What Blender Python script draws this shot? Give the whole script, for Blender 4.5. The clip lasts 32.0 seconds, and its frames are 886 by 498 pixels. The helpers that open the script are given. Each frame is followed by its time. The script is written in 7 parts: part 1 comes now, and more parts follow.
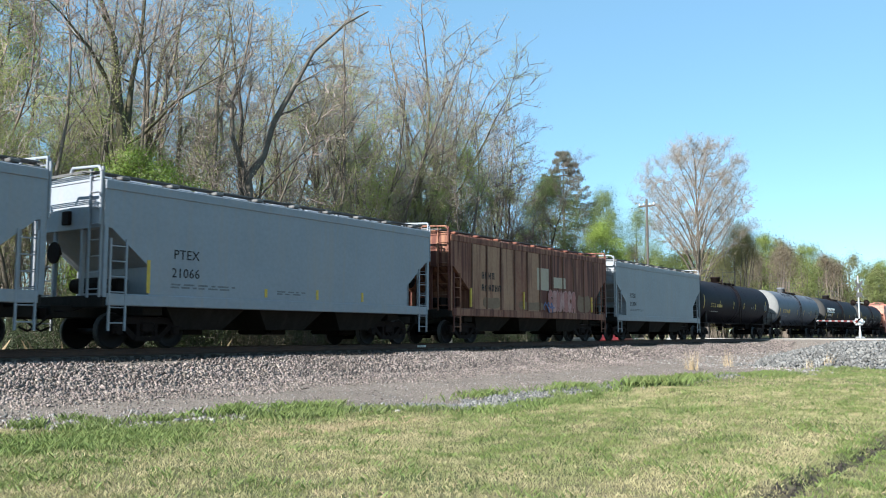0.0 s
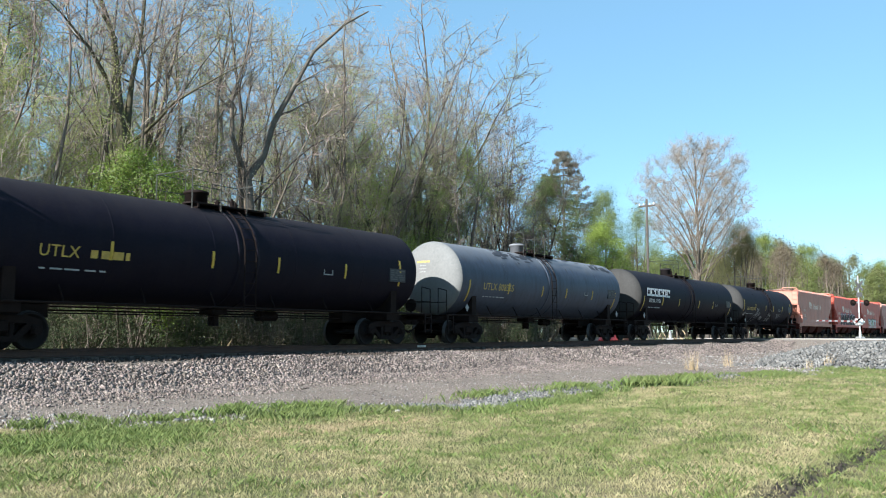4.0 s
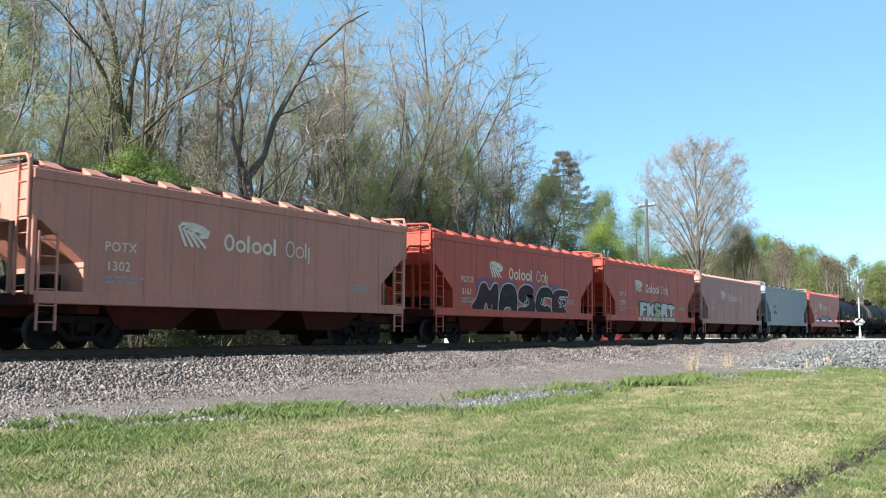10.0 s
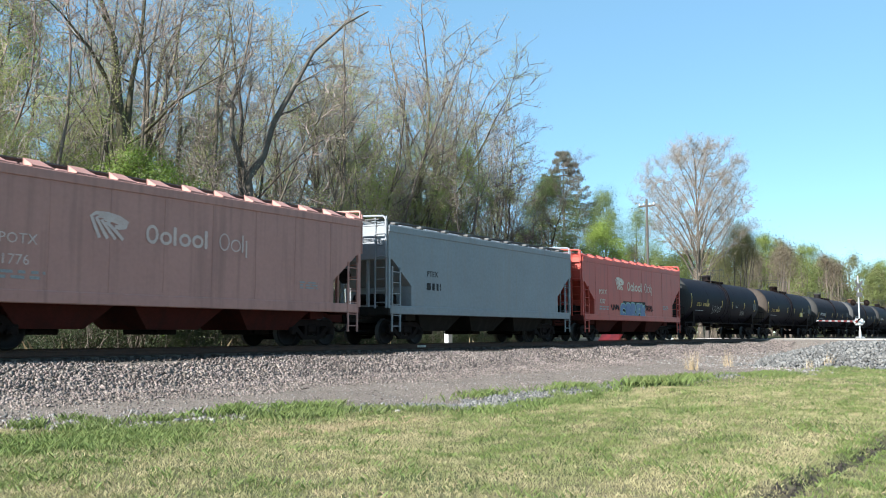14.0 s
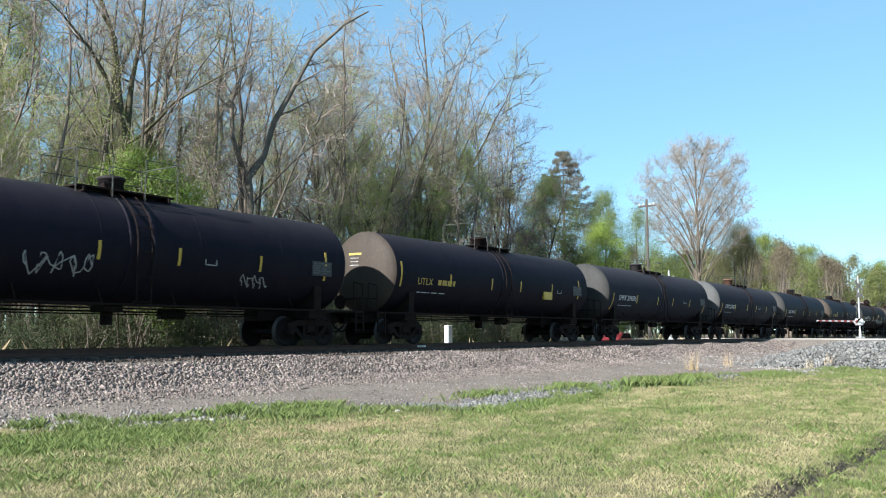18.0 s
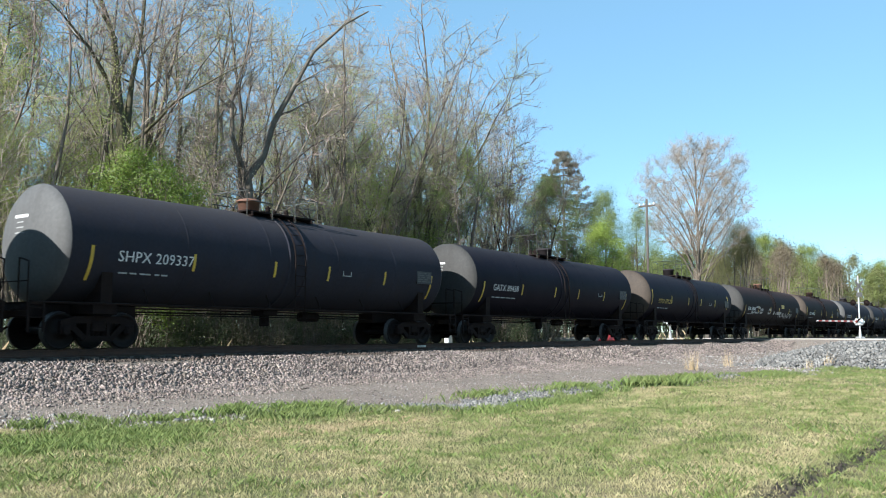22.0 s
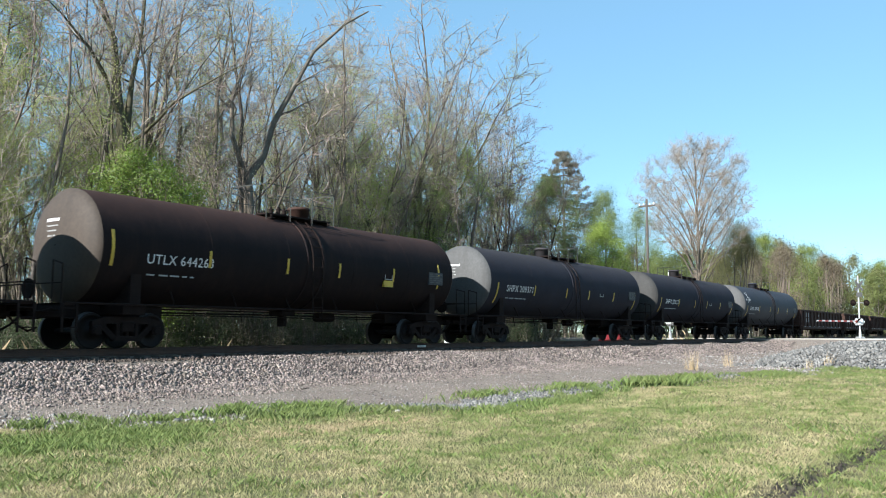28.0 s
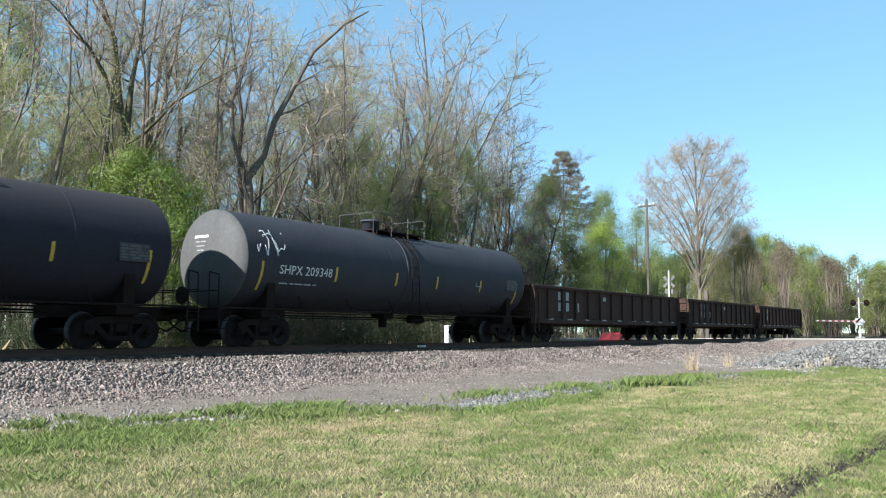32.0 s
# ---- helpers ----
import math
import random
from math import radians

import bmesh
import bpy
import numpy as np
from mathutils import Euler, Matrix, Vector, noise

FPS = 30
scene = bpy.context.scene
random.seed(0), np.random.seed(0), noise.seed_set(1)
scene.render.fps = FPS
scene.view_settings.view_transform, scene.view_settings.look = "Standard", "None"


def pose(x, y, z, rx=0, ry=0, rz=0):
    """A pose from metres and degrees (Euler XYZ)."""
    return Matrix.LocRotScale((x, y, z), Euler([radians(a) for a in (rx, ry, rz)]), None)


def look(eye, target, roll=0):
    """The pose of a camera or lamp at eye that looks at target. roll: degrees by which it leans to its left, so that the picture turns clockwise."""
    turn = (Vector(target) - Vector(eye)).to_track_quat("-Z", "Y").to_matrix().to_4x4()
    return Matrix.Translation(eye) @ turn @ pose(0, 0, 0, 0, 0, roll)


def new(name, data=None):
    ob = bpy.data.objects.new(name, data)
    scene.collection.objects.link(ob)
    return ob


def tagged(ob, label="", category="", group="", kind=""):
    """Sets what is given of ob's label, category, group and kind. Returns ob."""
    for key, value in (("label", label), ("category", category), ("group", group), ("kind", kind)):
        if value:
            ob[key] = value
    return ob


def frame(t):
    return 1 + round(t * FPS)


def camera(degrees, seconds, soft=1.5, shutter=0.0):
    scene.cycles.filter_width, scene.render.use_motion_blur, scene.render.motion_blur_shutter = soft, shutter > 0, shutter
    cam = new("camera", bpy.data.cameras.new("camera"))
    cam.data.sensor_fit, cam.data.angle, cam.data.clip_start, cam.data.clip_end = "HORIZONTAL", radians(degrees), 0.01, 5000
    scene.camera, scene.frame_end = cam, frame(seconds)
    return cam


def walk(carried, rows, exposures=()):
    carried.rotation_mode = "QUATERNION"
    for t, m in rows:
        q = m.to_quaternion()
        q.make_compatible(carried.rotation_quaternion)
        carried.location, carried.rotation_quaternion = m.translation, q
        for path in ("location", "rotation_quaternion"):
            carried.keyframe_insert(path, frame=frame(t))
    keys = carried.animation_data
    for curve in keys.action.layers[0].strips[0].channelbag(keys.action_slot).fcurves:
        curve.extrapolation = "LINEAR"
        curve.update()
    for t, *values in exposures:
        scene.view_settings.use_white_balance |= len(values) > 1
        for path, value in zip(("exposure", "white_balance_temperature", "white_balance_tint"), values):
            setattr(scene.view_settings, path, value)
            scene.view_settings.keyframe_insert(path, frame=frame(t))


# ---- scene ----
# camera: stands still beside the line; x runs along the track, z = 0 is the rail head
cam = camera(53.37, 32.0, 1.0, 0.1)
EYE = (0.0, 0.0, 0.387)
YAW, PITCH = radians(34.77), radians(5.49)
AIM = (math.cos(PITCH) * math.cos(YAW) * 100, math.cos(PITCH) * math.sin(YAW) * 100, EYE[2] + math.sin(PITCH) * 100)
walk(cam, [(0.0, look(EYE, AIM)), (32.0, look(EYE, AIM))], [(0.0, 1.35, 6000, 7), (32.0, 1.35, 6000, 7)])

# ---- light ----
SUN_EL, SUN_AZ = radians(28), radians(174.3)
SUN_TO = Vector((math.cos(SUN_EL) * math.cos(SUN_AZ), math.cos(SUN_EL) * math.sin(SUN_AZ), math.sin(SUN_EL)))
world = bpy.data.worlds.new("World")
scene.world = world
world.use_nodes = True
wn, wl = world.node_tree.nodes, world.node_tree.links
sky = wn.new("ShaderNodeTexSky")
sky.sky_type = "NISHITA"
sky.sun_disc = False
sky.sun_elevation = SUN_EL
sky.sun_rotation = math.pi / 2 - SUN_AZ
sky.air_density, sky.dust_density, sky.ozone_density = 0.8, 0.0, 1.5
wn["Background"].inputs[1].default_value = 0.075
clear = wn.new("ShaderNodeMix")
clear.data_type, clear.blend_type = "RGBA", "MULTIPLY"
clear.inputs[0].default_value = 1.0
clear.inputs[7].default_value = (0.90, 1.03, 0.99, 1)
wl.new(sky.outputs[0], clear.inputs[6])
even = wn.new("ShaderNodeMix")
even.data_type = "RGBA"
even.inputs[0].default_value = 0.42
even.inputs[7].default_value = (2.2, 4.0, 5.3, 1)
wl.new(clear.outputs[2], even.inputs[6])
wl.new(even.outputs[2], wn["Background"].inputs[0])
sun = new("sun", bpy.data.lights.new("sun", "SUN"))
sun.data.energy, sun.data.angle, sun.data.color = 5.0, radians(0.53), (1.0, 0.945, 0.87)
sun.matrix_world = look(SUN_TO * 50, (0, 0, 0))


# ---- materials ----
def mat(name, col, col2=None, rough=0.7, metal=0.0, scale=3.0, fine=30.0, bump=0.2, amount=0.5, vary=0.0, island=0.0,
        streak=None, spec=0.5, translucent=0.0, stretch=None, sunlit_dust=None):
    """Noise at two scales between two colours, fine relief; streak: colour and strength of vertical weather streaks."""
    m = bpy.data.materials.new(name)
    m.use_nodes = True
    n, l = m.node_tree.nodes, m.node_tree.links
    b = n["Principled BSDF"]
    b.inputs["Roughness"].default_value = rough
    b.inputs["Metallic"].default_value = metal
    b.inputs["Specular IOR Level"].default_value = spec
    co = n.new("ShaderNodeTexCoord")
    col2 = col2 or tuple(c * 0.75 for c in col)
    a = n.new("ShaderNodeTexNoise")
    a.inputs["Scale"].default_value, a.inputs["Detail"].default_value = scale, 5
    if stretch:
        sm = n.new("ShaderNodeMapping")
        sm.inputs["Scale"].default_value = stretch
        l.new(co.outputs["Object"], sm.inputs[0])
        l.new(sm.outputs[0], a.inputs["Vector"])
    else:
        l.new(co.outputs["Object"], a.inputs["Vector"])
    c = n.new("ShaderNodeTexNoise")
    c.inputs["Scale"].default_value, c.inputs["Detail"].default_value = fine, 4
    l.new(co.outputs["Object"], c.inputs["Vector"])
    add = n.new("ShaderNodeMath")
    add.operation = "ADD"
    l.new(a.outputs[0], add.inputs[0])
    l.new(c.outputs[0], add.inputs[1])
    ramp = n.new("ShaderNodeMapRange")
    ramp.inputs[1].default_value, ramp.inputs[2].default_value = 1.0 - amount * 0.5, 1.0 + amount * 0.5
    l.new(add.outputs[0], ramp.inputs[0])
    mix = n.new("ShaderNodeMix")
    mix.data_type = "RGBA"
    mix.inputs[6].default_value, mix.inputs[7].default_value = (*col, 1), (*col2, 1)
    l.new(ramp.outputs[0], mix.inputs[0])
    out = mix.outputs[2]
    if streak:
        mp = n.new("ShaderNodeMapping")
        mp.inputs["Scale"].default_value = (2.2, 2.2, 0.12)
        l.new(co.outputs["Object"], mp.inputs[0])
        s = n.new("ShaderNodeTexNoise")
        s.inputs["Scale"].default_value, s.inputs["Detail"].default_value = 2.0, 6
        l.new(mp.outputs[0], s.inputs["Vector"])
        sr = n.new("ShaderNodeMapRange")
        lo, hi = streak[2:] or (0.48, 0.75)
        sr.inputs[1].default_value, sr.inputs[2].default_value, sr.inputs[4].default_value = lo, hi, streak[1]
        l.new(s.outputs[0], sr.inputs[0])
        mx = n.new("ShaderNodeMix")
        mx.data_type = "RGBA"
        mx.inputs[7].default_value = (*streak[0], 1)
        l.new(sr.outputs[0], mx.inputs[0])
        l.new(out, mx.inputs[6])
        out = mx.outputs[2]
    if sunlit_dust:
        # dust and rust of the upper side, with its sunlit paleness put into the colour: colour, height where it begins,
        # height where it is full, strength
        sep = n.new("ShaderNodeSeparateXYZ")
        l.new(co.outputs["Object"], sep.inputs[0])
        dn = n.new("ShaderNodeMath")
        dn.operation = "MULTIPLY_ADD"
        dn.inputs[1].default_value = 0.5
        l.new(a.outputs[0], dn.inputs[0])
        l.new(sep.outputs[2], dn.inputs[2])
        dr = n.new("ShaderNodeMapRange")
        dr.inputs[1].default_value, dr.inputs[2].default_value, dr.inputs[4].default_value = sunlit_dust[1] + 0.25, sunlit_dust[2] + 0.25, sunlit_dust[3]
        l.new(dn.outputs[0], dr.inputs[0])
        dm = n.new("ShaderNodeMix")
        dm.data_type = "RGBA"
        dm.inputs[7].default_value = (*sunlit_dust[0], 1)
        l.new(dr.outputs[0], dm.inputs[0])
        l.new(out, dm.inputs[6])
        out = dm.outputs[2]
    if vary or island:
        src = n.new("ShaderNodeNewGeometry").outputs["Random Per Island"] if island else n.new("ShaderNodeObjectInfo").outputs["Random"]
        k = island or vary
        mr = n.new("ShaderNodeMapRange")
        mr.inputs[3].default_value, mr.inputs[4].default_value = 1 - k, 1 + k
        l.new(src, mr.inputs[0])
        hsv = n.new("ShaderNodeHueSaturation")
        l.new(mr.outputs[0], hsv.inputs["Value"])
        hr = n.new("ShaderNodeMapRange")
        hr.inputs[3].default_value, hr.inputs[4].default_value = 0.5 - 0.035 * k, 0.5 + 0.035 * k
        wv = n.new("ShaderNodeMath")
        wv.operation = "PINGPONG"
        wv.inputs[1].default_value = 0.13
        l.new(src, wv.inputs[0])
        wm = n.new("ShaderNodeMath")
        wm.operation = "MULTIPLY"
        wm.inputs[1].default_value = 7.7
        l.new(wv.outputs[0], wm.inputs[0])
        l.new(wm.outputs[0], hr.inputs[0])
        l.new(hr.outputs[0], hsv.inputs["Hue"])
        l.new(out, hsv.inputs["Color"])
        out = hsv.outputs[0]
    l.new(out, b.inputs["Base Color"])
    if bump:
        bp = n.new("ShaderNodeBump")
        bp.inputs["Strength"].default_value, bp.inputs["Distance"].default_value = bump, 0.02
        l.new(c.outputs[0], bp.inputs["Height"])
        l.new(bp.outputs[0], b.inputs["Normal"])
    if translucent:
        tr = n.new("ShaderNodeBsdfTranslucent")
        l.new(out, tr.inputs[0])
        ms = n.new("ShaderNodeMixShader")
        ms.inputs[0].default_value = translucent
        l.new(b.outputs[0], ms.inputs[1])
        l.new(tr.outputs[0], ms.inputs[2])
        l.new(ms.outputs[0], n["Material Output"].inputs[0])
    return m


M_STEEL = mat("dark_steel", (0.0105, 0.0068, 0.0062), (0.0195, 0.013, 0.0112), 0.8, 0.0, 4, 40, 0.2, spec=0.1)
M_WHEEL = mat("wheel_steel", (0.014, 0.0098, 0.009), (0.0085, 0.0062, 0.0058), 0.65, 0.0, 6, 40, 0.1, spec=0.18)
M_RAILING = mat("grey_railing_paint", (0.07, 0.072, 0.065), (0.04, 0.04, 0.036), 0.7, 0, 6, 40, 0.1, spec=0.2)
M_TREAD = mat("worn_steel_tread", (0.075, 0.068, 0.065), (0.045, 0.04, 0.038), 0.55, 0.3)
M_TANK = mat("black_tank_paint", (0.0088, 0.008, 0.0142), (0.014, 0.0125, 0.02), 0.6, 0, 1.2, 14, 0.04, 0.8, streak=((0.017, 0.0142, 0.0175), 0.55), spec=0.06, sunlit_dust=((0.036, 0.031, 0.03), 3.3, 4.3, 0.7))
# tank ends have paler base colours than the shells
M_HEAD = mat("grey_tank_end_paint", (0.046, 0.044, 0.042), (0.03, 0.029, 0.028), 0.7, 0, 1.5, 12, 0.05, 0.8, streak=((0.026, 0.024, 0.022), 0.5), spec=0.25)
M_HEADTAN = mat("tan_tank_end_paint", (0.062, 0.047, 0.036), (0.040, 0.031, 0.025), 0.7, 0, 1.5, 12, 0.05, 0.8, streak=((0.032, 0.025, 0.02), 0.5), spec=0.25)
M_HEADPALE = mat("pale_tank_end_paint", (0.088, 0.087, 0.086), (0.062, 0.061, 0.06), 0.7, 0, 1.5, 12, 0.05, 0.8, streak=((0.05, 0.047, 0.045), 0.5), spec=0.25)
M_TANKBROWN = mat("sooty_tank_paint", (0.0105, 0.0082, 0.0092), (0.016, 0.0118, 0.012), 0.7, 0, 1.0, 12, 0.05, 0.8, streak=((0.025, 0.016, 0.014), 0.6), spec=0.08, sunlit_dust=((0.06, 0.033, 0.026), 3.2, 4.2, 0.75))
# the paler top of the grey tank is sunlight put into its colour
M_TANKGREY = mat("grey_tank_paint", (0.066, 0.08, 0.115), (0.046, 0.056, 0.08), 0.55, 0, 1.0, 12, 0.05, 0.8, streak=((0.026, 0.024, 0.025), 0.6), spec=0.22, sunlit_dust=((0.2, 0.205, 0.215), 3.3, 4.05, 0.85))
M_TANKBLUE = mat("dark_grey_tank_paint", (0.034, 0.034, 0.0445), (0.024, 0.024, 0.032), 0.8, 0, 1.0, 12, 0.05, 0.8, streak=((0.034, 0.029, 0.03), 0.5), spec=0.08, sunlit_dust=((0.058, 0.052, 0.05), 3.3, 4.3, 0.65))
M_YELLOW = mat("yellow_reflective_tape", (0.58, 0.39, 0.04), (0.42, 0.29, 0.04), 0.5, 0, 5, 40, 0)
M_GREYINK = mat("worn_grey_stencil_ink", (0.11, 0.115, 0.125), (0.18, 0.185, 0.195), 0.65, 0, 6, 40, 0, spec=0.15)
M_WHITE = mat("white_lettering", (0.75, 0.75, 0.74), (0.5, 0.5, 0.5), 0.6, 0, 4, 30, 0)
M_OCHRE = mat("yellow_lettering", (0.6, 0.42, 0.08), (0.35, 0.25, 0.06), 0.6, 0, 4, 30, 0)
M_BLACKINK = mat("black_lettering", (0.018, 0.017, 0.02), (0.045, 0.043, 0.043), 0.65, 0, 4, 30, 0, spec=0.12)
M_GREYHOP = mat("light_grey_hopper_paint", (0.255, 0.275, 0.31), (0.21, 0.228, 0.255), 0.55, 0, 0.7, 9, 0.05, 0.7, streak=((0.29, 0.25, 0.215), 0.5))
M_GREYHOP2 = mat("pale_grey_hopper_paint", (0.26, 0.28, 0.30), (0.21, 0.222, 0.235), 0.6, 0, 0.7, 9, 0.05, 0.7, streak=((0.26, 0.22, 0.19), 0.4))
M_RUSTHOP = mat("rusted_hopper_paint", (0.19, 0.066, 0.038), (0.25, 0.13, 0.075), 0.8, 0, 0.9, 7, 0.15, 0.7, streak=((0.085, 0.024, 0.016), 0.95, 0.44, 0.57))
M_PEACH = mat("faded_peach_paint", (0.52, 0.215, 0.15), (0.43, 0.178, 0.125), 0.6, 0, 0.8, 9, 0.05, 0.7, streak=((0.26, 0.135, 0.1), 0.7))
M_RED = mat("red_hopper_paint", (0.52, 0.066, 0.031), (0.40, 0.055, 0.03), 0.55, 0, 0.8, 9, 0.05, 0.7, streak=((0.20, 0.036, 0.026), 0.8))
M_PINK = mat("faded_pink_paint", (0.49, 0.25, 0.205), (0.415, 0.21, 0.175), 0.65, 0, 0.8, 9, 0.05, 0.7, streak=((0.27, 0.14, 0.115), 0.65))
M_ORANGE = mat("orange_red_paint", (0.49, 0.072, 0.047), (0.41, 0.065, 0.044), 0.5, 0, 0.8, 9, 0.05, 0.7, streak=((0.25, 0.05, 0.038), 0.7))
M_GOND = mat("rusty_gondola_steel", (0.034, 0.02, 0.0165), (0.055, 0.03, 0.022), 0.85, 0, 1.5, 12, 0.25, 0.8, streak=((0.075, 0.045, 0.032), 0.5), spec=0.2)
M_RAIL = mat("rusty_rail", (0.10, 0.05, 0.032), (0.06, 0.035, 0.026), 0.8, 0.2, 3, 40, 0.2)
M_TIE = mat("creosoted_timber", (0.06, 0.045, 0.035), (0.11, 0.085, 0.065), 0.9, 0, 4, 25, 0.4, vary=0.3)
M_STONE = mat("ballast_stone", (0.235, 0.19, 0.168), (0.11, 0.087, 0.076), 0.9, 0, 0.6, 20, 0.3, 0.6, island=0.62)
M_RIPRAP = mat("blue_grey_crushed_stone", (0.185, 0.178, 0.165), (0.105, 0.10, 0.095), 0.9, 0, 0.8, 20, 0.3, 0.6, island=0.5)
M_BARK = mat("grey_brown_bark", (0.17, 0.14, 0.112), (0.075, 0.06, 0.048), 0.95, 0, 1.2, 12, 0.4, 0.8, vary=0.3, spec=0.2)
M_PALEBARK = mat("pale_grey_bark", (0.20, 0.172, 0.145), (0.10, 0.083, 0.07), 0.95, 0, 1.2, 12, 0.4, 0.8, vary=0.35, spec=0.2)
M_DARKBARK = mat("dark_furrowed_bark", (0.085, 0.07, 0.058), (0.04, 0.033, 0.028), 0.95, 0, 1.2, 12, 0.4, 0.8, vary=0.3, spec=0.2)
M_IVYBARK = mat("mossy_bark", (0.10, 0.085, 0.05), (0.05, 0.045, 0.025), 0.95, 0, 1.2, 12, 0.4, 0.8)
M_TWIG = mat("budding_twig", (0.32, 0.258, 0.222), (0.2, 0.16, 0.14), 0.9, 0, 2, 12, 0, 0.8, vary=0.35, spec=0.2)
M_DARKTWIG = mat("dark_purplish_twig", (0.13, 0.10, 0.095), (0.08, 0.062, 0.06), 0.9, 0, 2, 12, 0, 0.8, vary=0.3, spec=0.2)
M_DARKBUD = mat("brown_bud", (0.23, 0.165, 0.125), (0.16, 0.12, 0.09), 0.7, 0, 0.35, 5, 0, 0.8, island=0.25, translucent=0.35)
M_LEAF = mat("young_leaf", (0.42, 0.435, 0.16), (0.33, 0.36, 0.11), 0.6, 0, 0.35, 5, 0, 0.8, island=0.25, translucent=0.5)
M_BUD = mat("bud_and_catkin", (0.50, 0.42, 0.29), (0.41, 0.35, 0.22), 0.7, 0, 0.35, 5, 0, 0.8, island=0.25, translucent=0.45)
M_SHRUB = mat("fresh_green_leaf", (0.135, 0.19, 0.024), (0.092, 0.138, 0.018), 0.55, 0, 0.5, 5, 0, 0.8, island=0.4, translucent=0.4)
M_NEEDLE = mat("dark_conifer_needle", (0.115, 0.12, 0.085), (0.15, 0.14, 0.11), 0.7, 0, 1, 6, 0, 0.8, island=0.4, translucent=0.15)
M_GRASS = mat("lawn_blade", (0.14, 0.178, 0.045), (0.38, 0.33, 0.175), 0.7, 0, 0.75, 2.2, 0, 0.36, island=0.3, stretch=(0.2, 1.0, 1.0), translucent=0.35)
M_DRY = mat("dry_straw", (0.42, 0.32, 0.19), (0.32, 0.24, 0.14), 0.8, 0, 2, 12, 0, 0.5, island=0.2)
M_WOODPOLE = mat("weathered_pole", (0.11, 0.092, 0.078), (0.075, 0.062, 0.052), 0.9, 0, 3, 30, 0.3)
M_ALU = mat("galvanised_steel", (0.55, 0.56, 0.56), (0.42, 0.42, 0.42), 0.4, 0.6)
M_SIGN = mat("white_sign", (0.75, 0.75, 0.73), (0.65, 0.65, 0.63), 0.5)
M_REDLENS = mat("red_paint", (0.45, 0.03, 0.02), (0.35, 0.03, 0.02), 0.35)
M_ROAD = mat("pale_gravel_road", (0.34, 0.305, 0.265), (0.26, 0.235, 0.205), 0.95, 0, 0.5, 15, 0.4, 0.6)


# ---- helpers of the build ----
def part(name, bm, material, parent=None, label=""):
    me = bpy.data.meshes.new(name)
    if isinstance(bm, bmesh.types.BMesh):
        bm.to_mesh(me)
        bm.free()
    else:
        me.from_pydata(*bm)
    for m in material if isinstance(material, (list, tuple)) else [material]:
        me.materials.append(m)
    ob = new(name, me)
    ob.parent = parent
    return tagged(ob, label) if label else ob


def share(name, me, parent, m=None, label=""):
    ob = new(name, me)
    ob.parent = parent
    if m is not None:
        ob.matrix_basis = m
    return tagged(ob, label) if label else ob


def empty(name, m, label, category, group="", kind=""):
    ob = new(name)
    ob.matrix_basis = m
    ob.empty_display_size = 0.3
    return tagged(ob, label, category, group, kind)


def box(bm, x0, y0, z0, x1, y1, z1, bev=0.0):
    r = bmesh.ops.create_cube(bm, size=1, matrix=Matrix.Translation(((x0 + x1) / 2, (y0 + y1) / 2, (z0 + z1) / 2)) @ Matrix.Diagonal((abs(x1 - x0), abs(y1 - y0), abs(z1 - z0), 1)))
    if bev:
        es = {e for v in r["verts"] for e in v.link_edges}
        bmesh.ops.bevel(bm, geom=list(es), offset=bev, segments=1, affect="EDGES")
    return bm


def rod(bm, a, b, r, n=6, r2=None):
    a, b = Vector(a), Vector(b)
    d = b - a
    q = d.to_track_quat("Z", "Y").to_matrix().to_4x4()
    bmesh.ops.create_cone(bm, cap_ends=True, segments=n, radius1=r, radius2=r if r2 is None else r2, depth=d.length, matrix=Matrix.Translation((a + b) / 2) @ q)
    return bm


def pipe(bm, pts, r, n=5):
    for a, b in zip(pts, pts[1:]):
        rod(bm, a, b, r, n)
    return bm


def prism(bm, poly, y0, y1):
    """A polygon in x, z pushed through from y0 to y1."""
    a = [bm.verts.new((x, y0, z)) for x, z in poly]
    b = [bm.verts.new((x, y1, z)) for x, z in poly]
    bm.faces.new(a)
    bm.faces.new(b[::-1])
    for i in range(len(poly)):
        j = (i + 1) % len(poly)
        bm.faces.new((a[j], a[i], b[i], b[j]))
    bmesh.ops.recalc_face_normals(bm, faces=bm.faces[:])
    return bm


def lathe(bm, prof, n, axis="X", smooth=True, caps=True):
    """Profile rows (along, radius) turned round the x or y axis."""
    rings = []
    for u, r in prof:
        ring = []
        for i in range(n):
            a = 2 * math.pi * i / n
            c, s = r * math.cos(a), r * math.sin(a)
            ring.append(bm.verts.new((u, c, s) if axis == "X" else (c, u, s) if axis == "Y" else (c, s, u)))
        rings.append(ring)
    for p, q in zip(rings, rings[1:]):
        for i in range(n):
            f = bm.faces.new((p[i], p[(i + 1) % n], q[(i + 1) % n], q[i]))
            f.smooth = smooth
    if caps:
        bm.faces.new(rings[0])
        bm.faces.new(rings[-1])
    bmesh.ops.recalc_face_normals(bm, faces=bm.faces[:])
    return bm


def B():
    return bmesh.new()


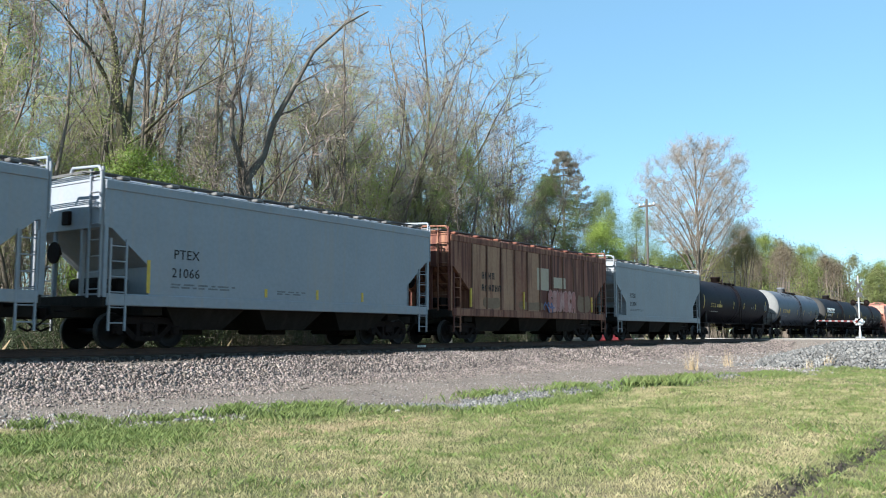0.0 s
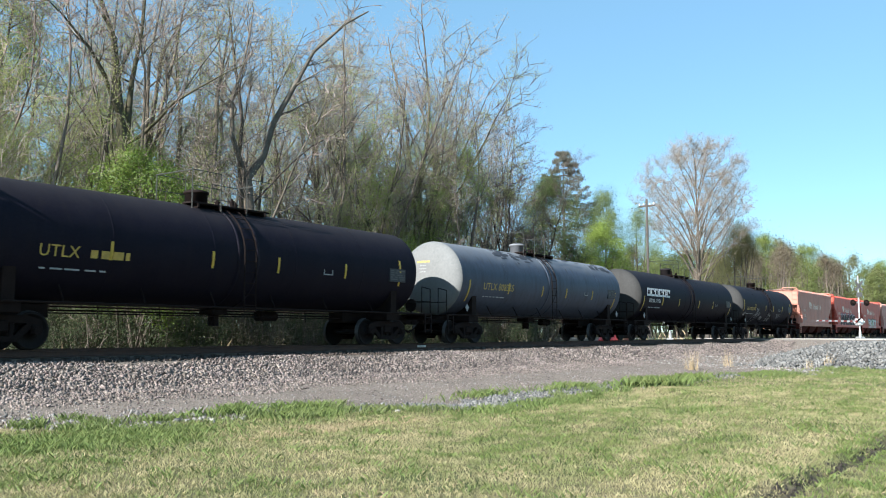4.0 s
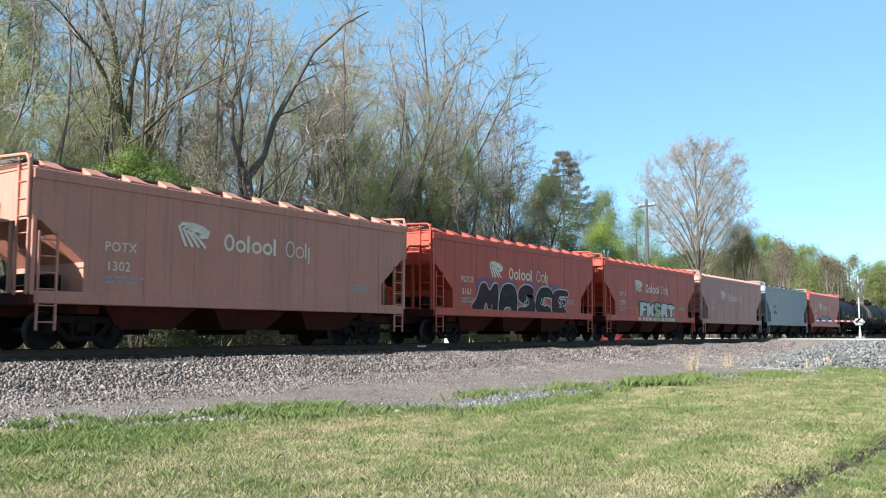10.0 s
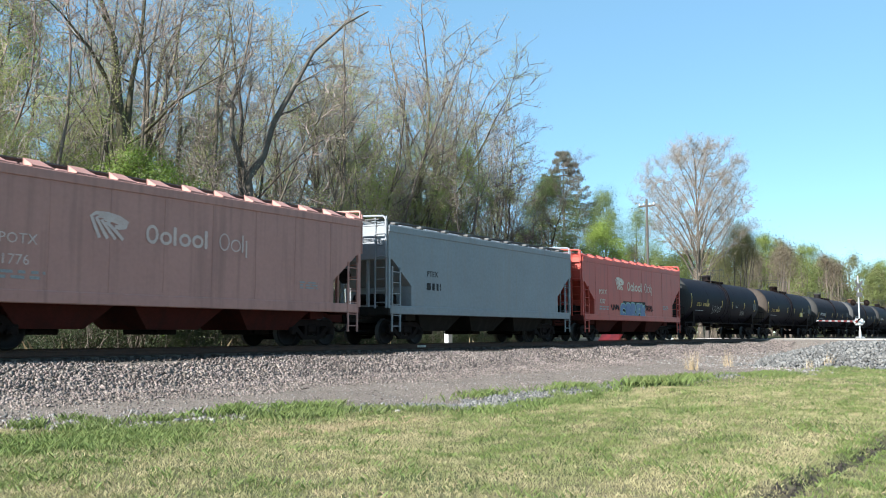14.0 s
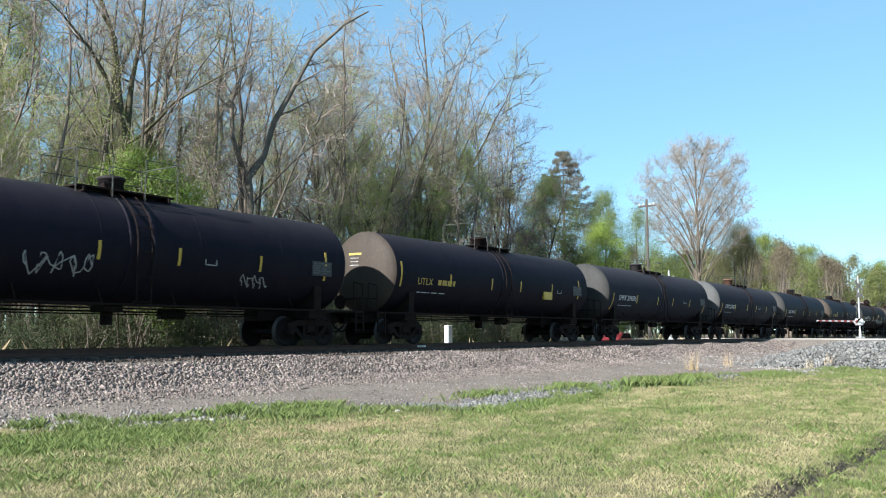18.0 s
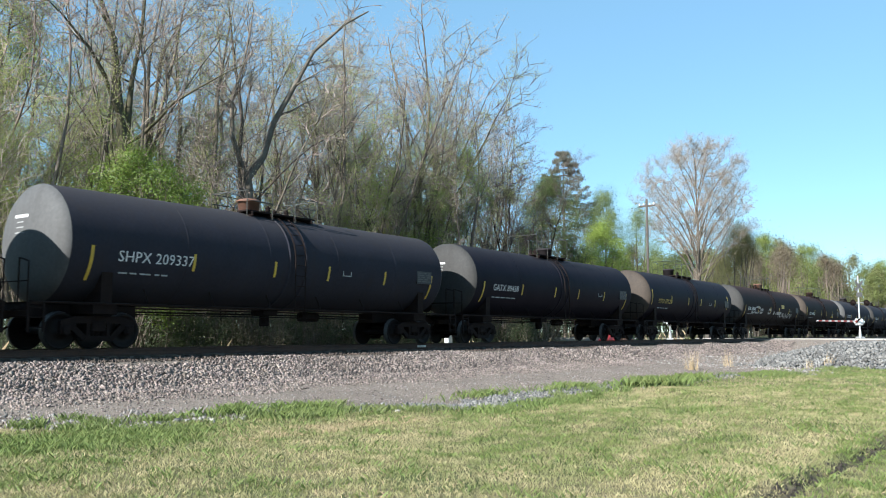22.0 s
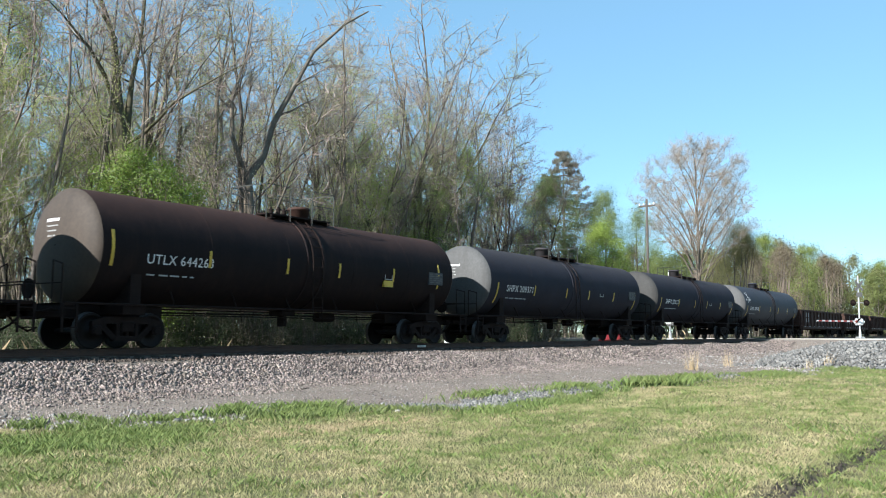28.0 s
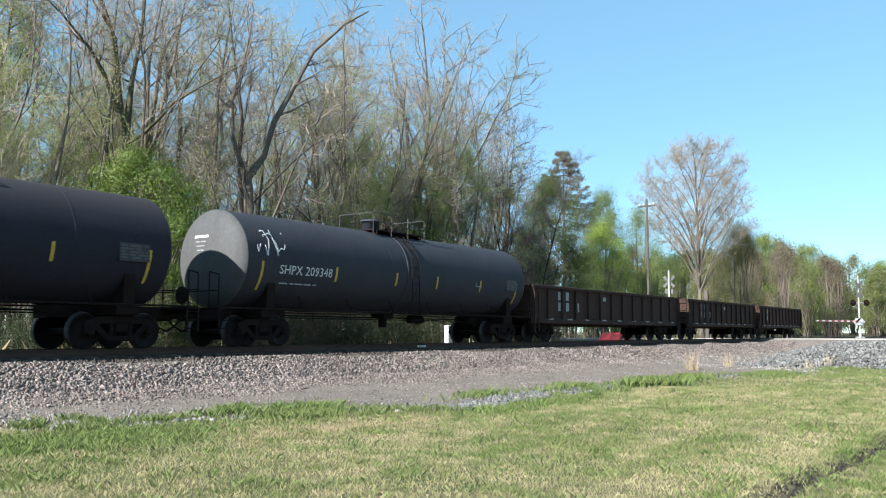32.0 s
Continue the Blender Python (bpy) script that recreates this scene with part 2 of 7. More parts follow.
def letters(text, size, material, parent, m, name="lettering", label="", squeeze=1.0):
    cu = bpy.data.curves.new("text", "FONT")
    cu.body, cu.size, cu.extrude, cu.space_character = text, size, 0.004, 1.05
    cu.resolution_u = 2
    tmp = bpy.data.objects.new("text", cu)
    me = bpy.data.meshes.new_from_object(tmp)
    bpy.data.objects.remove(tmp)
    me.materials.append(material)
    return share(name, me, parent, m @ Matrix.Diagonal((squeeze, 1, 1, 1)), label)


def stuff(name, verts, faces, material, label, category, shape=None):
    """Many small pieces as one mesh from arrays."""
    me = bpy.data.meshes.new(name)
    nv, nf = len(verts), len(faces)
    k = faces.shape[1]
    me.vertices.add(nv)
    me.vertices.foreach_set("co", np.asarray(verts, np.float32).ravel())
    me.loops.add(nf * k)
    me.loops.foreach_set("vertex_index", np.asarray(faces, np.int32).ravel())
    me.polygons.add(nf)
    me.polygons.foreach_set("loop_start", np.arange(0, nf * k, k, dtype=np.int32))
    me.update(calc_edges=True)
    me.materials.append(material)
    return tagged(new(name, me), label, category, "", "stuff") if label else new(name, me)


# ---- ground ----
RNG = np.random.default_rng(7)
TRACK_Y = 20.7


def grass_edge(x):
    """y at which the lawn meets the stone."""
    return np.interp(x, [-30, 7, 7.8, 8.6, 9.6, 11.8, 13.7, 14.5, 14.95, 16, 17.3, 20.7, 25.2, 28.3, 32.9, 37.1, 43.4, 70], [17.5, 14.6, 14.1, 13.45, 12.95, 12.5, 12.1, 11.3, 10.5, 10.2, 10.3, 10.6, 10.9, 10.4, 9.9, 8.9, 8.0, 7.0]) + 0.26 * np.sin(x * 1.9) * np.sin(x * 0.63 + 1) + 0.2 * np.sin(x * 4.3 + 1) + 0.16 * np.sin(x * 9.1 + 2) + 0.1 * np.sin(x * 16.7)


def road_mid(y):
    return 77.5 + 0.0 * y


def ground_z(x, y):
    """Lawn below the line, ballast bank, far ditch, woodland floor, the crossing's embankment."""
    z = np.interp(y, [-4000, -40, 4, 12, 15.2, 17.0, 18.25, 18.7, 22.7, 23.2, 25.6, 28, 34, 60, 140, 4000],
                  [-1.4, -1.3, -1.28, -1.2, -1.02, -0.86, -0.28, -0.26, -0.26, -0.28, -1.2, -1.1, -0.6, 0.0, 1.0, 1.0])
    # road on its embankment
    k = np.clip(1 - (np.abs(x - road_mid(y)) - 4.5) / 5.0, 0, 1)
    z = np.maximum(z, z * (1 - k) + (-0.06) * k)
    # lawn undulation
    z = z + np.where(y < 14, 0.03 * np.sin(x * 0.7 + y * 0.4) + 0.02 * np.sin(x * 1.7 - y), 0)
    # wheel rut
    ry = rut_y(x)
    dist = np.abs(y - ry)
    on = (x > 5) & (x < 40)
    z = z - np.where(on, 0.11 * np.exp(-(dist / 0.12) ** 2) - (0.05 + 0.025 * np.sin(x * 7.3)) * np.exp(-((dist - 0.26) / 0.09) ** 2), 0)
    return z


def rut_y(x):
    return 2.57 - 0.022 * x + 0.03 * np.sin(x * 1.3) + 0.025 * np.sin(x * 4.1)


xs = np.unique(np.concatenate([np.array([-4000, -1500, -600, -250, -120, -60, -35]), np.arange(-20, 2, 2.0), np.arange(2, 26, 0.22), np.arange(26, 60, 0.8), np.arange(60, 100, 1.0), np.arange(100, 200, 8), np.array([240, 320, 500, 900, 1600, 4000])]))
ys = np.unique(np.concatenate([np.array([-4000, -1500, -500, -150, -60, -25, -12, -5]), np.arange(-2, 3.2, 0.08), np.arange(3.2, 15, 0.4), np.arange(15, 26, 0.25), np.arange(26, 60, 2.0), np.array([65, 75, 90, 120, 170, 260, 500, 1200, 4000])]))
gx, gy = np.meshgrid(xs, ys)
gz = ground_z(gx, gy)
nx, ny = len(xs), len(ys)
idx = np.arange(nx * ny).reshape(ny, nx)
gf = np.stack([idx[:-1, :-1], idx[:-1, 1:], idx[1:, 1:], idx[1:, :-1]], -1).reshape(-1, 4)


def ground_material():
    m = bpy.data.materials.new("lawn_gravel_and_soil")
    m.use_nodes = True
    n, l = m.node_tree.nodes, m.node_tree.links
    b = n["Principled BSDF"]
    b.inputs["Roughness"].default_value = 0.95
    b.inputs["Specular IOR Level"].default_value = 0.2
    co = n.new("ShaderNodeTexCoord")

    def tex(scale, detail=5):
        t = n.new("ShaderNodeTexNoise")
        t.inputs["Scale"].default_value, t.inputs["Detail"].default_value = scale, detail
        l.new(co.outputs["Object"], t.inputs["Vector"])
        return t.outputs[0]

    def ramp(src, lo, hi):
        r = n.new("ShaderNodeMapRange")
        r.inputs[1].default_value, r.inputs[2].default_value = lo, hi
        l.new(src, r.inputs[0])
        return r.outputs[0]

    def mix(f, a, c):
        x = n.new("ShaderNodeMix")
        x.data_type = "RGBA"
        l.new(f, x.inputs[0])
        for i, v in ((6, a), (7, c)):
            if isinstance(v, tuple):
                x.inputs[i].default_value = (*v, 1)
            else:
                l.new(v, x.inputs[i])
        return x.outputs[2]

    lawn = mix(ramp(tex(0.6), 0.42, 0.58), (0.075, 0.095, 0.03), (0.21, 0.175, 0.095))
    lawn = mix(ramp(tex(9), 0.4, 0.7), lawn, (0.12, 0.105, 0.06))
    grit = mix(ramp(tex(1.1), 0.35, 0.65), (0.255, 0.212, 0.175), (0.185, 0.152, 0.127))
    grit = mix(ramp(tex(17, 8), 0.45, 0.6), grit, (0.14, 0.115, 0.096))
    soil = mix(ramp(tex(6, 8), 0.35, 0.65), (0.035, 0.028, 0.022), (0.075, 0.06, 0.047))
    woods = mix(ramp(tex(0.5), 0.4, 0.6), (0.10, 0.11, 0.045), (0.15, 0.12, 0.07))
    at = n.new("ShaderNodeAttribute")
    at.attribute_name = "cover"
    sep = n.new("ShaderNodeSeparateColor")
    l.new(at.outputs["Color"], sep.inputs[0])
    out = mix(sep.outputs[0], lawn, grit)
    out = mix(sep.outputs[1], out, soil)
    out = mix(sep.outputs[2], out, woods)
    l.new(out, b.inputs["Base Color"])
    bp = n.new("ShaderNodeBump")
    bp.inputs["Strength"].default_value, bp.inputs["Distance"].default_value = 0.6, 0.04
    l.new(tex(22, 8), bp.inputs["Height"])
    l.new(bp.outputs[0], b.inputs["Normal"])
    return m


ground = stuff("ground", np.stack([gx, gy, gz], -1).reshape(-1, 3), gf, ground_material(), "", "")
tagged(ground, "mown grass verge rising to a stone railway bank", "ground", "", "structure")
cover = ground.data.color_attributes.new("cover", "FLOAT_COLOR", "POINT")
cv = np.zeros((nx * ny, 4), np.float32)
X_, Y_ = gx.ravel(), gy.ravel()
edge = grass_edge(X_)
cv[:, 0] = np.clip((Y_ - edge) / 0.5 + 0.5, 0, 1)
cv[:, 0] = np.maximum(cv[:, 0], np.clip(1.4 - np.abs(X_ - 77.5) / 6.0, 0, 1) * (Y_ > -40) * (Y_ < 70))
cv[:, 1] = ((np.abs(Y_ - rut_y(X_)) < 0.085 + 0.05 * np.sin(X_ * 5.7)) & (X_ > 5) & (X_ < 40)).astype(np.float32)
# track bed takes the dark soil tone to stand for the train's shade
cv[:, 1] = np.maximum(cv[:, 1], np.clip((Y_ - 18.15) / 0.3, 0, 1) * (Y_ < 23.4) * (np.abs(X_ - 77.5) > 5.5))
cv[:, 2] = np.clip((Y_ - 24.5) / 1.5, 0, 1) * (np.abs(X_ - 77.5) > 6)
cv[:, 3] = 1
cover.data.foreach_set("color", cv.ravel())
for p in ground.data.polygons:
    p.use_smooth = True

# crossing road, one slab laid on its embankment, cut by the track
bm = B()
for y0, y1 in ((-60, 18.9), (22.5, 70)):
    box(bm, 73.2, y0, -0.3, 81.8, y1, 0.0, 0.03)
box(bm, 73.2, 20.02, -0.15, 81.8, 21.38, -0.005, 0.01)
tagged(part("road", bm, M_ROAD), "pale gravel and tar road over the track", "road", "", "structure")

# ---- track ----
track = empty("railway_track", pose(0, TRACK_Y, 0), "rusty rails on dark timber sleepers in stone ballast", "railway", "", "structure")
RAILP = [(-0.07, -0.17), (0.07, -0.17), (0.07, -0.155), (0.012, -0.135), (0.012, -0.04), (0.036, -0.028), (0.036, -0.004), (0.03, 0), (-0.03, 0), (-0.036, -0.004), (-0.036, -0.028), (-0.012, -0.04), (-0.012, -0.135), (-0.07, -0.155)]
for sy in (-0.753, 0.753):
    bm = B()
    a = [bm.verts.new((-300, sy + y, z)) for y, z in RAILP]
    b = [bm.verts.new((900, sy + y, z)) for y, z in RAILP]
    bm.faces.new(a), bm.faces.new(b[::-1])
    for i in range(len(a)):
        bm.faces.new((a[i], a[(i + 1) % len(a)], b[(i + 1) % len(a)], b[i]))
    bmesh.ops.recalc_face_normals(bm, faces=bm.faces[:])
    part("rail", bm, M_RAIL, track)
bm = B()
box(bm, -0.115, -1.3, -0.36, 0.115, 1.3, -0.175, 0.012)
tie = part("sleeper", bm, M_TIE, track)
rr = random.Random(3)
for i in range(1, 190):
    share("sleeper", tie.data, track, pose(i * 0.5 - 4, rr.uniform(-0.04, 0.04), rr.uniform(-0.01, 0.005), 0, 0, rr.uniform(-1, 1)))
tie.matrix_basis = pose(-4, 0, 0)
bm = B()
for x in (27.2, 27.35):
    rod(bm, (x, -0.8, -0.11), (x, -0.72, -0.11), 0.03)
box(bm, 27.0, -0.79, -0.13, 27.55, -0.765, -0.05, 0.01)
part("joint_bar", bm, M_ALU, track, "bare steel joint bar bolted to the rail")


# ---- rolling stock ----
WHEEL_R = 0.457
MOVERS = []   # (thing, place along the line at the start)
SPINNERS = []


def wheelset_mesh():
    bm = B()
    for s in (-1, 1):
        prof = [(s * 0.69, 0.10), (s * 0.69, 0.40), (s * 0.665, 0.47), (s * 0.685, 0.487), (s * 0.705, 0.47), (s * 0.715, 0.457), (s * 0.815, 0.452),
                (s * 0.815, 0.39), (s * 0.775, 0.37), (s * 0.765, 0.17), (s * 0.83, 0.14), (s * 0.83, 0.09)]
        lathe(bm, prof, 20, "Y")
    rod(bm, (0, -1.05, 0), (0, 1.05, 0), 0.08, 12)
    for s in (-1, 1):
        for k in range(3):
            a = 2 * math.pi * k / 3
            rod(bm, (0.045 * math.cos(a), s * 1.05, 0.045 * math.sin(a)), (0.045 * math.cos(a), s * 1.075, 0.045 * math.sin(a)), 0.018, 6)
    me = bpy.data.meshes.new("wheelset")
    bm.to_mesh(me)
    bm.free()
    me.materials.append(M_WHEEL)
    me.materials.append(M_TREAD)
    for f in me.polygons:
        if math.hypot(f.center.x, f.center.z) > 0.44:
            f.material_index = 1
    return me


def sideframe_mesh():
    bm = B()
    # cast arch: top chord, two window openings, sloping legs to the axle boxes
    for y0, y1 in ((0.93, 1.05),):
        prism(bm, [(-1.02, 0.50), (-1.02, 0.70), (-0.62, 0.82), (0.62, 0.82), (1.02, 0.70), (1.02, 0.50), (0.80, 0.54), (0.60, 0.64), (-0.60, 0.64), (-0.80, 0.54)], y0, y1)
        prism(bm, [(-0.80, 0.54), (-0.66, 0.62), (-0.30, 0.30), (-0.30, 0.22), (-0.42, 0.22)], y0 + 0.01, y1 - 0.01)
        prism(bm, [(0.80, 0.54), (0.66, 0.62), (0.30, 0.30), (0.30, 0.22), (0.42, 0.22)], y0 + 0.01, y1 - 0.01)
        prism(bm, [(-0.42, 0.20), (0.42, 0.20), (0.36, 0.32), (-0.36, 0.32)], y0 - 0.02, y1 + 0.02)
        for x in (-0.28, 0.28):
            box(bm, x - 0.055, y0, 0.3, x + 0.055, y1, 0.66, 0.01)
        for x in (-0.889, 0.889):
            box(bm, x - 0.14, y0 - 0.02, 0.36, x + 0.14, y1 + 0.03, 0.60, 0.03)
            rod(bm, (x, y1, 0.457), (x, y1 + 0.06, 0.457), 0.10, 12)
    me = bpy.data.meshes.new("side_frame")
    bm.to_mesh(me)
    bm.free()
    me.materials.append(M_STEEL)
    return me


def bolster_mesh():
    bm = B()
    box(bm, -0.2, -1.08, 0.42, 0.2, 1.08, 0.70, 0.03)
    rod(bm, (0, 0, 0.68), (0, 0, 0.92), 0.2, 16)
    for x in (-0.52, 0.52):
        box(bm, x - 0.05, -0.8, 0.33, x + 0.05, 0.8, 0.43, 0.01)
    me = bpy.data.meshes.new("truck")
    bm.to_mesh(me)
    bm.free()
    me.materials.append(M_STEEL)
    return me


def spring_mesh():
    bm = B()
    for x in (-0.16, 0.0, 0.16):
        for k in range(5):
            rod(bm, (x, 0.99, 0.325 + k * 0.022), (x, 0.99, 0.338 + k * 0.022), 0.065, 6)
    me = bpy.data.meshes.new("spring")
    bm.to_mesh(me)
    bm.free()
    me.materials.append(M_STEEL)
    return me


def coupler_mesh():
    bm = B()
    box(bm, -0.55, -0.07, 0.80, 0.3, 0.07, 0.97, 0.02)
    prism(bm, [(-0.86, 0.74), (-0.55, 0.74), (-0.5, 1.02), (-0.86, 1.02)], -0.16, 0.12)
    pipe(bm, [(-0.3, -0.35, 0.85), (-0.55, -0.33, 0.6), (-0.8, -0.28, 0.45), (-1.0, -0.2, 0.55)], 0.03)
    pipe(bm, [(-0.05, -1.3, 1.0), (-0.12, -0.9, 0.92), (-0.15, -0.2, 0.95)], 0.018)
    me = bpy.data.meshes.new("coupler")
    bm.to_mesh(me)
    bm.free()
    me.materials.append(M_STEEL)
    return me


ME_WHEELS, ME_FRAME, ME_BOLSTER, ME_SPRING, ME_COUPLER = wheelset_mesh(), sideframe_mesh(), bolster_mesh(), spring_mesh(), coupler_mesh()


def running_gear(car, L, inset):
    """Two four-wheeled trucks and a coupler at each end."""
    for x in (inset, L - inset):
        tr = share("truck", ME_BOLSTER, car, pose(x, 0, 0), "dark cast steel truck")
        for rz in (0, 180):
            share("side_frame", ME_FRAME, tr, pose(0, 0, 0, 0, 0, rz))
            share("spring", ME_SPRING, tr, pose(0, 0, 0, 0, 0, rz))
        for dx in (-0.889, 0.889):
            w = share("wheelset", ME_WHEELS, tr, pose(dx, 0, WHEEL_R))
            SPINNERS.append(w)
    return


def couplers(car, x0, x1):
    share("coupler", ME_COUPLER, car, pose(x0, 0, 0))
    share("coupler", ME_COUPLER, car, pose(x1, 0, 0, 0, 0, 180))


def ladder(car, x, y, z0, z1, w, mat_, along="x", n=None, r=0.016, name="ladder"):
    bm = B()
    a, b = (x - w / 2, y), (x + w / 2, y)
    if along == "y":
        a, b = (x, y - w / 2), (x, y + w / 2)
    for p in (a, b):
        box(bm, p[0] - 0.025, p[1] - 0.025, z0, p[0] + 0.025, p[1] + 0.025, z1)
    n = n or max(2, int((z1 - z0) / 0.38))
    for i in range(n):
        z = z0 + (i + 0.5) * (z1 - z0) / n
        rod(bm, (*a, z), (*b, z), r, 5)
    return part(name, bm, mat_, car)


def bars(car, x, z, w, h, rows, material, y, name="lettering", seed=0, gap=0.35):
    """Small print that cannot be read: rows of plain bars."""
    rn = random.Random(seed)
    bm = B()
    for r in range(rows):
        zz = z - r * h * 1.7
        u = x
        while u < x + w * (1 if r % 2 == 0 else 0.8):
            d = rn.uniform(0.12, 0.4)
            box(bm, u, y - 0.003, zz, min(u + d, x + w), y + 0.003, zz + h)
            u += d + rn.uniform(0.06, 0.14)
    return part(name, bm, material, car)


def wordmark(car, x, z, h, shape, material, y, name="wordmark", step=None, label="", thin=1.0, skew=0.0):
    """A trade name as plain upright shapes, one a letter: t tall, s short, d descender, c round."""
    bm = B()
    step = step or h * 0.72
    u = x
    for c in shape:
        wd = step * 0.74
        z0, z1 = z, z + h * (1.0 if c in "tC" else 0.72)
        if c == "d":
            z0 = z - h * 0.27
        if c == " ":
            u += step * 0.5
            continue
        wd = wd * 1.14 if c in "scC" else h * (0.2 if thin >= 1 else 0.11)
        e = wd * 0.22
        if c == "C":
            # a wide block shape: a thick frame, open on alternate sides
            w2, st = step * 0.86, h * 0.24
            gap = 0.0 if len(bm.verts) % 64 < 32 else h * 0.3
            for q in ((u, z0, u + st, z1), (u + st, z1 - st, u + w2, z1), (u + st, z0, u + w2, z0 + st), (u + w2 - st, z0 + st + gap, u + w2, z1 - st)):
                box(bm, q[0], y - 0.004, q[1], q[2], y + 0.004, q[3])
            u += step
            continue
        if c in "oO":
            wd, st = step * 0.9, 0.13 * h * (1.25 if thin >= 1 else 0.62)
            z1 = z + h * (0.72 if c == "o" else 1.0)
            cx, cz, rx, rz = u + wd / 2, (z0 + z1) / 2, wd / 2, (z1 - z0) / 2
            oval = lambda q, n: [(cx + (rx - q) * math.cos(2 * math.pi * k / n), cz + (rz - q) * math.sin(2 * math.pi * k / n)) for k in range(n)]
            a, b = oval(0, 14), oval(st, 14)
            for k in range(14):
                j = (k + 1) % 14
                bm.faces.new([bm.verts.new((p[0], y - 0.004, p[1])) for p in (a[k], a[j], b[j], b[k])])
            u += step
            continue
        prism(bm, [(u + e, z0), (u + wd - e, z0), (u + wd, z0 + e), (u + wd, z1 - e), (u + wd - e, z1), (u + e, z1), (u, z1 - e), (u, z0 + e)], y - 0.004, y + 0.004)
        u += step if c in "scC" else wd + step * 0.2
    return part(name, bm, material, car, label)


def strip(car, x, R, zc, ang0, ang1, w, material, name="reflector_strip"):
    """A tape that follows the shell of a tank on its near side."""
    bm = B()
    n = 4
    prev = None
    for i in range(n + 1):
        a = radians(ang0 + (ang1 - ang0) * i / n)
        row = [bm.verts.new((x + dx, -rr_ * math.cos(a), zc + rr_ * math.sin(a))) for dx, rr_ in ((0, R + 0.002), (0, R + 0.01), (w, R + 0.01), (w, R + 0.002))]
        if prev:
            for j in range(3):
                bm.faces.new((prev[j], prev[j + 1], row[j + 1], row[j]))
        prev = row
    bmesh.ops.recalc_face_normals(bm, faces=bm.faces[:])
    return part(name, bm, material, car)


TAPES = (0.028, 0.233, 0.433, 0.59, 0.78, 0.962)


def tank_car(x0, L, paint, label, mark="", ink=M_WHITE, R=1.5, zc=2.62, seed=0, dome=0.5, fittings=None, head=0.46, inset=1.0,
             tapes=6, tape_at=None, tape_up=0.0, placards=False, belt=True, rail="full", mark_x=1.2, mark_h=0.41, mark_z=2.2, head_mat=None, dome_mat=None):
    rn = random.Random(seed)
    car = empty("tank_car", pose(x0, TRACK_Y, 0), label, "railway car", "tank cars of the train")
    MOVERS.append((car, x0))
    # shell with dished heads and weld rings
    prof = [(-head, 0.02), (-head * 0.985, R * 0.25), (-head * 0.93, R * 0.45), (-head * 0.82, R * 0.66), (-head * 0.67, R * 0.82), (-head * 0.50, R * 0.92), (-head * 0.33, R * 0.985), (-0.1, R)]
    shell = B()
    lathe(shell, [(-0.1, R), (L + 0.1, R)], 64, caps=False)
    bmesh.ops.translate(shell, verts=shell.verts[:], vec=(0, 0, zc))
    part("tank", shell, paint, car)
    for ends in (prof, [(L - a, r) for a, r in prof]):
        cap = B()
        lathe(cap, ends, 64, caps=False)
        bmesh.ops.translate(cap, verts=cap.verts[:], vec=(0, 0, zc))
        part("tank_head", cap, head_mat or M_HEAD, car, "dished tank end, paler than the shell")
    for i in range(1, 5):
        bm = B()
        u = L * (i / 5 + 0.02)
        lathe(bm, [(u, R - 0.004), (u + 0.004, R + 0.004), (u + 0.026, R + 0.004), (u + 0.03, R - 0.004)], 64, caps=False)
        bmesh.ops.translate(bm, verts=bm.verts[:], vec=(0, 0, zc))
        part("weld_seam", bm, paint, car)
    if belt:
        bm = B()
        for bx in (L * dome - 0.42, L * dome + 0.3):
            lathe(bm, [(bx, R - 0.01), (bx, R + 0.02), (bx + 0.1, R + 0.02), (bx + 0.1, R - 0.01)], 48)
        bmesh.ops.translate(bm, verts=bm.verts[:], vec=(0, 0, zc))
        part("belt", bm, paint, car)
    # stub sills, saddles, bolsters
    e = head + 0.71
    for s, xa in ((1, 0.0), (-1, L)):
        bm = B()
        box(bm, xa - s * e, -0.33, 0.78, xa + s * 2.6, 0.33, 1.12, 0.02)
        box(bm, xa + s * (inset - 0.35), -1.3, 0.86, xa + s * (inset + 0.35), 1.3, 1.12, 0.02)
        part("stub_sill", bm, M_STEEL, car)
        bm = B()
        pts = [(-1.32, 1.1)] + [(R * 1.005 * math.cos(radians(a)), zc + R * 1.005 * math.sin(radians(a))) for a in range(208, 333, 8)] + [(1.32, 1.1)]
        ring = [(xa + s * (inset - 0.16)), (xa + s * (inset + 0.16))]
        va = [bm.verts.new((ring[0], y, z)) for y, z in pts]
        vb = [bm.verts.new((ring[1], y, z)) for y, z in pts]
        bm.faces.new(va), bm.faces.new(vb[::-1])
        for i in range(len(pts)):
            j = (i + 1) % len(pts)
            bm.faces.new((va[i], va[j], vb[j], vb[i]))
        bmesh.ops.recalc_face_normals(bm, faces=bm.faces[:])
        part("saddle", bm, M_STEEL, car)
        # end platform with its rails and steps
        bm = B()
        box(bm, xa - s * (e - 0.02), -1.45, 1.06, xa - s * (e - 0.42), 1.45, 1.12, 0.01)
        box(bm, xa - s * (e - 0.02), -1.47, 0.92, xa - s * (e - 0.1), 1.47, 1.12, 0.01)
        part("end_platform", bm, M_STEEL, car)
        bm = B()
        for sy in (-1.42, 1.42):
            pipe(bm, [(xa - s * (e - 0.06), sy, 1.1), (xa - s * (e - 0.06), sy, 2.05), (xa - s * (e - 0.06), sy * 0.72, 2.15), (xa - s * (e - 0.06), sy * 0.72, 1.1)], 0.02)
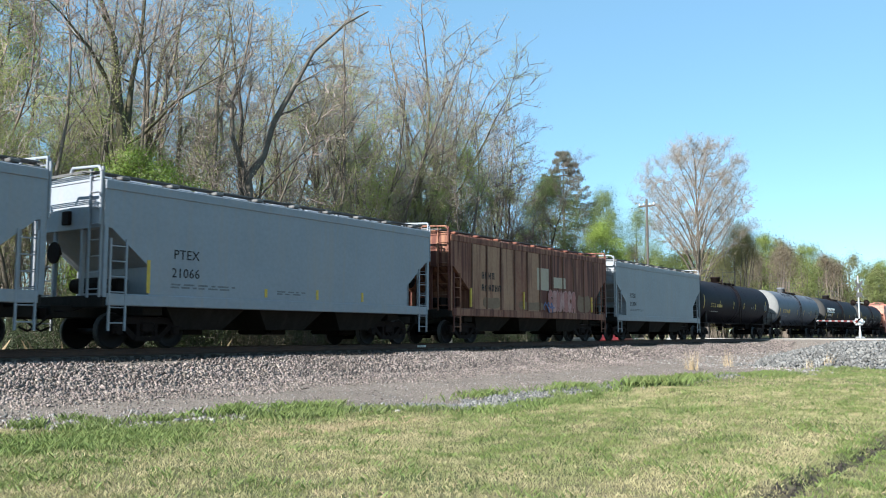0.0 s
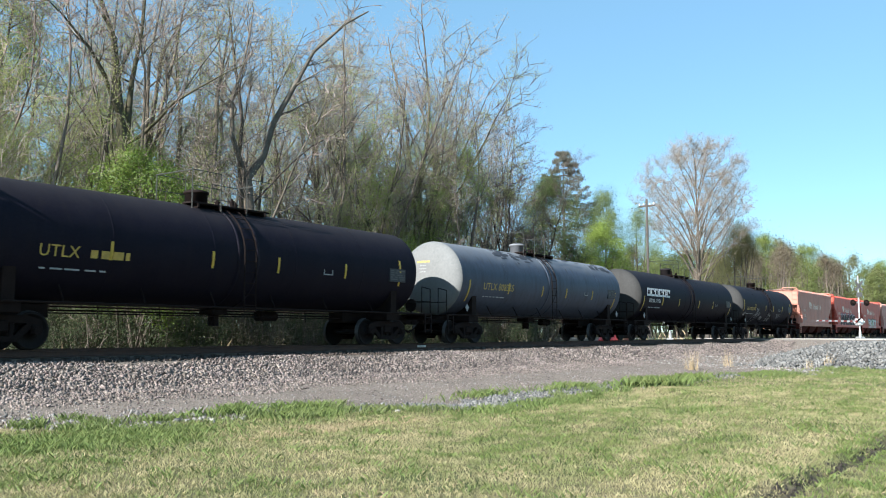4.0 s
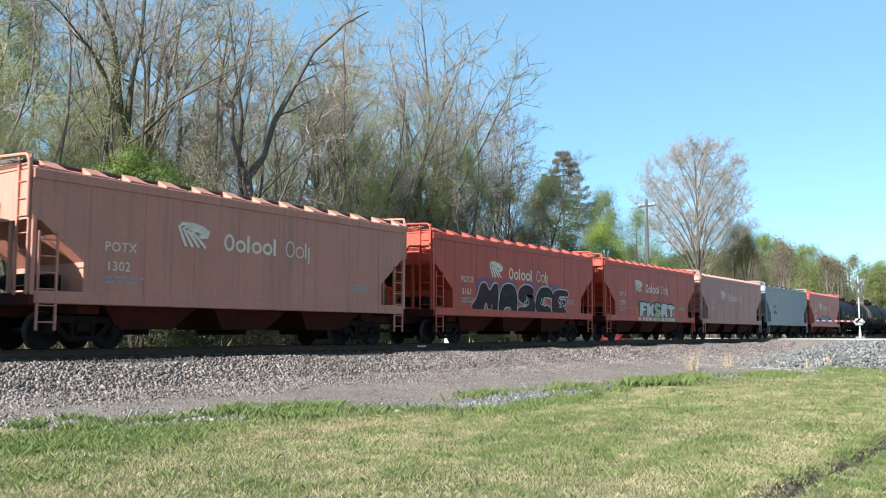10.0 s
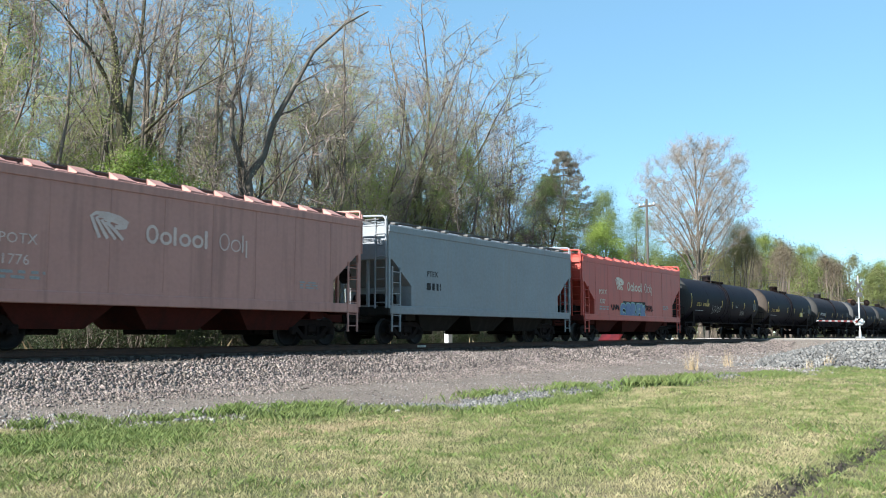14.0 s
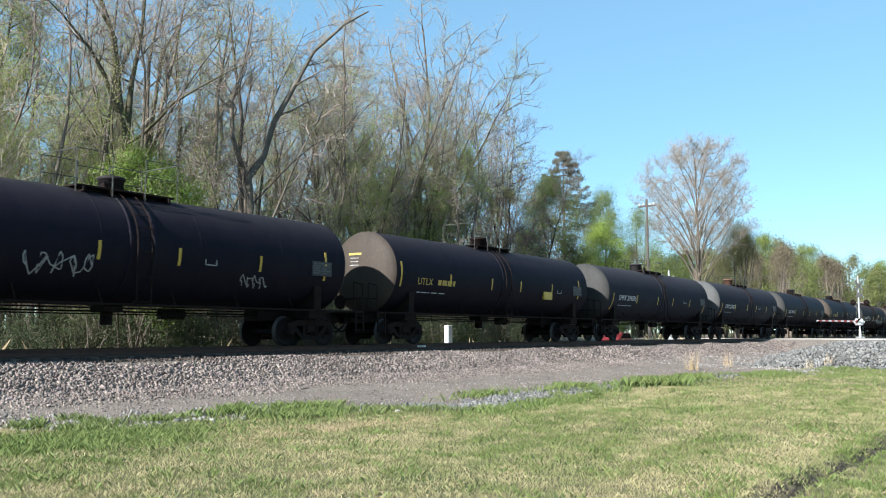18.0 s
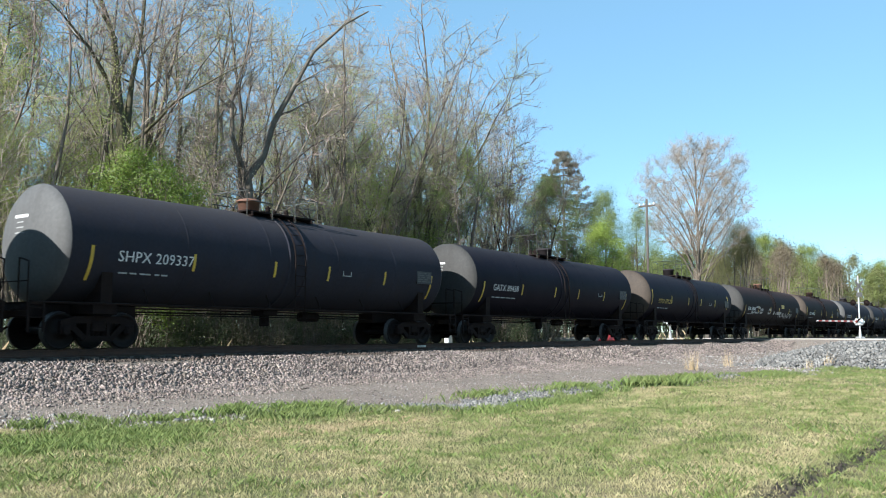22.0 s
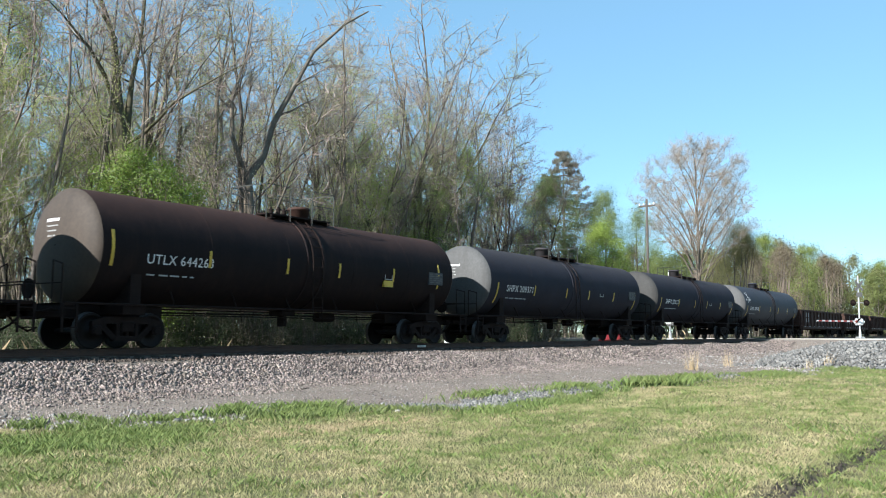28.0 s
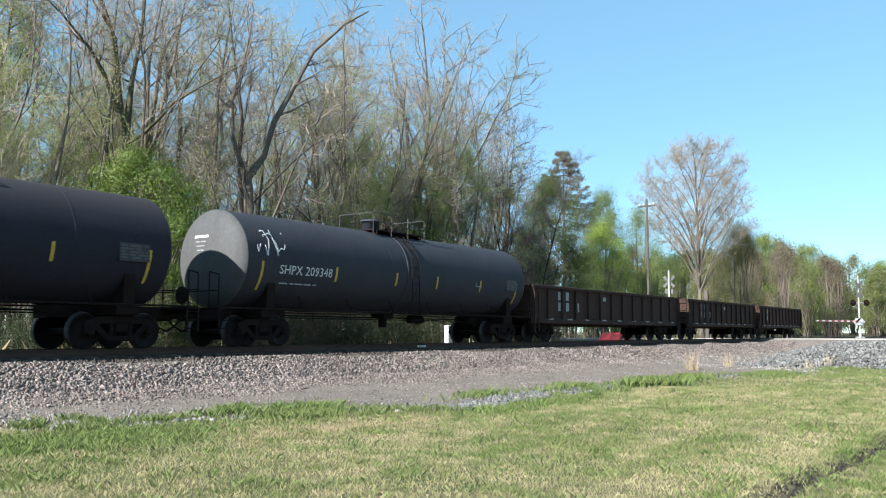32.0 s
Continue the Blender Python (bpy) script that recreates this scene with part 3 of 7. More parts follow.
        pipe(bm, [(xa - s * (e - 0.06), -1.42, 1.6), (xa - s * (e - 0.06), 1.42, 1.6)], 0.018)
        part("end_handrail", bm, M_STEEL, car)
        ladder(car, xa - s * (e - 0.26), -1.46, 0.42, 1.1, 0.38, M_STEEL, n=3, name="step")
        bm = B()
        rod(bm, (xa - s * (e - 0.35), 0.5, 1.1), (xa - s * (e - 0.35), 0.5, 1.62), 0.03)
        rod(bm, (xa - s * (e - 0.3), 0.5, 1.52), (xa - s * (e - 0.36), 0.5, 1.52), 0.26, 14)
        if s == 1:
            part("brake_wheel", bm, M_STEEL, car)
        else:
            bm.free()
    # side rails along both sides
    for sy in (-1, 1):
        bm = B()
        pipe(bm, [(-e + 0.1, sy * 1.44, 1.12), (L + e - 0.1, sy * 1.44, 1.12)], 0.03)
        k = 7
        for i in range(1, k):
            u = L * i / k
            pipe(bm, [(u, sy * 1.44, 1.12), (u, sy * 1.2, 1.55)], 0.018)
        part("side_handrail", bm, M_STEEL, car)
    # bottom outlet, brake rigging
    bm = B()
    rod(bm, (L * dome, 0, 0.62), (L * dome, 0, 1.2), 0.16, 12)
    box(bm, L * dome - 0.3, -0.3, 0.95, L * dome + 0.3, 0.3, 1.12, 0.02)
    part("bottom_outlet", bm, M_STEEL, car)
    bm = B()
    rod(bm, (L * 0.62, 0.2, 0.95), (L * 0.62 + 0.8, 0.2, 0.95), 0.16, 10)
    pipe(bm, [(2.2, 0.25, 0.98), (L - 2.2, 0.25, 0.98)], 0.025)
    pipe(bm, [(2.2, -0.25, 0.9), (L - 2.2, -0.25, 0.9)], 0.018)
    for i in range(5):
        u = L * (0.25 + 0.12 * i)
        rod(bm, (u, -0.25, 0.75), (u, -0.2, 1.15), 0.015, 5)
    part("brake_rigging", bm, M_STEEL, car)
    # top platform, manway, valves, railing
    top = zc + R
    dx = L * dome
    bm = B()
    box(bm, dx - 1.5, -0.75, top - 0.03, dx + 1.5, -0.30, top + 0.02, 0.005)
    box(bm, dx - 1.5, 0.30, top - 0.03, dx + 1.5, 0.75, top + 0.02, 0.005)
    for u in (-1.3, -0.5, 0.5, 1.3):
        box(bm, dx + u - 0.03, -0.8, top - 0.15, dx + u + 0.03, 0.8, top - 0.03)
    part("top_platform", bm, M_STEEL, car)
    bm = B()
    f = fittings or rn.choice(("centre", "left", "right"))
    du = {"centre": 0.0, "left": -0.75, "right": 0.7}[f]
    lathe(bm, [(0, 0.33), (0.40, 0.33), (0.405, 0.37), (0.47, 0.37), (0.51, 0.27)], 24, "Z")
    bmesh.ops.translate(bm, verts=bm.verts[:], vec=(dx + du, 0, top - 0.04))
    part("manway", bm, dome_mat or (paint if rn.random() < 0.6 else M_STEEL), car)
    for k in range(3):
        bm = B()
        u, yv, zv = dx - du * 0.6 + 0.35 * (k - 1) + rn.uniform(-0.08, 0.08), rn.uniform(-0.2, 0.2), top + rn.uniform(0.18, 0.3)
        rod(bm, (u, yv, top - 0.05), (u, yv, zv), 0.07, 10)
        rod(bm, (u, yv, zv), (u, yv, zv + 0.03), 0.095, 10)
        rod(bm, (u, yv, zv + 0.03), (u, yv, zv + 0.09), 0.04, 8)
        part("valve", bm, M_STEEL, car)
    hr = 0.92 if rail == "full" else 0.6
    for sy in (-0.8, 0.8):
        for ua, ub in ((-1.55, -0.5), (0.5, 1.55)):
            bm = B()
            for u in (ua, ub):
                rod(bm, (dx + u, sy, top - 0.2), (dx + u, sy, top + hr), 0.016, 5)
            for z in (hr, hr * 0.5):
                rod(bm, (dx + ua, sy, top + z), (dx + ub, sy, top + z), 0.013, 5)
            part("platform_railing", bm, M_RAILING, car)
    for u in (-1.55, 1.55):
        bm = B()
        rod(bm, (dx + u, -0.8, top + hr), (dx + u, 0.8, top + hr), 0.017, 5)
        part("end_rail", bm, M_RAILING, car)
    for sy in (-1, 1):
        bm = B()
        for u in (-0.22, 0.22):
            pts = [(dx + u, sy * (R + 0.07) * math.cos(radians(a)), zc + (R + 0.07) * math.sin(radians(a))) for a in range(0, 71, 10)]
            pipe(bm, [(dx + u, sy * (R + 0.06), 1.05)] + pts, 0.02)
        for k in range(9):
            z = 1.2 + 0.32 * k
            y = (R + 0.07) * math.cos(max(0, math.asin(min(1, max(0, (z - zc) / (R + 0.07))))))
            rod(bm, (dx - 0.22, sy * y, z), (dx + 0.22, sy * y, z), 0.012, 5)
        part("ladder", bm, M_STEEL, car)
    # reflective tapes, lettering and stencils on the near side
    for i in range(tapes):
        u = tape_at[i] if tape_at else L * TAPES[i] if tapes == 6 else 0.3 + (L - 0.8) * i / (tapes - 1)
        long_ = i in (0, tapes - 1)
        lift = tape_up * (17 if long_ else 5)
        strip(car, u - 0.28 * tape_up, R, zc, (-38 if long_ else -21) + lift, -3 + lift, 0.085, M_YELLOW)
    if mark:
        off = lambda z: -math.sqrt(R * R - (z - zc) ** 2) - 0.006
        letters(mark, mark_h, ink, car, pose(mark_x, off(mark_z), mark_z, 90 + math.degrees(math.asin((zc - mark_z - 0.15) / R))), "car_number", squeeze=1.0)
        bars(car, mark_x + 0.1, mark_z - 0.2, 2.0, 0.06, 2, M_DULLW, off(mark_z - 0.28), "stencil", seed)
    bm = B()
    box(bm, L - 1.45, -R - 0.006, zc - 0.40, L - 0.55, -R + 0.12, zc + 0.06)
    part("data_panel", bm, M_DULL, car, "faded grey consolidated stencil")
    bars(car, L - 1.4, zc - 0.03, 0.8, 0.045, 5, M_FAINT, -R - 0.008, "stencil", seed + 60)
    bm = B()
    for u, z in ((rn.uniform(0.62, 0.8) * L, zc - 0.35),):
        a = -R * math.cos(math.asin(0.3 / R)) - 0.015
        for q in ((0, 0, 0.42, 0.03), (0, 0.27, 0.42, 0.03), (0, 0, 0.03, 0.3), (0.39, 0, 0.03, 0.3)):
            box(bm, u + q[0], a - 0.004, z + q[1], u + q[0] + q[2], a + 0.03, z + q[1] + q[3])
    part("stencil_frame", bm, M_DULLW, car)
    for u, y, z in ((L - 0.35, -1.47, 1.42), (0.25, -1.47, 1.42)) if placards else ():
        bm = B()
        prism(bm, [(u, z - 0.16), (u + 0.13, z), (u, z + 0.16), (u - 0.13, z)], y, y - 0.012)
        part("diamond_placard", bm, M_DULLW, car, "small white diamond placard")
    # print on the leading head
    rs, us = [r for _, r in prof], [u for u, _ in prof]
    dish = lambda y, z: float(np.interp(math.hypot(y, z - zc), rs, us)) - 0.006
    for k in range(4):
        bm = B()
        yy = rn.uniform(0.55, 0.7) if k == 0 else rn.uniform(0.25, 0.5)
        z = zc + 0.62 - k * 0.13
        n = 8
        for i in range(n):
            ya, yb = 0.2 + yy * (i / n - 0.5), 0.2 + yy * ((i + 0.72) / n - 0.5)
            zb = z + (0.08 if k == 0 else 0.035)
            bm.faces.new([bm.verts.new((dish(y_, z_), y_, z_)) for y_, z_ in ((ya, z), (ya, zb), (yb, zb), (yb, z))])
        tagged(part("head_stencil", bm, ink if k == 0 else M_DULLW, car), kind="stuff")
    couplers(car, -e, L + e)
    running_gear(car, L, inset)
    return car


M_RUSTPOST = mat("dark_rusted_post_paint", (0.17, 0.085, 0.05), (0.10, 0.045, 0.03), 0.8, 0, 0.9, 7, 0.15, 0.8, streak=((0.07, 0.024, 0.016), 0.9))
M_RUSTTAN = mat("tan_rusted_panel_paint", (0.36, 0.215, 0.125), (0.26, 0.135, 0.08), 0.8, 0, 0.7, 7, 0.15, 0.8, streak=((0.12, 0.036, 0.023), 0.85, 0.49, 0.62))
M_RUSTDARK = mat("dark_red_rusted_panel_paint", (0.17, 0.058, 0.038), (0.22, 0.09, 0.052), 0.8, 0, 0.7, 7, 0.15, 0.8, streak=((0.062, 0.018, 0.013), 0.95, 0.42, 0.56))
M_DULL = mat("faded_stencil_panel", (0.022, 0.022, 0.025), (0.05, 0.05, 0.052), 0.7, 0, 12, 60, 0, 0.6)
M_FAINT = mat("faint_grey_stencil", (0.10, 0.098, 0.095), (0.06, 0.06, 0.058), 0.7, 0, 12, 60, 0, 0.6)
M_DULLW = mat("worn_white_stencil", (0.35, 0.35, 0.34), (0.22, 0.22, 0.22), 0.7, 0, 12, 60, 0, 0.6)


def hopper_car(x0, L, paint, label, style="smooth", eave=4.22, sill=1.08, cut=1.35, roof_mat=None, inset=1.75, bays=3, teeth=0, ribs=0, seed=0, chord=None, under=None):
    """Covered hopper: body with cut-away ends, roof, hatches, running boards, bays, ladders, gear."""
    rn = random.Random(seed)
    car = empty("hopper_car", pose(x0, TRACK_Y, 0), label, "railway car", "covered hopper cars of the train")
    MOVERS.append((car, x0))
    W = 1.58
    # body
    bm = B()
    prism(bm, [(0, 3.02), (0, eave), (L, eave), (L, 3.02), (L - 0.22, 3.0), (L - cut, 2.1), (L - cut, sill + 0.28), (cut, sill + 0.28), (cut, 2.1), (0.22, 3.0)], -W, W)
    bmesh.ops.bevel(bm, geom=[e for e in bm.edges if abs(e.verts[0].co.y - e.verts[1].co.y) > 1 and e.verts[0].co.z > eave - 0.01], offset=0.05, segments=2, affect="EDGES")
    part("body", bm, paint, car)
    # side sill
    for sy in (-1, 1):
        bm = B()
        box(bm, 0.12, sy * (W - 0.08), sill, L - 0.12, sy * (W + 0.035), sill + 0.30, 0.02)
        part("side_sill", bm, paint, car)
        bm = B()
        box(bm, 0.0, sy * (W - 0.02), eave - 0.26, L, sy * (W + 0.03), eave - 0.02, 0.015)
        part("top_chord", bm, chord or paint, car)
    # roof
    bm = B()
    prof = [(-W, eave), (-0.75, eave + 0.17), (0, eave + 0.2), (0.75, eave + 0.17), (W, eave)]
    a = [bm.verts.new((0.02, y, z)) for y, z in prof]
    b = [bm.verts.new((L - 0.02, y, z)) for y, z in prof]
    for i in range(4):
        bm.faces.new((a[i], a[i + 1], b[i + 1], b[i]))
    bm.faces.new(a[::-1]), bm.faces.new(b), bm.faces.new((a[0], b[0], b[4], a[4]))
    bmesh.ops.recalc_face_normals(bm, faces=bm.faces[:])
    part("roof", bm, roof_mat or paint, car)
    # hatches, running boards
    n = 8
    for i in range(n):
        u = 0.7 + (L - 1.4) * (i + 0.5) / n
        bm = B()
        box(bm, u - (L - 1.4) / n * 0.46, -0.32, eave + 0.18, u + (L - 1.4) / n * 0.46, 0.32, eave + 0.30, 0.04)
        rod(bm, (u, -0.42, eave + 0.24), (u, 0.42, eave + 0.32), 0.02, 5)
        part("roof_hatch", bm, roof_mat or paint, car)
    for sy in (-1, 1):
        bm = B()
        for k in range(3):
            y = sy * (0.88 + 0.13 * k)
            box(bm, -0.06, y - 0.05, eave + 0.19, L + 0.06, y + 0.05, eave + 0.22)
        for i in range(8):
            u = 0.9 + (L - 1.8) * i / 7
            box(bm, u - 0.02, sy * 0.85, eave + 0.08, u + 0.02, sy * 0.9, eave + 0.19)
        part("running_board", bm, M_GRATE, car)
    if teeth:
        for i in range(teeth):
            u = 0.35 + (L - 0.7) * i / (teeth - 1)
            for sy in (-1, 1):
                bm = B()
                va = [bm.verts.new((x_, sy * y_, z_)) for x_, y_, z_ in ((u, W - 0.01, eave - 0.03), (u + 0.56, W - 0.01, eave - 0.03), (u + 0.56, W - 0.01, eave + 0.02), (u, W - 0.01, eave + 0.04))]
                vb = [bm.verts.new((x_, sy * y_, z_)) for x_, y_, z_ in ((u, 1.16, eave), (u + 0.42, 1.18, eave), (u + 0.42, 1.18, eave + 0.235), (u, 1.18, eave + 0.24))]
                bm.faces.new(va), bm.faces.new(vb[::-1])
                for k in range(4):
                    bm.faces.new((va[k], va[(k + 1) % 4], vb[(k + 1) % 4], vb[k]))
                bmesh.ops.recalc_face_normals(bm, faces=bm.faces[:])
                part("roof_bracket", bm, paint, car)
    else:
        for i in range(9):
            u = 0.7 + (L - 1.4) * i / 8
            for sy in (-1, 1):
                bm = B()
                box(bm, u - 0.14, sy * 1.0, eave + 0.06, u + 0.14, sy * (W - 0.16), eave + 0.15, 0.02)
                part("roof_bracket", bm, M_RUSTDARK if style == "ribbed" else M_GRATE, car)
    if style == "ribbed":
        w_ = (L - 2 * cut - 0.3) / (ribs - 1)
        for i in range(ribs - 1):
            u = cut + 0.15 + w_ * i
            for sy in (-1, 1):
                bm = B()
                box(bm, u + 0.09, sy * (W - 0.02), sill + 0.31, u + w_ - 0.09, sy * (W + 0.006), eave - 0.27)
                part("side_panel", bm, (M_RUSTTAN, M_RUSTTAN, M_RUSTTAN, M_RUSTHOP, M_RUSTTAN, M_RUSTHOP, M_RUSTDARK, M_RUSTDARK, M_RUSTHOP, M_RUSTDARK)[i % 10], car)
    # ribs
    for i in range(ribs):
        u = cut + 0.15 + (L - 2 * cut - 0.3) * i / (ribs - 1)
        if style == "ribbed":
            for sy in (-1, 1):
                bm = B()
                box(bm, u - 0.04, sy * (W - 0.01), sill + 0.3, u + 0.04, sy * (W + 0.045), eave - 0.25, 0.015)
                part("side_post", bm, M_RUSTPOST, car)
        else:
            for sy in (-1, 1):
                bm = B()
                box(bm, u - 0.015, sy * (W - 0.01), sill + 0.3, u + 0.015, sy * (W + 0.008), eave - 0.25)
                part("weld_seam", bm, paint, car)
    # discharge bays
    span = (L - 2 * cut - 1.0) / bays
    for i in range(bays):
        u = cut + 0.5 + span * (i + 0.5)
        bm = B()
        lo, hi = span * 0.24, span * 0.5
        va = [bm.verts.new((u + sx * hi, sy * 1.45, sill + 0.3)) for sx, sy in ((-1, -1), (1, -1), (1, 1), (-1, 1))]
        vb = [bm.verts.new((u + sx * lo, sy * 1.0, 0.5)) for sx, sy in ((-1, -1), (1, -1), (1, 1), (-1, 1))]
        for k in range(4):
            bm.faces.new((va[k], va[(k + 1) % 4], vb[(k + 1) % 4], vb[k]))
        bm.faces.new(vb[::-1]), bm.faces.new(va)
        bmesh.ops.recalc_face_normals(bm, faces=bm.faces[:])
        bay = part("discharge_bay", bm, under or M_UNDERSHADE, car, "sloping discharge bay with underbody shade in its colour")
        bm = B()
        box(bm, u - 0.42, -0.62, 0.36, u + 0.42, 0.62, 0.53, 0.02)
        rod(bm, (u - 0.3, -0.75, 0.45), (u - 0.3, 0.75, 0.45), 0.04, 8)
        part("outlet_gate", bm, M_STEEL, bay)
    # ends: centre sill, end sill, posts, slope sheet braces, ladders, steps, brake gear
    for s, xa in ((1, 0.0), (-1, L)):
        bm = B()
        box(bm, xa - s * 0.55, -0.3, 0.78, xa + s * 3.0, 0.3, 1.1, 0.02)
        box(bm, xa + s * 0.02, -W, sill - 0.05, xa + s * 0.22, W, sill + 0.26, 0.02)
        box(bm, xa + s * (inset - 0.3), -1.25, 0.86, xa + s * (inset + 0.3), 1.25, 1.1, 0.02)
        part("end_sill", bm, under or M_UNDERSHADE, car)
        for sy in (-1, 1):
            bm = B()
            box(bm, xa + s * 0.02, sy * (W - 0.1), sill + 0.2, xa + s * 0.13, sy * (W + 0.01), 3.1, 0.01)
            part("corner_post", bm, paint, car)
            bm = B()
            box(bm, xa + s * 0.03, sy * 0.55, sill + 0.2, xa + s * 0.12, sy * 0.66, 3.1, 0.01)
            part("end_post", bm, paint, car)
            ladder(car, xa + s * 0.42, sy * (W + 0.02), sill - 0.62, 2.75, 0.46, paint, r=0.018)
        ladder(car, xa - s * 0.03, -W + 0.32, sill + 0.2, eave + 0.3, 0.5, paint, "y", name="end_ladder")
        # slope sheet continues down to the first bay
        bm = B()
        prism(bm, [(xa + s * 0.3, 2.95), (xa + s * (cut + 0.05), 2.12), (xa + s * (cut + 0.9), 1.45), (xa + s * (cut + 0.9), 1.6), (xa + s * (cut + 0.05), 2.3)], -W + 0.05, W - 0.05)
        part("slope_sheet", bm, paint, car)
        bm = B()
        pipe(bm, [(xa - s * 0.09, -1.53, eave - 1.15), (xa - s * 0.09, -1.53, eave + 0.16), (xa - s * 0.09, -1.42, eave + 0.30), (xa - s * 0.09, -0.3, eave + 0.36), (xa - s * 0.09, -0.2, eave + 0.2)], 0.038, 8)
        part("roof_handrail", bm, paint, car)
        bm = B()
        for k in range(3):
            box(bm, xa - s * (0.05 + 0.08 * k), -1.1, eave + 0.19, xa - s * (0.07 + 0.08 * k), 1.1, eave + 0.21)
        for y in (-0.9, 0.9):
            box(bm, xa - s * 0.24, y - 0.02, eave + 0.17, xa + s * 0.1, y + 0.02, eave + 0.19)
        part("end_walkway", bm, M_GRATE, car)
        if s == 1:
            bm = B()
            box(bm, xa + 0.0, -0.2, 3.15, xa - 0.10, 0.12, 3.5, 0.02)
            part("brake_housing", bm, M_STEEL, car)
            bm = B()
            rod(bm, (xa - 0.12, 0.3, 2.45), (xa - 0.17, 0.3, 2.45), 0.28, 16)
            rod(bm, (xa + 0.05, 0.3, 2.45), (xa - 0.12, 0.3, 2.45), 0.05, 8)
            part("brake_wheel", bm, M_STEEL, car)
            bm = B()
            rod(bm, (xa + 0.5, -0.9, 1.62), (xa + 0.5, 0.3, 1.62), 0.2, 14)
            box(bm, xa + 0.75, -1.1, sill + 0.2, xa + 1.1, -0.5, 1.8, 0.03)
            part("brake_cylinder", bm, M_STEEL, car)
    couplers(car, -0.3, L + 0.3)
    running_gear(car, L, inset)
    return car


# hopper paints darkened so the colour carries the shade below the sills
M_UNDERSHADE = mat("shaded_underbody", (0.026, 0.022, 0.0195), (0.016, 0.0138, 0.012), 0.85, 0, 1.5, 14, 0.1, 0.8, streak=((0.042, 0.035, 0.03), 0.5), spec=0.1)
M_UNDERSHADE_RED = mat("shaded_red_underbody", (0.085, 0.02, 0.016), (0.05, 0.015, 0.0125), 0.85, 0, 1.5, 14, 0.1, 0.8, streak=((0.035, 0.017, 0.0145), 0.6), spec=0.1)
M_GRATE = mat("weathered_steel_grating", (0.16, 0.155, 0.15), (0.09, 0.085, 0.08), 0.7, 0.3, 5, 40, 0.2)


def gondola_car(x0, L, label, seed=0):
    rn = random.Random(seed)
    car = empty("gondola_car", pose(x0, TRACK_Y, 0), label, "railway car", "open gondola cars of the train")
    MOVERS.append((car, x0))
    W, top, sill = 1.5, 2.6, 1.05
    for sy in (-1, 1):
        bm = B()
        box(bm, 0.05, sy * (W - 0.02), sill, L - 0.05, sy * W, top - 0.05)
        part("side_wall", bm, M_GOND, car)
        bm = B()
        box(bm, 0, sy * (W - 0.08), top - 0.14, L, sy * (W + 0.1), top, 0.02)
        part("top_rail", bm, M_GOND, car)
        bm = B()
        box(bm, 0, sy * (W - 0.1), sill - 0.2, L, sy * (W + 0.06), sill + 0.05, 0.02)
        part("side_sill", bm, M_GOND, car)
        n = 14
        for i in range(n):
            u = 0.12 + (L - 0.24) * i / (n - 1)
            bm = B()
            prism(bm, [(u - 0.09, sill), (u + 0.09, sill), (u + 0.06, top - 0.14), (u - 0.06, top - 0.14)], sy * W, sy * (W + 0.1))
            part("side_post", bm, M_GOND, car)
    for xa in (0.0, L - 0.06):
        bm = B()
        box(bm, xa, -W, sill, xa + 0.06, W, top - 0.02)
        for z in (1.4, 1.85, 2.3):
            box(bm, xa - 0.06, -W, z, xa + 0.12, W, z + 0.12, 0.02)
        part("end_wall", bm, M_GOND, car)
    bm = B()
    box(bm, 0, -W, sill - 0.02, L, W, sill + 0.03)
    box(bm, -0.4, -0.3, 0.75, L + 0.4, 0.3, sill - 0.03, 0.02)
    for x in (1.9, L - 1.9):
        box(bm, x - 0.3, -1.3, 0.84, x + 0.3, 1.3, sill - 0.03)
    part("floor_frame", bm, M_GOND, car)
    for xa in (0.3, L - 0.3):
        ladder(car, xa, -W - 0.12, 0.45, 2.3, 0.4, M_GOND)
    bm = B()
    for i in range(9):
        u = 1.5 + (L - 3) * i / 8
        box(bm, u, -W - 0.065, sill - 0.02, u + 0.5, -W - 0.06, sill + 0.04)
    part("reflector_strip", bm, M_DULLW, car)
    bm = B()
    for u, z, w, h in ((2.6, 1.95, 0.25, 0.4), (3.4, 1.95, 0.3, 0.4), (2.6, 1.45, 0.25, 0.4), (3.4, 1.45, 0.3, 0.4), (4.5, 1.45, 0.3, 0.4), (7.6, 2.05, 0.35, 0.2)):
        box(bm, u, -W - 0.008, z, u + w, -W - 0.001, z + h)
    part("lettering", bm, M_DULLW, car)
    couplers(car, -0.35, L + 0.35)
    running_gear(car, L, 1.9)
    return car


# ---- the train, car by car ----
def number_bars(car, x, z, w, h, material, seed, R=1.5, zc=2.62):
    """A worn number as plain bars lying on the tank's curve."""
    ob = bars(car, 0, 0, w, h, 1, material, 0, "number_bar", seed)
    ob.matrix_basis = pose(x, -math.sqrt(R * R - (z - zc) ** 2) - 0.006, z, math.degrees(math.asin((zc - z - h / 2) / R)))


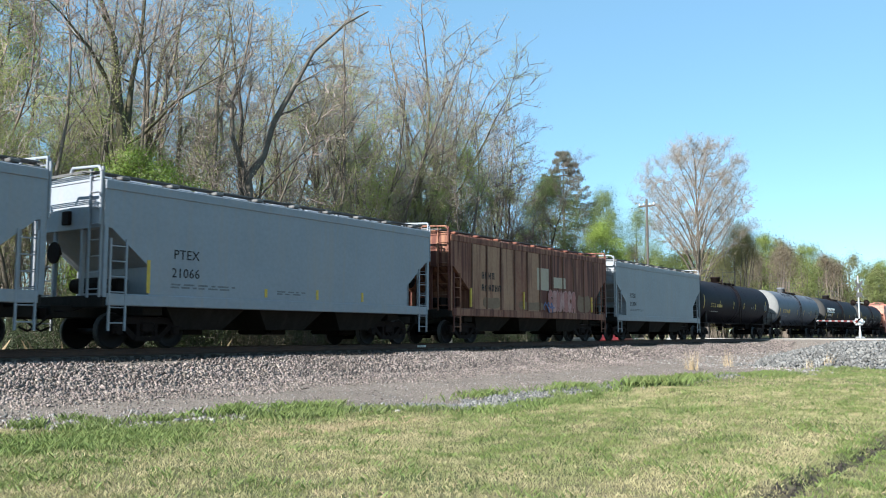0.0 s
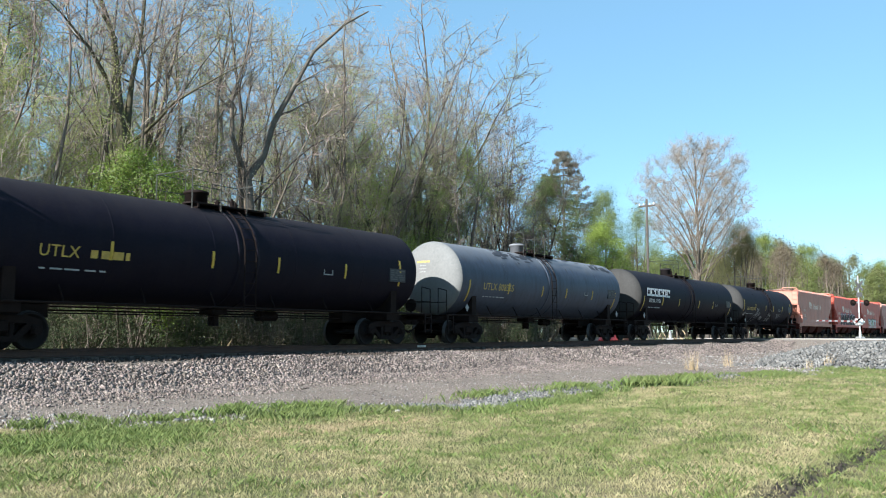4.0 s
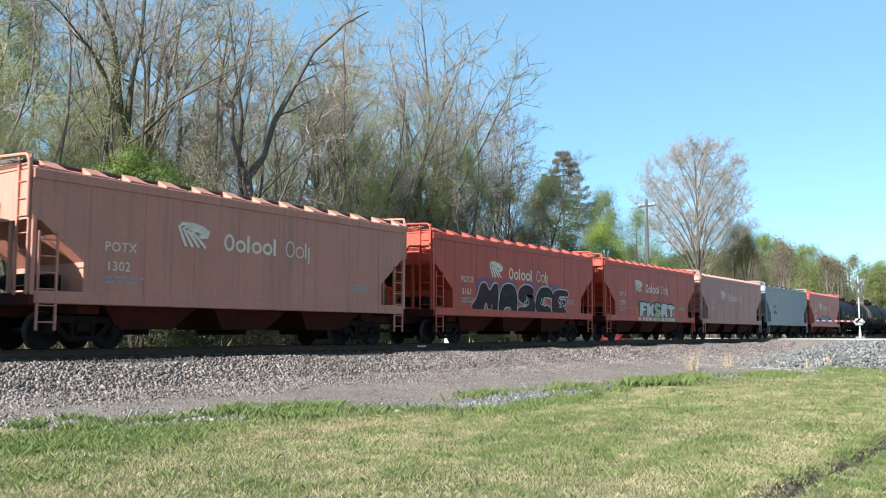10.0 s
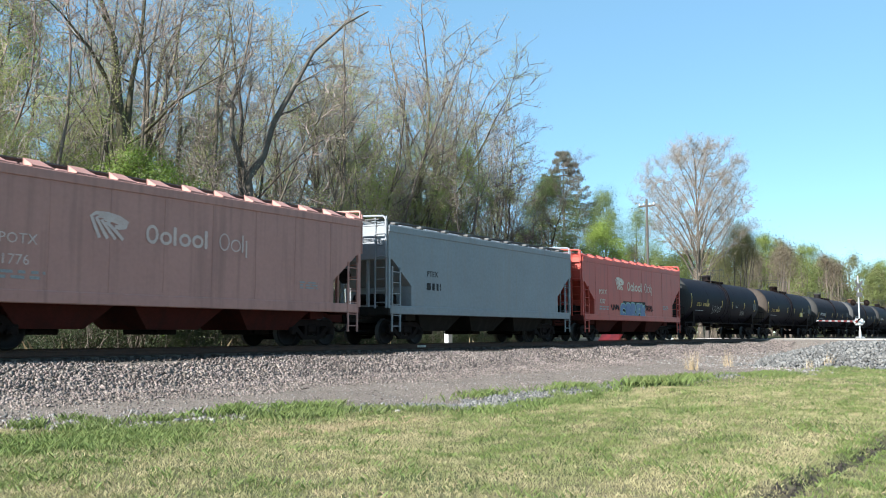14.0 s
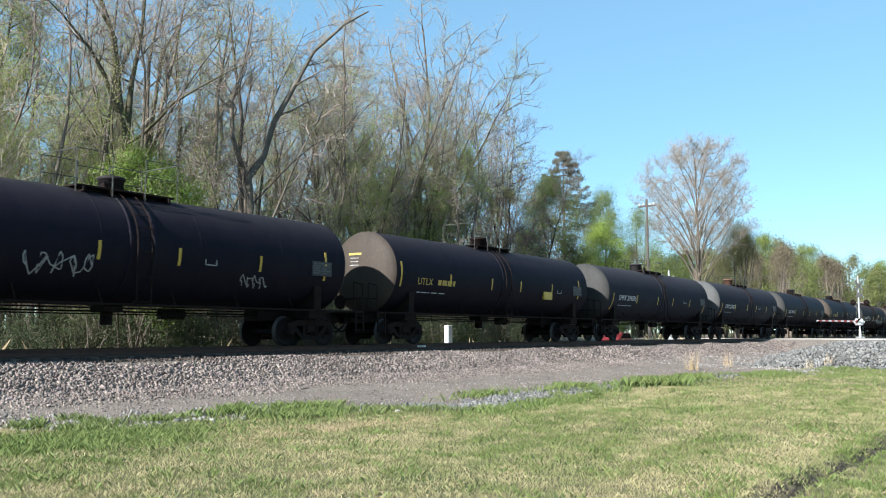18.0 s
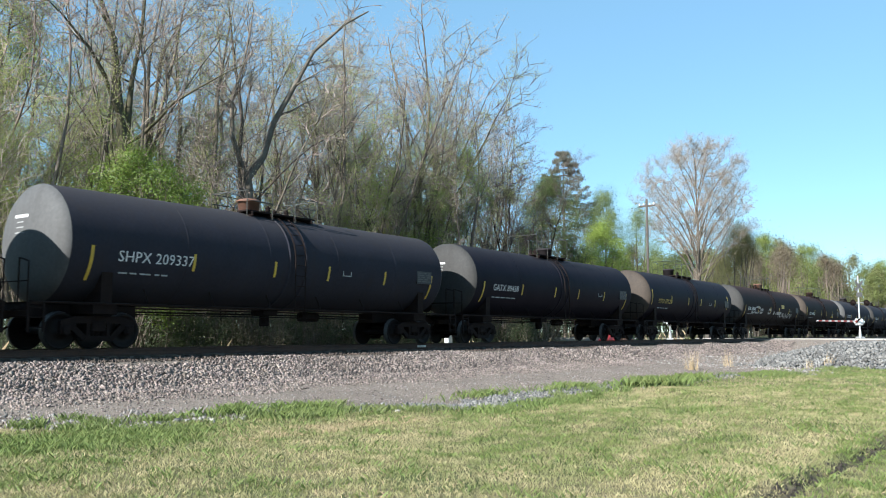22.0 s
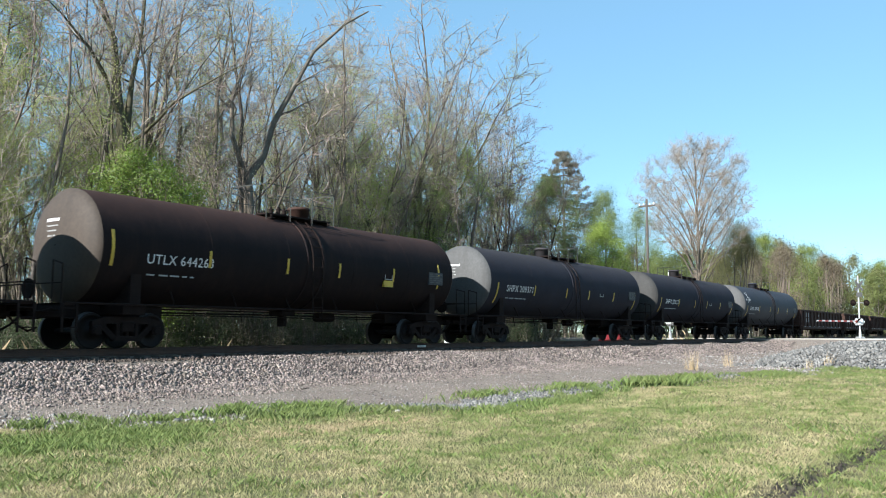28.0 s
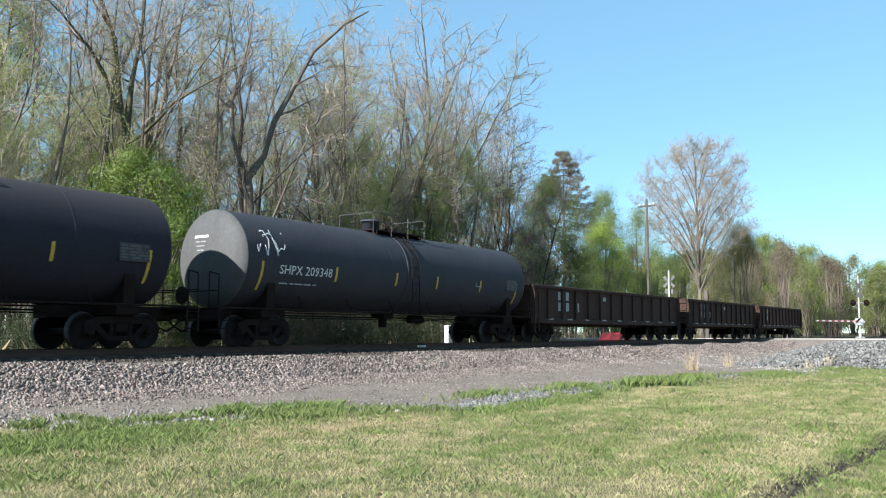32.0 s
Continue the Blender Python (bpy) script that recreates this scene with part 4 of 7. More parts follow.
LETTER = {
    "E": [(0, 0.02), (1, 0), (0.95, 0.27), (0.42, 0.3), (0.42, 0.39), (0.85, 0.4), (0.86, 0.62), (0.42, 0.64), (0.42, 0.73), (1.02, 0.74), (0.96, 1), (0.02, 0.98)],
    "F": [(0.02, 0), (0.5, 0.02), (0.48, 0.36), (0.85, 0.4), (0.86, 0.6), (0.5, 0.6), (0.5, 0.72), (1.08, 0.74), (1.0, 1), (0.1, 1.02), (-0.02, 0.9), (0.12, 0.62)],
    "K": [(0, 0), (0.36, 0), (0.38, 0.3), (0.68, 0), (1.08, 0.03), (0.74, 0.5), (1.0, 0.72), (0.86, 1), (0.42, 0.66), (0.40, 1), (0.02, 0.98)],
    "S": [(0.05, 0), (0.75, -0.02), (1, 0.2), (0.98, 0.48), (0.7, 0.6), (0.42, 0.64), (0.48, 0.74), (0.95, 0.68), (0.9, 0.95), (0.4, 1.04), (0.06, 0.86), (0.04, 0.52), (0.3, 0.38), (0.58, 0.34), (0.52, 0.24), (0.08, 0.28)],
    "R": [(0, 0), (0.34, 0), (0.38, 0.32), (0.66, 0), (1.06, 0.04), (0.78, 0.42), (0.98, 0.62), (0.9, 0.92), (0.6, 1.03), (0.02, 1)],
    "T": [(0.33, 0), (0.72, 0.02), (0.66, 0.68), (1.12, 0.62), (1.04, 0.96), (0.2, 1.02), (-0.1, 0.96), (0.0, 0.68), (0.38, 0.66)],
    "M": [(-0.35, 0.2), (-0.1, 0), (0.25, 0.0), (0.35, 0.45), (0.5, 0.1), (0.68, 0.42), (0.72, 0), (1.0, 0.05), (0.98, 0.95), (0.72, 1.05), (0.5, 0.72), (0.3, 1.05), (0.1, 0.95), (-0.05, 0.5)],
    "A": [(0, 0), (0.3, 0), (0.32, 0.22), (0.64, 0.24), (0.66, 0), (1, 0), (0.98, 0.7), (0.72, 1), (0.25, 0.98), (0.05, 0.7)],
    "C": [(0.2, 0), (0.85, 0.02), (1, 0.25), (0.75, 0.4), (0.5, 0.3), (0.4, 0.45), (0.42, 0.68), (0.7, 0.7), (1, 0.62), (1.0, 0.9), (0.7, 1.04), (0.25, 1), (0, 0.72), (-0.03, 0.3)],
    "B": [(0, 0), (0.8, -0.02), (1, 0.2), (0.96, 0.45), (0.86, 0.53), (0.98, 0.7), (0.85, 0.98), (0.5, 1.03), (0.02, 1)]}


def on_tank(z, R=1.5, zc=2.62):
    """y of the tank's near side at height z."""
    return -math.sqrt(max(0.04, R * R - (z - zc) ** 2))


def smooth_ring(pts, n=2):
    """Corner cutting: rounds a closed outline."""
    for _ in range(n):
        q = []
        for (ax, az), (bx, bz) in zip(pts, pts[1:] + pts[:1]):
            q += [(ax * 0.78 + bx * 0.22, az * 0.78 + bz * 0.22), (ax * 0.22 + bx * 0.78, az * 0.22 + bz * 0.78)]
        pts = q
    return pts


def graffiti(car, x, z, w, h, picks, cols, seed, name="graffiti", y=-1.592, label="", outline=True, edge=None, round_=2, grow_=0.07):
    """Sprayed letterforms over a wider edge colour."""
    rn = random.Random(seed)
    step = w / len(picks)
    for i, p in enumerate(picks):
        u = x + i * step
        hh = h * rn.uniform(0.9, 1.0)
        sk = rn.uniform(-0.03, 0.12)
        raw = [(u + step * (a + rn.uniform(-0.03, 0.03) + sk * b), z + hh * (b + rn.uniform(-0.025, 0.025))) for a, b in LETTER[p]]
        pts = smooth_ring(raw, round_)
        m = len(pts)
        if outline:
            big = []
            for k in range(m):
                (ax, az), (bx, bz) = pts[k - 1], pts[(k + 1) % m]
                d = math.hypot(bx - ax, bz - az) or 1
                big.append((pts[k][0] + grow_ * (bz - az) / d, pts[k][1] - grow_ * (bx - ax) / d))
            part("graffiti_outline", prism(B(), big, y, y - 0.002 - 0.0006 * i), edge or M_BLACKINK, car, "spray paint outline")
        bm = prism(B(), pts, y - 0.003, y - 0.012 - 0.0006 * i)
        if y > -1.55:
            for v in bm.verts:
                v.co.y += on_tank(v.co.z) - y
        part(name, bm, cols[i % len(cols)], car, label)


def scrawl(car, x, z, w, h, n, material, y, seed, r=0.016):
    """A quick spray can tag: one looping line."""
    rn = random.Random(seed)
    bm = B()
    f1, f2, p1, p2 = rn.uniform(0.8, 1.3), rn.uniform(0.7, 1.6), rn.uniform(0, 6), rn.uniform(0, 6)
    m = n * 9
    pts = []
    for k in range(m + 1):
        t = k / m
        a = 2 * math.pi * n * t
        pts.append((x + w * t + w / n * 0.55 * math.cos(a * f1 + p1), y, z + h * (0.5 + 0.35 * math.sin(a * f2 + p2) + 0.15 * math.sin(a * 2.7))))
    pipe(bm, pts, r, 4)
    for v in bm.verts:
        v.co.y = (on_tank(v.co.z) - 0.004 if y > -1.55 else y) + (v.co.y - y) * 0.4
    tagged(part("spray_tag", bm, material, car), kind="stuff")


def ribbon(bm, pts, w, y):
    """A flat painted band of width w along points (x, z)."""
    prev = None
    for k, (px, pz) in enumerate(pts):
        (ax, az), (bx, bz) = pts[max(0, k - 1)], pts[min(len(pts) - 1, k + 1)]
        d = math.hypot(bx - ax, bz - az)
        nx_, nz_ = -(bz - az) / d * w / 2, (bx - ax) / d * w / 2
        row = (bm.verts.new((px - nx_, y, pz - nz_)), bm.verts.new((px + nx_, y, pz + nz_)))
        if prev:
            bm.faces.new((prev[0], prev[1], row[1], row[0]))
        prev = row


def swoosh(car, x, z, w, h, material, y=-1.595):
    """Emblem of slanting stripes that bend over into a bowl, as plain bands."""
    bm = B()
    for k in range(4):
        pts = [(0.26 + 0.21 * k, 0.0), (0.14 + 0.16 * k, 0.42), (0.03 + 0.13 * k, 0.84 - 0.06 * k), (0.14 + 0.13 * k, 0.98 - 0.11 * k)]
        if k < 3:
            pts += [(0.45 + 0.08 * k, 1.0 - 0.13 * k), (0.78 + 0.0 * k, 0.90 - 0.12 * k), (1.0 - 0.07 * k, 0.72 - 0.07 * k), (0.95 - 0.09 * k, 0.52 + 0.0 * k), (0.74 - 0.04 * k, 0.46 + 0.02 * k)]
        ribbon(bm, [(x + w * a, z + h * b) for a, b in pts], 0.085 * w, y - 0.0015 * k)
    tagged(part("emblem", bm, material, car, "pale striped emblem"), kind="")


def potash(x0, L, paint, label, ink, number, seed, **kw):
    car = hopper_car(x0, L, paint, label, teeth=13, ribs=8, seed=seed, bays=3, under=M_UNDERSHADE_RED, **kw)
    wordmark(car, L * 0.388 + 0.2, 2.70, 0.50, "Ootoot", ink, -1.592, step=0.43, label="pale painted trade name as plain shapes")
    wordmark(car, L * 0.388 + 2.62, 2.70, 0.50, "Ootd", ink, -1.595, step=0.42, thin=0.55, label="pale painted trade name as plain shapes")
    swoosh(car, L * 0.277 + 0.18, 2.72, 1.05, 0.62, ink)
    letters("POTX", 0.34, ink, car, pose(1.9, -1.59, 2.42, 90), "car_number")
    letters(number, 0.34, ink, car, pose(1.95, -1.59, 1.94, 90), "car_number")
    bars(car, 1.95, 1.74, 1.1, 0.07, 2, M_DULLW, -1.588, "stencil", seed)
    bars(car, L - 2.9, 1.95, 0.8, 0.05, 3, M_DULLW, -1.588, "stencil", seed + 1)
    return car


M_INKP = mat("cream_lettering", (0.78, 0.66, 0.54), (0.62, 0.5, 0.4), 0.6, 0, 4, 20, 0)
M_INKPK = mat("worn_cream_lettering", (0.66, 0.52, 0.47), (0.58, 0.42, 0.37), 0.6, 0, 4, 20, 0)
M_SILVER = mat("silver_spray_paint", (0.5, 0.47, 0.46), (0.4, 0.37, 0.36), 0.5, 0.1, 2, 10, 0)
M_GRW = mat("white_spray_paint", (0.52, 0.52, 0.49), (0.38, 0.38, 0.36), 0.5, 0, 2, 10, 0, 0.9)
M_GRG = mat("mint_spray_paint", (0.28, 0.36, 0.24), (0.2, 0.28, 0.19), 0.5, 0, 2, 10, 0)
M_GRB = mat("blue_spray_paint", (0.045, 0.09, 0.25), (0.08, 0.14, 0.25), 0.5, 0, 2, 10, 0)
M_GRP = mat("purple_spray_paint", (0.24, 0.07, 0.13), (0.17, 0.06, 0.12), 0.6, 0, 2, 10, 0)
M_HAZE = mat("faint_blue_spray", (0.16, 0.085, 0.15), (0.2, 0.08, 0.1), 0.6, 0, 2, 10, 0)
M_BLUEPALE = mat("pale_blue_spray_paint", (0.09, 0.17, 0.28), (0.07, 0.13, 0.24), 0.5, 0, 2, 10, 0)
M_GRT = mat("teal_spray_paint", (0.15, 0.29, 0.27), (0.22, 0.34, 0.28), 0.5, 0, 2, 10, 0)
M_GRD = mat("maroon_black_spray_paint", (0.035, 0.02, 0.024), (0.065, 0.028, 0.03), 0.6, 0, 2, 10, 0, spec=0.1)

c = hopper_car(-2.3, 13.7, M_GREYHOP, "light grey smooth-sided covered hopper car on the rails", seed=1, ribs=0)
c = hopper_car(12.93, 13.7, M_GREYHOP, "light grey smooth-sided covered hopper car with black lettering", seed=2)
letters("PTEX", 0.36, M_BLACKINK, c, pose(2.1, -1.585, 2.36, 90), "car_number")
letters("21066", 0.36, M_BLACKINK, c, pose(2.05, -1.585, 1.87, 90), "car_number")
bars(c, 2.05, 1.66, 2.2, 0.045, 2, M_GREYINK, -1.583, "stencil", 5)
bars(c, 5.9, 1.62, 1.2, 0.04, 2, M_GREYINK, -1.583, "stencil", 6)
for u, z, h in ((1.28, 1.42, 0.85), (5.4, 1.45, 0.25), (7.6, 1.45, 0.3), (9.8, 1.45, 0.3)):
    bm = B()
    box(bm, u, -1.592, z, u + 0.1, -1.58, z + h)
    part("reflector_strip", bm, M_YELLOW, c)
c = hopper_car(28.05, 14.3, M_RUSTHOP, "rusty brown ribbed covered hopper car with patched paint", style="ribbed", ribs=11, seed=3, eave=4.25)
M_WORN = mat("worn_tan_paint", (0.22, 0.15, 0.09), (0.15, 0.085, 0.05), 0.8, 0, 1.5, 9, 0.1, 0.8)
M_GPINK = mat("faded_pink_spray_paint", (0.36, 0.14, 0.12), (0.26, 0.11, 0.09), 0.7, 0, 2, 10, 0)
M_PALEPINK = mat("pale_pink_spray_paint", (0.42, 0.25, 0.22), (0.32, 0.15, 0.13), 0.7, 0, 2, 10, 0)
M_PATCH = mat("cream_patch_paint", (0.42, 0.36, 0.27), (0.36, 0.3, 0.22), 0.8, 0, 2, 10, 0.1)
for u, z, w, h in ((6.9, 2.35, 1.1, 1.0), (8.5, 2.5, 1.2, 0.5)):
    bm = B()
    box(bm, u, -1.594, z, u + w, -1.57, z + h)
    part("paint_patch", bm, M_PATCH, c, "cream square of fresh paint")
for u, z, w, h in ((2.3, 1.42, 1.4, 0.5), (5.2, 1.42, 2.4, 0.4), (10.9, 1.42, 1.5, 0.9)):
    bm = B()
    prism(bm, smooth_ring([(u, z), (u + w, z), (u + w * 0.95, z + h), (u + w * 0.4, z + h * 0.8), (u + 0.1, z + h)], 2), -1.57, -1.592)
    part("worn_paint", bm, M_WORN, c, "tan patch where the paint has worn")
graffiti(c, 7.9, 1.42, 2.7, 0.95, "SBKMBCA", [M_GPINK, M_PALEPINK, M_GPINK, M_PALEPINK], 15, label="faded pink and white graffiti", edge=M_PALEPINK, y=-1.632, grow_=0.04)
scrawl(c, 7.5, 1.35, 0.9, 0.45, 3, M_GRB, -1.648, 32, 0.03)
for u in (1.35, 5.6, 9.45, 12.45):
    bm = B()
    box(bm, u, -1.632, 1.45, u + 0.1, -1.57, 2.2)
    part("reflector_strip", bm, M_YELLOW, c)
for z, n in ((2.62, 4), (2.12, 6)):
    bm = B()
    for k in range(n):
        u = 2.25 + 0.26 * k
        for q in ((0, 0, 0.05, 0.27), (0.12, 0, 0.17, 0.27), (0.05, 0.11 + 0.11 * (k % 2), 0.12, 0.16 + 0.11 * (k % 2))):
            box(bm, u + q[0], -1.597, z + q[1], u + q[2], -1.58, z + q[3])
    part("number_bar", bm, M_BLACKINK, c)
c = hopper_car(43.6, 13.4, M_GREYHOP2, "pale grey weathered covered hopper car", seed=4, ribs=0)
letters("PTEX", 0.34, M_BLACKINK, c, pose(1.87, -1.585, 2.36, 90), "car_number")
letters("21384", 0.34, M_BLACKINK, c, pose(1.87, -1.585, 1.9, 90), "car_number")
bars(c, 1.87, 1.7, 1.9, 0.04, 2, M_GREYINK, -1.583, "stencil", 9)

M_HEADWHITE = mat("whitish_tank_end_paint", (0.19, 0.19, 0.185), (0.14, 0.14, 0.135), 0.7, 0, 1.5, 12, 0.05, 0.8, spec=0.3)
M_PEEL = mat("dark_peeling_coat", (0.03, 0.032, 0.042), (0.018, 0.019, 0.026), 0.7, 0, 2, 12, 0.1, 0.8)
M_RUSTDOME = mat("rusty_dome_paint", (0.16, 0.075, 0.045), (0.10, 0.05, 0.035), 0.8, 0, 2, 12, 0.1, 0.8)
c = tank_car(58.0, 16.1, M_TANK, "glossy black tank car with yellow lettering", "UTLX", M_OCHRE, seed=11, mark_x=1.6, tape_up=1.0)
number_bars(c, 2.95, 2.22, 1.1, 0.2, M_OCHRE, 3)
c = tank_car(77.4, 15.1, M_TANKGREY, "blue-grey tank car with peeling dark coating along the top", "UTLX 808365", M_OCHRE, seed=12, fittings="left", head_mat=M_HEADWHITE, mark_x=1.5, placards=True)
peel = random.Random(5)
for um, am, k in ((3.6, 52, 16), (5.3, 49, 18), (7.6, 50, 5), (11.0, 62, 5), (13.2, 52, 10), (14.2, 46, 10)):
    for _ in range(k):
        u, ang = um + peel.gauss(0, 0.42), am + peel.gauss(0, 5)
        strip(c, max(0.1, min(14.6, u)), 1.5, 2.62, ang, ang + peel.uniform(3, 9), peel.uniform(0.1, 0.5), M_PEEL, "peeling_patch")
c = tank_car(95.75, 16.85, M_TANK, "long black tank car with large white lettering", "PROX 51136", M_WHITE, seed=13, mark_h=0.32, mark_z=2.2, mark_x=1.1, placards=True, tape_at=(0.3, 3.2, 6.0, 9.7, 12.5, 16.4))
wordmark(c, 0.68, 2.56, 0.46, "CCCCCC", M_WHITE, -1.51, step=0.62, thin=1.25, label="large white trade name as plain shapes")
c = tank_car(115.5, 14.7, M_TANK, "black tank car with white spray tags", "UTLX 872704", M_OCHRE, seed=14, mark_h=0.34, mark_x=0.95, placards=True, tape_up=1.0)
def loops(car, rings, material, r=0.018):
    """Sprayed outlines: closed ovals x, z, half width, half height, slant."""
    for x, z, a, b, sl in rings:
        bm = B()
        pipe(bm, [(x + a * math.cos(t) + sl * b * math.sin(t), -1.5, z + b * math.sin(t)) for t in (2 * math.pi * k / 22 for k in range(23))], r, 4)
        for v in bm.verts:
            v.co.y = on_tank(v.co.z) - 0.004 + (v.co.y + 1.5) * 0.4
        tagged(part("spray_tag", bm, material, car), kind="stuff")


loops(c, [(3.5, 1.62, 0.36, 0.30, 0.5), (4.0, 1.68, 0.34, 0.30, 0.5), (4.6, 1.95, 0.18, 0.1, 0.2)], M_DULLW, 0.02)
scrawl(c, 3.6, 1.95, 0.6, 0.5, 2, M_DULLW, -1.5, 1, 0.018)
scrawl(c, 0.3, 1.75, 0.7, 0.3, 4, M_DULLW, -1.5, 6, 0.012)
scrawl(c, 5.1, 1.5, 0.8, 0.3, 4, M_DULLW, -1.5, 2, 0.014)
scrawl(c, 6.9, 1.35, 1.3, 0.35, 6, M_DULLW, -1.5, 3, 0.018)
scrawl(c, 7.2, 1.7, 0.9, 0.4, 4, M_DULLW, -1.5, 5, 0.016)
scrawl(c, 7.5, 2.1, 0.5, 0.35, 3, M_DULLW, -1.5, 7, 0.016)
scrawl(c, 9.9, 1.65, 1.0, 0.4, 4, M_DULLW, -1.5, 4, 0.012)

potash(132.2, 14.1, M_PEACH, "faded peach covered hopper car with pale lettering", M_INKP, "1302", 21)
c = potash(148.0, 13.9, M_RED, "red covered hopper car with large silver graffiti", M_INKP, "3163", 22)
graffiti(c, 3.1, 1.2, 7.9, 1.3, "MASCE", [M_GRD, M_BLACKINK], 5, label="large dark graffiti letters with a silver edge", edge=M_SILVER, grow_=0.06)
for k, (u, w) in enumerate(((3.0, 1.6), (4.9, 1.3), (6.7, 1.5), (8.6, 2.0))):
    bm = B()
    prism(bm, smooth_ring([(u, 2.2), (u + w, 2.15), (u + w * 1.05, 2.55), (u + w * 0.5, 2.72), (u - 0.1, 2.5)], 3), -1.5905, -1.5912 - 0.0004 * k)
    part("spray_haze", bm, M_GRP, c, "thin purple spray haze")
for u in (6.9, 8.4, 10.1):
    scrawl(c, u, 1.6, 0.4, 0.4, 2, M_SILVER, -1.607, int(u * 10), 0.022)
c = potash(163.3, 13.8, M_RED, "red covered hopper car with white and mint graffiti", M_INKP, "2709", 23)
graffiti(c, 4.55, 1.36, 5.45, 0.80, "FKSRT", [M_GRW, M_GRW, M_GRG, M_GRW, M_GRW], 6, label="white and mint graffiti letters with a black edge", round_=1)
for k, u in enumerate((4.4, 5.0, 5.4, 5.9, 6.6, 7.0, 7.9, 8.5, 9.0, 9.6)):
    bm = B()
    box(bm, u, -1.622, 1.13, u + (0.36, 0.3, 0.4, 0.5, 0.35, 0.75, 0.4, 0.35, 0.5, 0.45)[k], -1.61, 1.31)
    part("graffiti", bm, M_GRG if 5 <= k <= 5 else M_GRW, c, "pale graffiti block on the sill")
for u in (4.02, 7.05, 9.85):
    bm = B()
    box(bm, u, -1.612, 1.45, u + 0.1, -1.60, 1.9)
    part("reflector_strip", bm, M_YELLOW, c)
for k, u in enumerate((4.2, 6.4, 9.0)):
    bm = B()
    prism(bm, smooth_ring([(u, 1.9), (u + 0.9, 2.0), (u + 0.8, 2.3), (u + 0.1, 2.25)], 3), -1.5905, -1.5912 - 0.0004 * k)
    part("spray_haze", bm, M_HAZE, c, "thin blue spray haze")
potash(178.4, 14.3, M_PINK, "faded pink covered hopper car with worn lettering", M_INKPK, "1776", 24)
c = hopper_car(194.2, 14.1, M_GREYHOP2, "blue-grey covered hopper car with brown streaks", seed=25)
letters("PTEX", 0.3, M_BLACKINK, c, pose(2.3, -1.585, 2.5, 90), "car_number")
bars(c, 2.3, 2.0, 0.9, 0.26, 1, M_BLACKINK, -1.583, "lettering", 9)
c = potash(209.6, 13.7, M_ORANGE, "bright orange-red covered hopper car with blue graffiti", M_INKP, "3207", 26)
bm = B()
prism(bm, [(4.85, 1.32), (8.0, 1.3), (8.05, 2.16), (4.9, 2.13)], -1.59, -1.5915)
part("graffiti_backing", bm, M_BLACKINK, c, "black sprayed panel behind the letters")
graffiti(c, 4.55, 1.25, 3.45, 0.78, "CBRFK", [M_GRB, M_GRB, M_GRB, M_BLUEPALE], 7, label="blue graffiti letters with a pale mint edge", edge=M_GRT, round_=1, grow_=0.06)
scrawl(c, 3.4, 1.6, 1.0, 0.35, 4, M_BLACKINK, -1.6, 8, 0.03)
scrawl(c, 8.1, 1.62, 1.0, 0.4, 4, M_BLACKINK, -1.6, 9, 0.03)

M_TANKSLATE = mat("slate_grey_tank_paint", (0.046, 0.049, 0.06), (0.033, 0.035, 0.043), 0.65, 0, 1.0, 12, 0.05, 0.8, streak=((0.06, 0.045, 0.04), 0.5), spec=0.12)
TANKS = [
    (225.55, 15.45, M_TANK, "black tank car with a white spray tag", "UTLX", M_OCHRE, 31),
    (244.0, 15.3, M_TANK, "black tank car with yellow lettering and a yellow placard", "UTLX", M_OCHRE, 32),
    (262.2, 15.7, M_TANKBLUE, "matt black tank car with white lettering", "SHPX 204036", M_WHITE, 33),
    (280.7, 15.2, M_TANKBLUE, "matt black tank car with white lettering", "SHPX 209337", M_WHITE, 34),
    (298.65, 15.55, M_TANK, "black tank car with faded square stencils", "GATX 89438", M_WHITE, 35),
    (317.3, 15.15, M_TANK, "black tank car with yellow lettering", "UTLX 670299", M_OCHRE, 36),
    (335.7, 17.4, M_TANKBROWN, "sooty black tank car with white graffiti and a rusty top", "CLIX 298049", M_WHITE, 37),
    (356.0, 15.1, M_TANKBROWN, "brown-black tank car with pale lettering", "UTLX 644263", M_WHITE, 38),
    (374.2, 15.7, M_TANKBLUE, "dark grey tank car with white lettering", "SHPX 209371", M_WHITE, 39),
    (392.9, 14.85, M_TANKBLUE, "dark grey tank car with white lettering", "SHPX 209376", M_WHITE, 40),
    (410.7, 16.0, M_TANKSLATE, "blue-grey tank car with rusty top and white spray tags", "SHPX 209348", M_WHITE, 41),
]
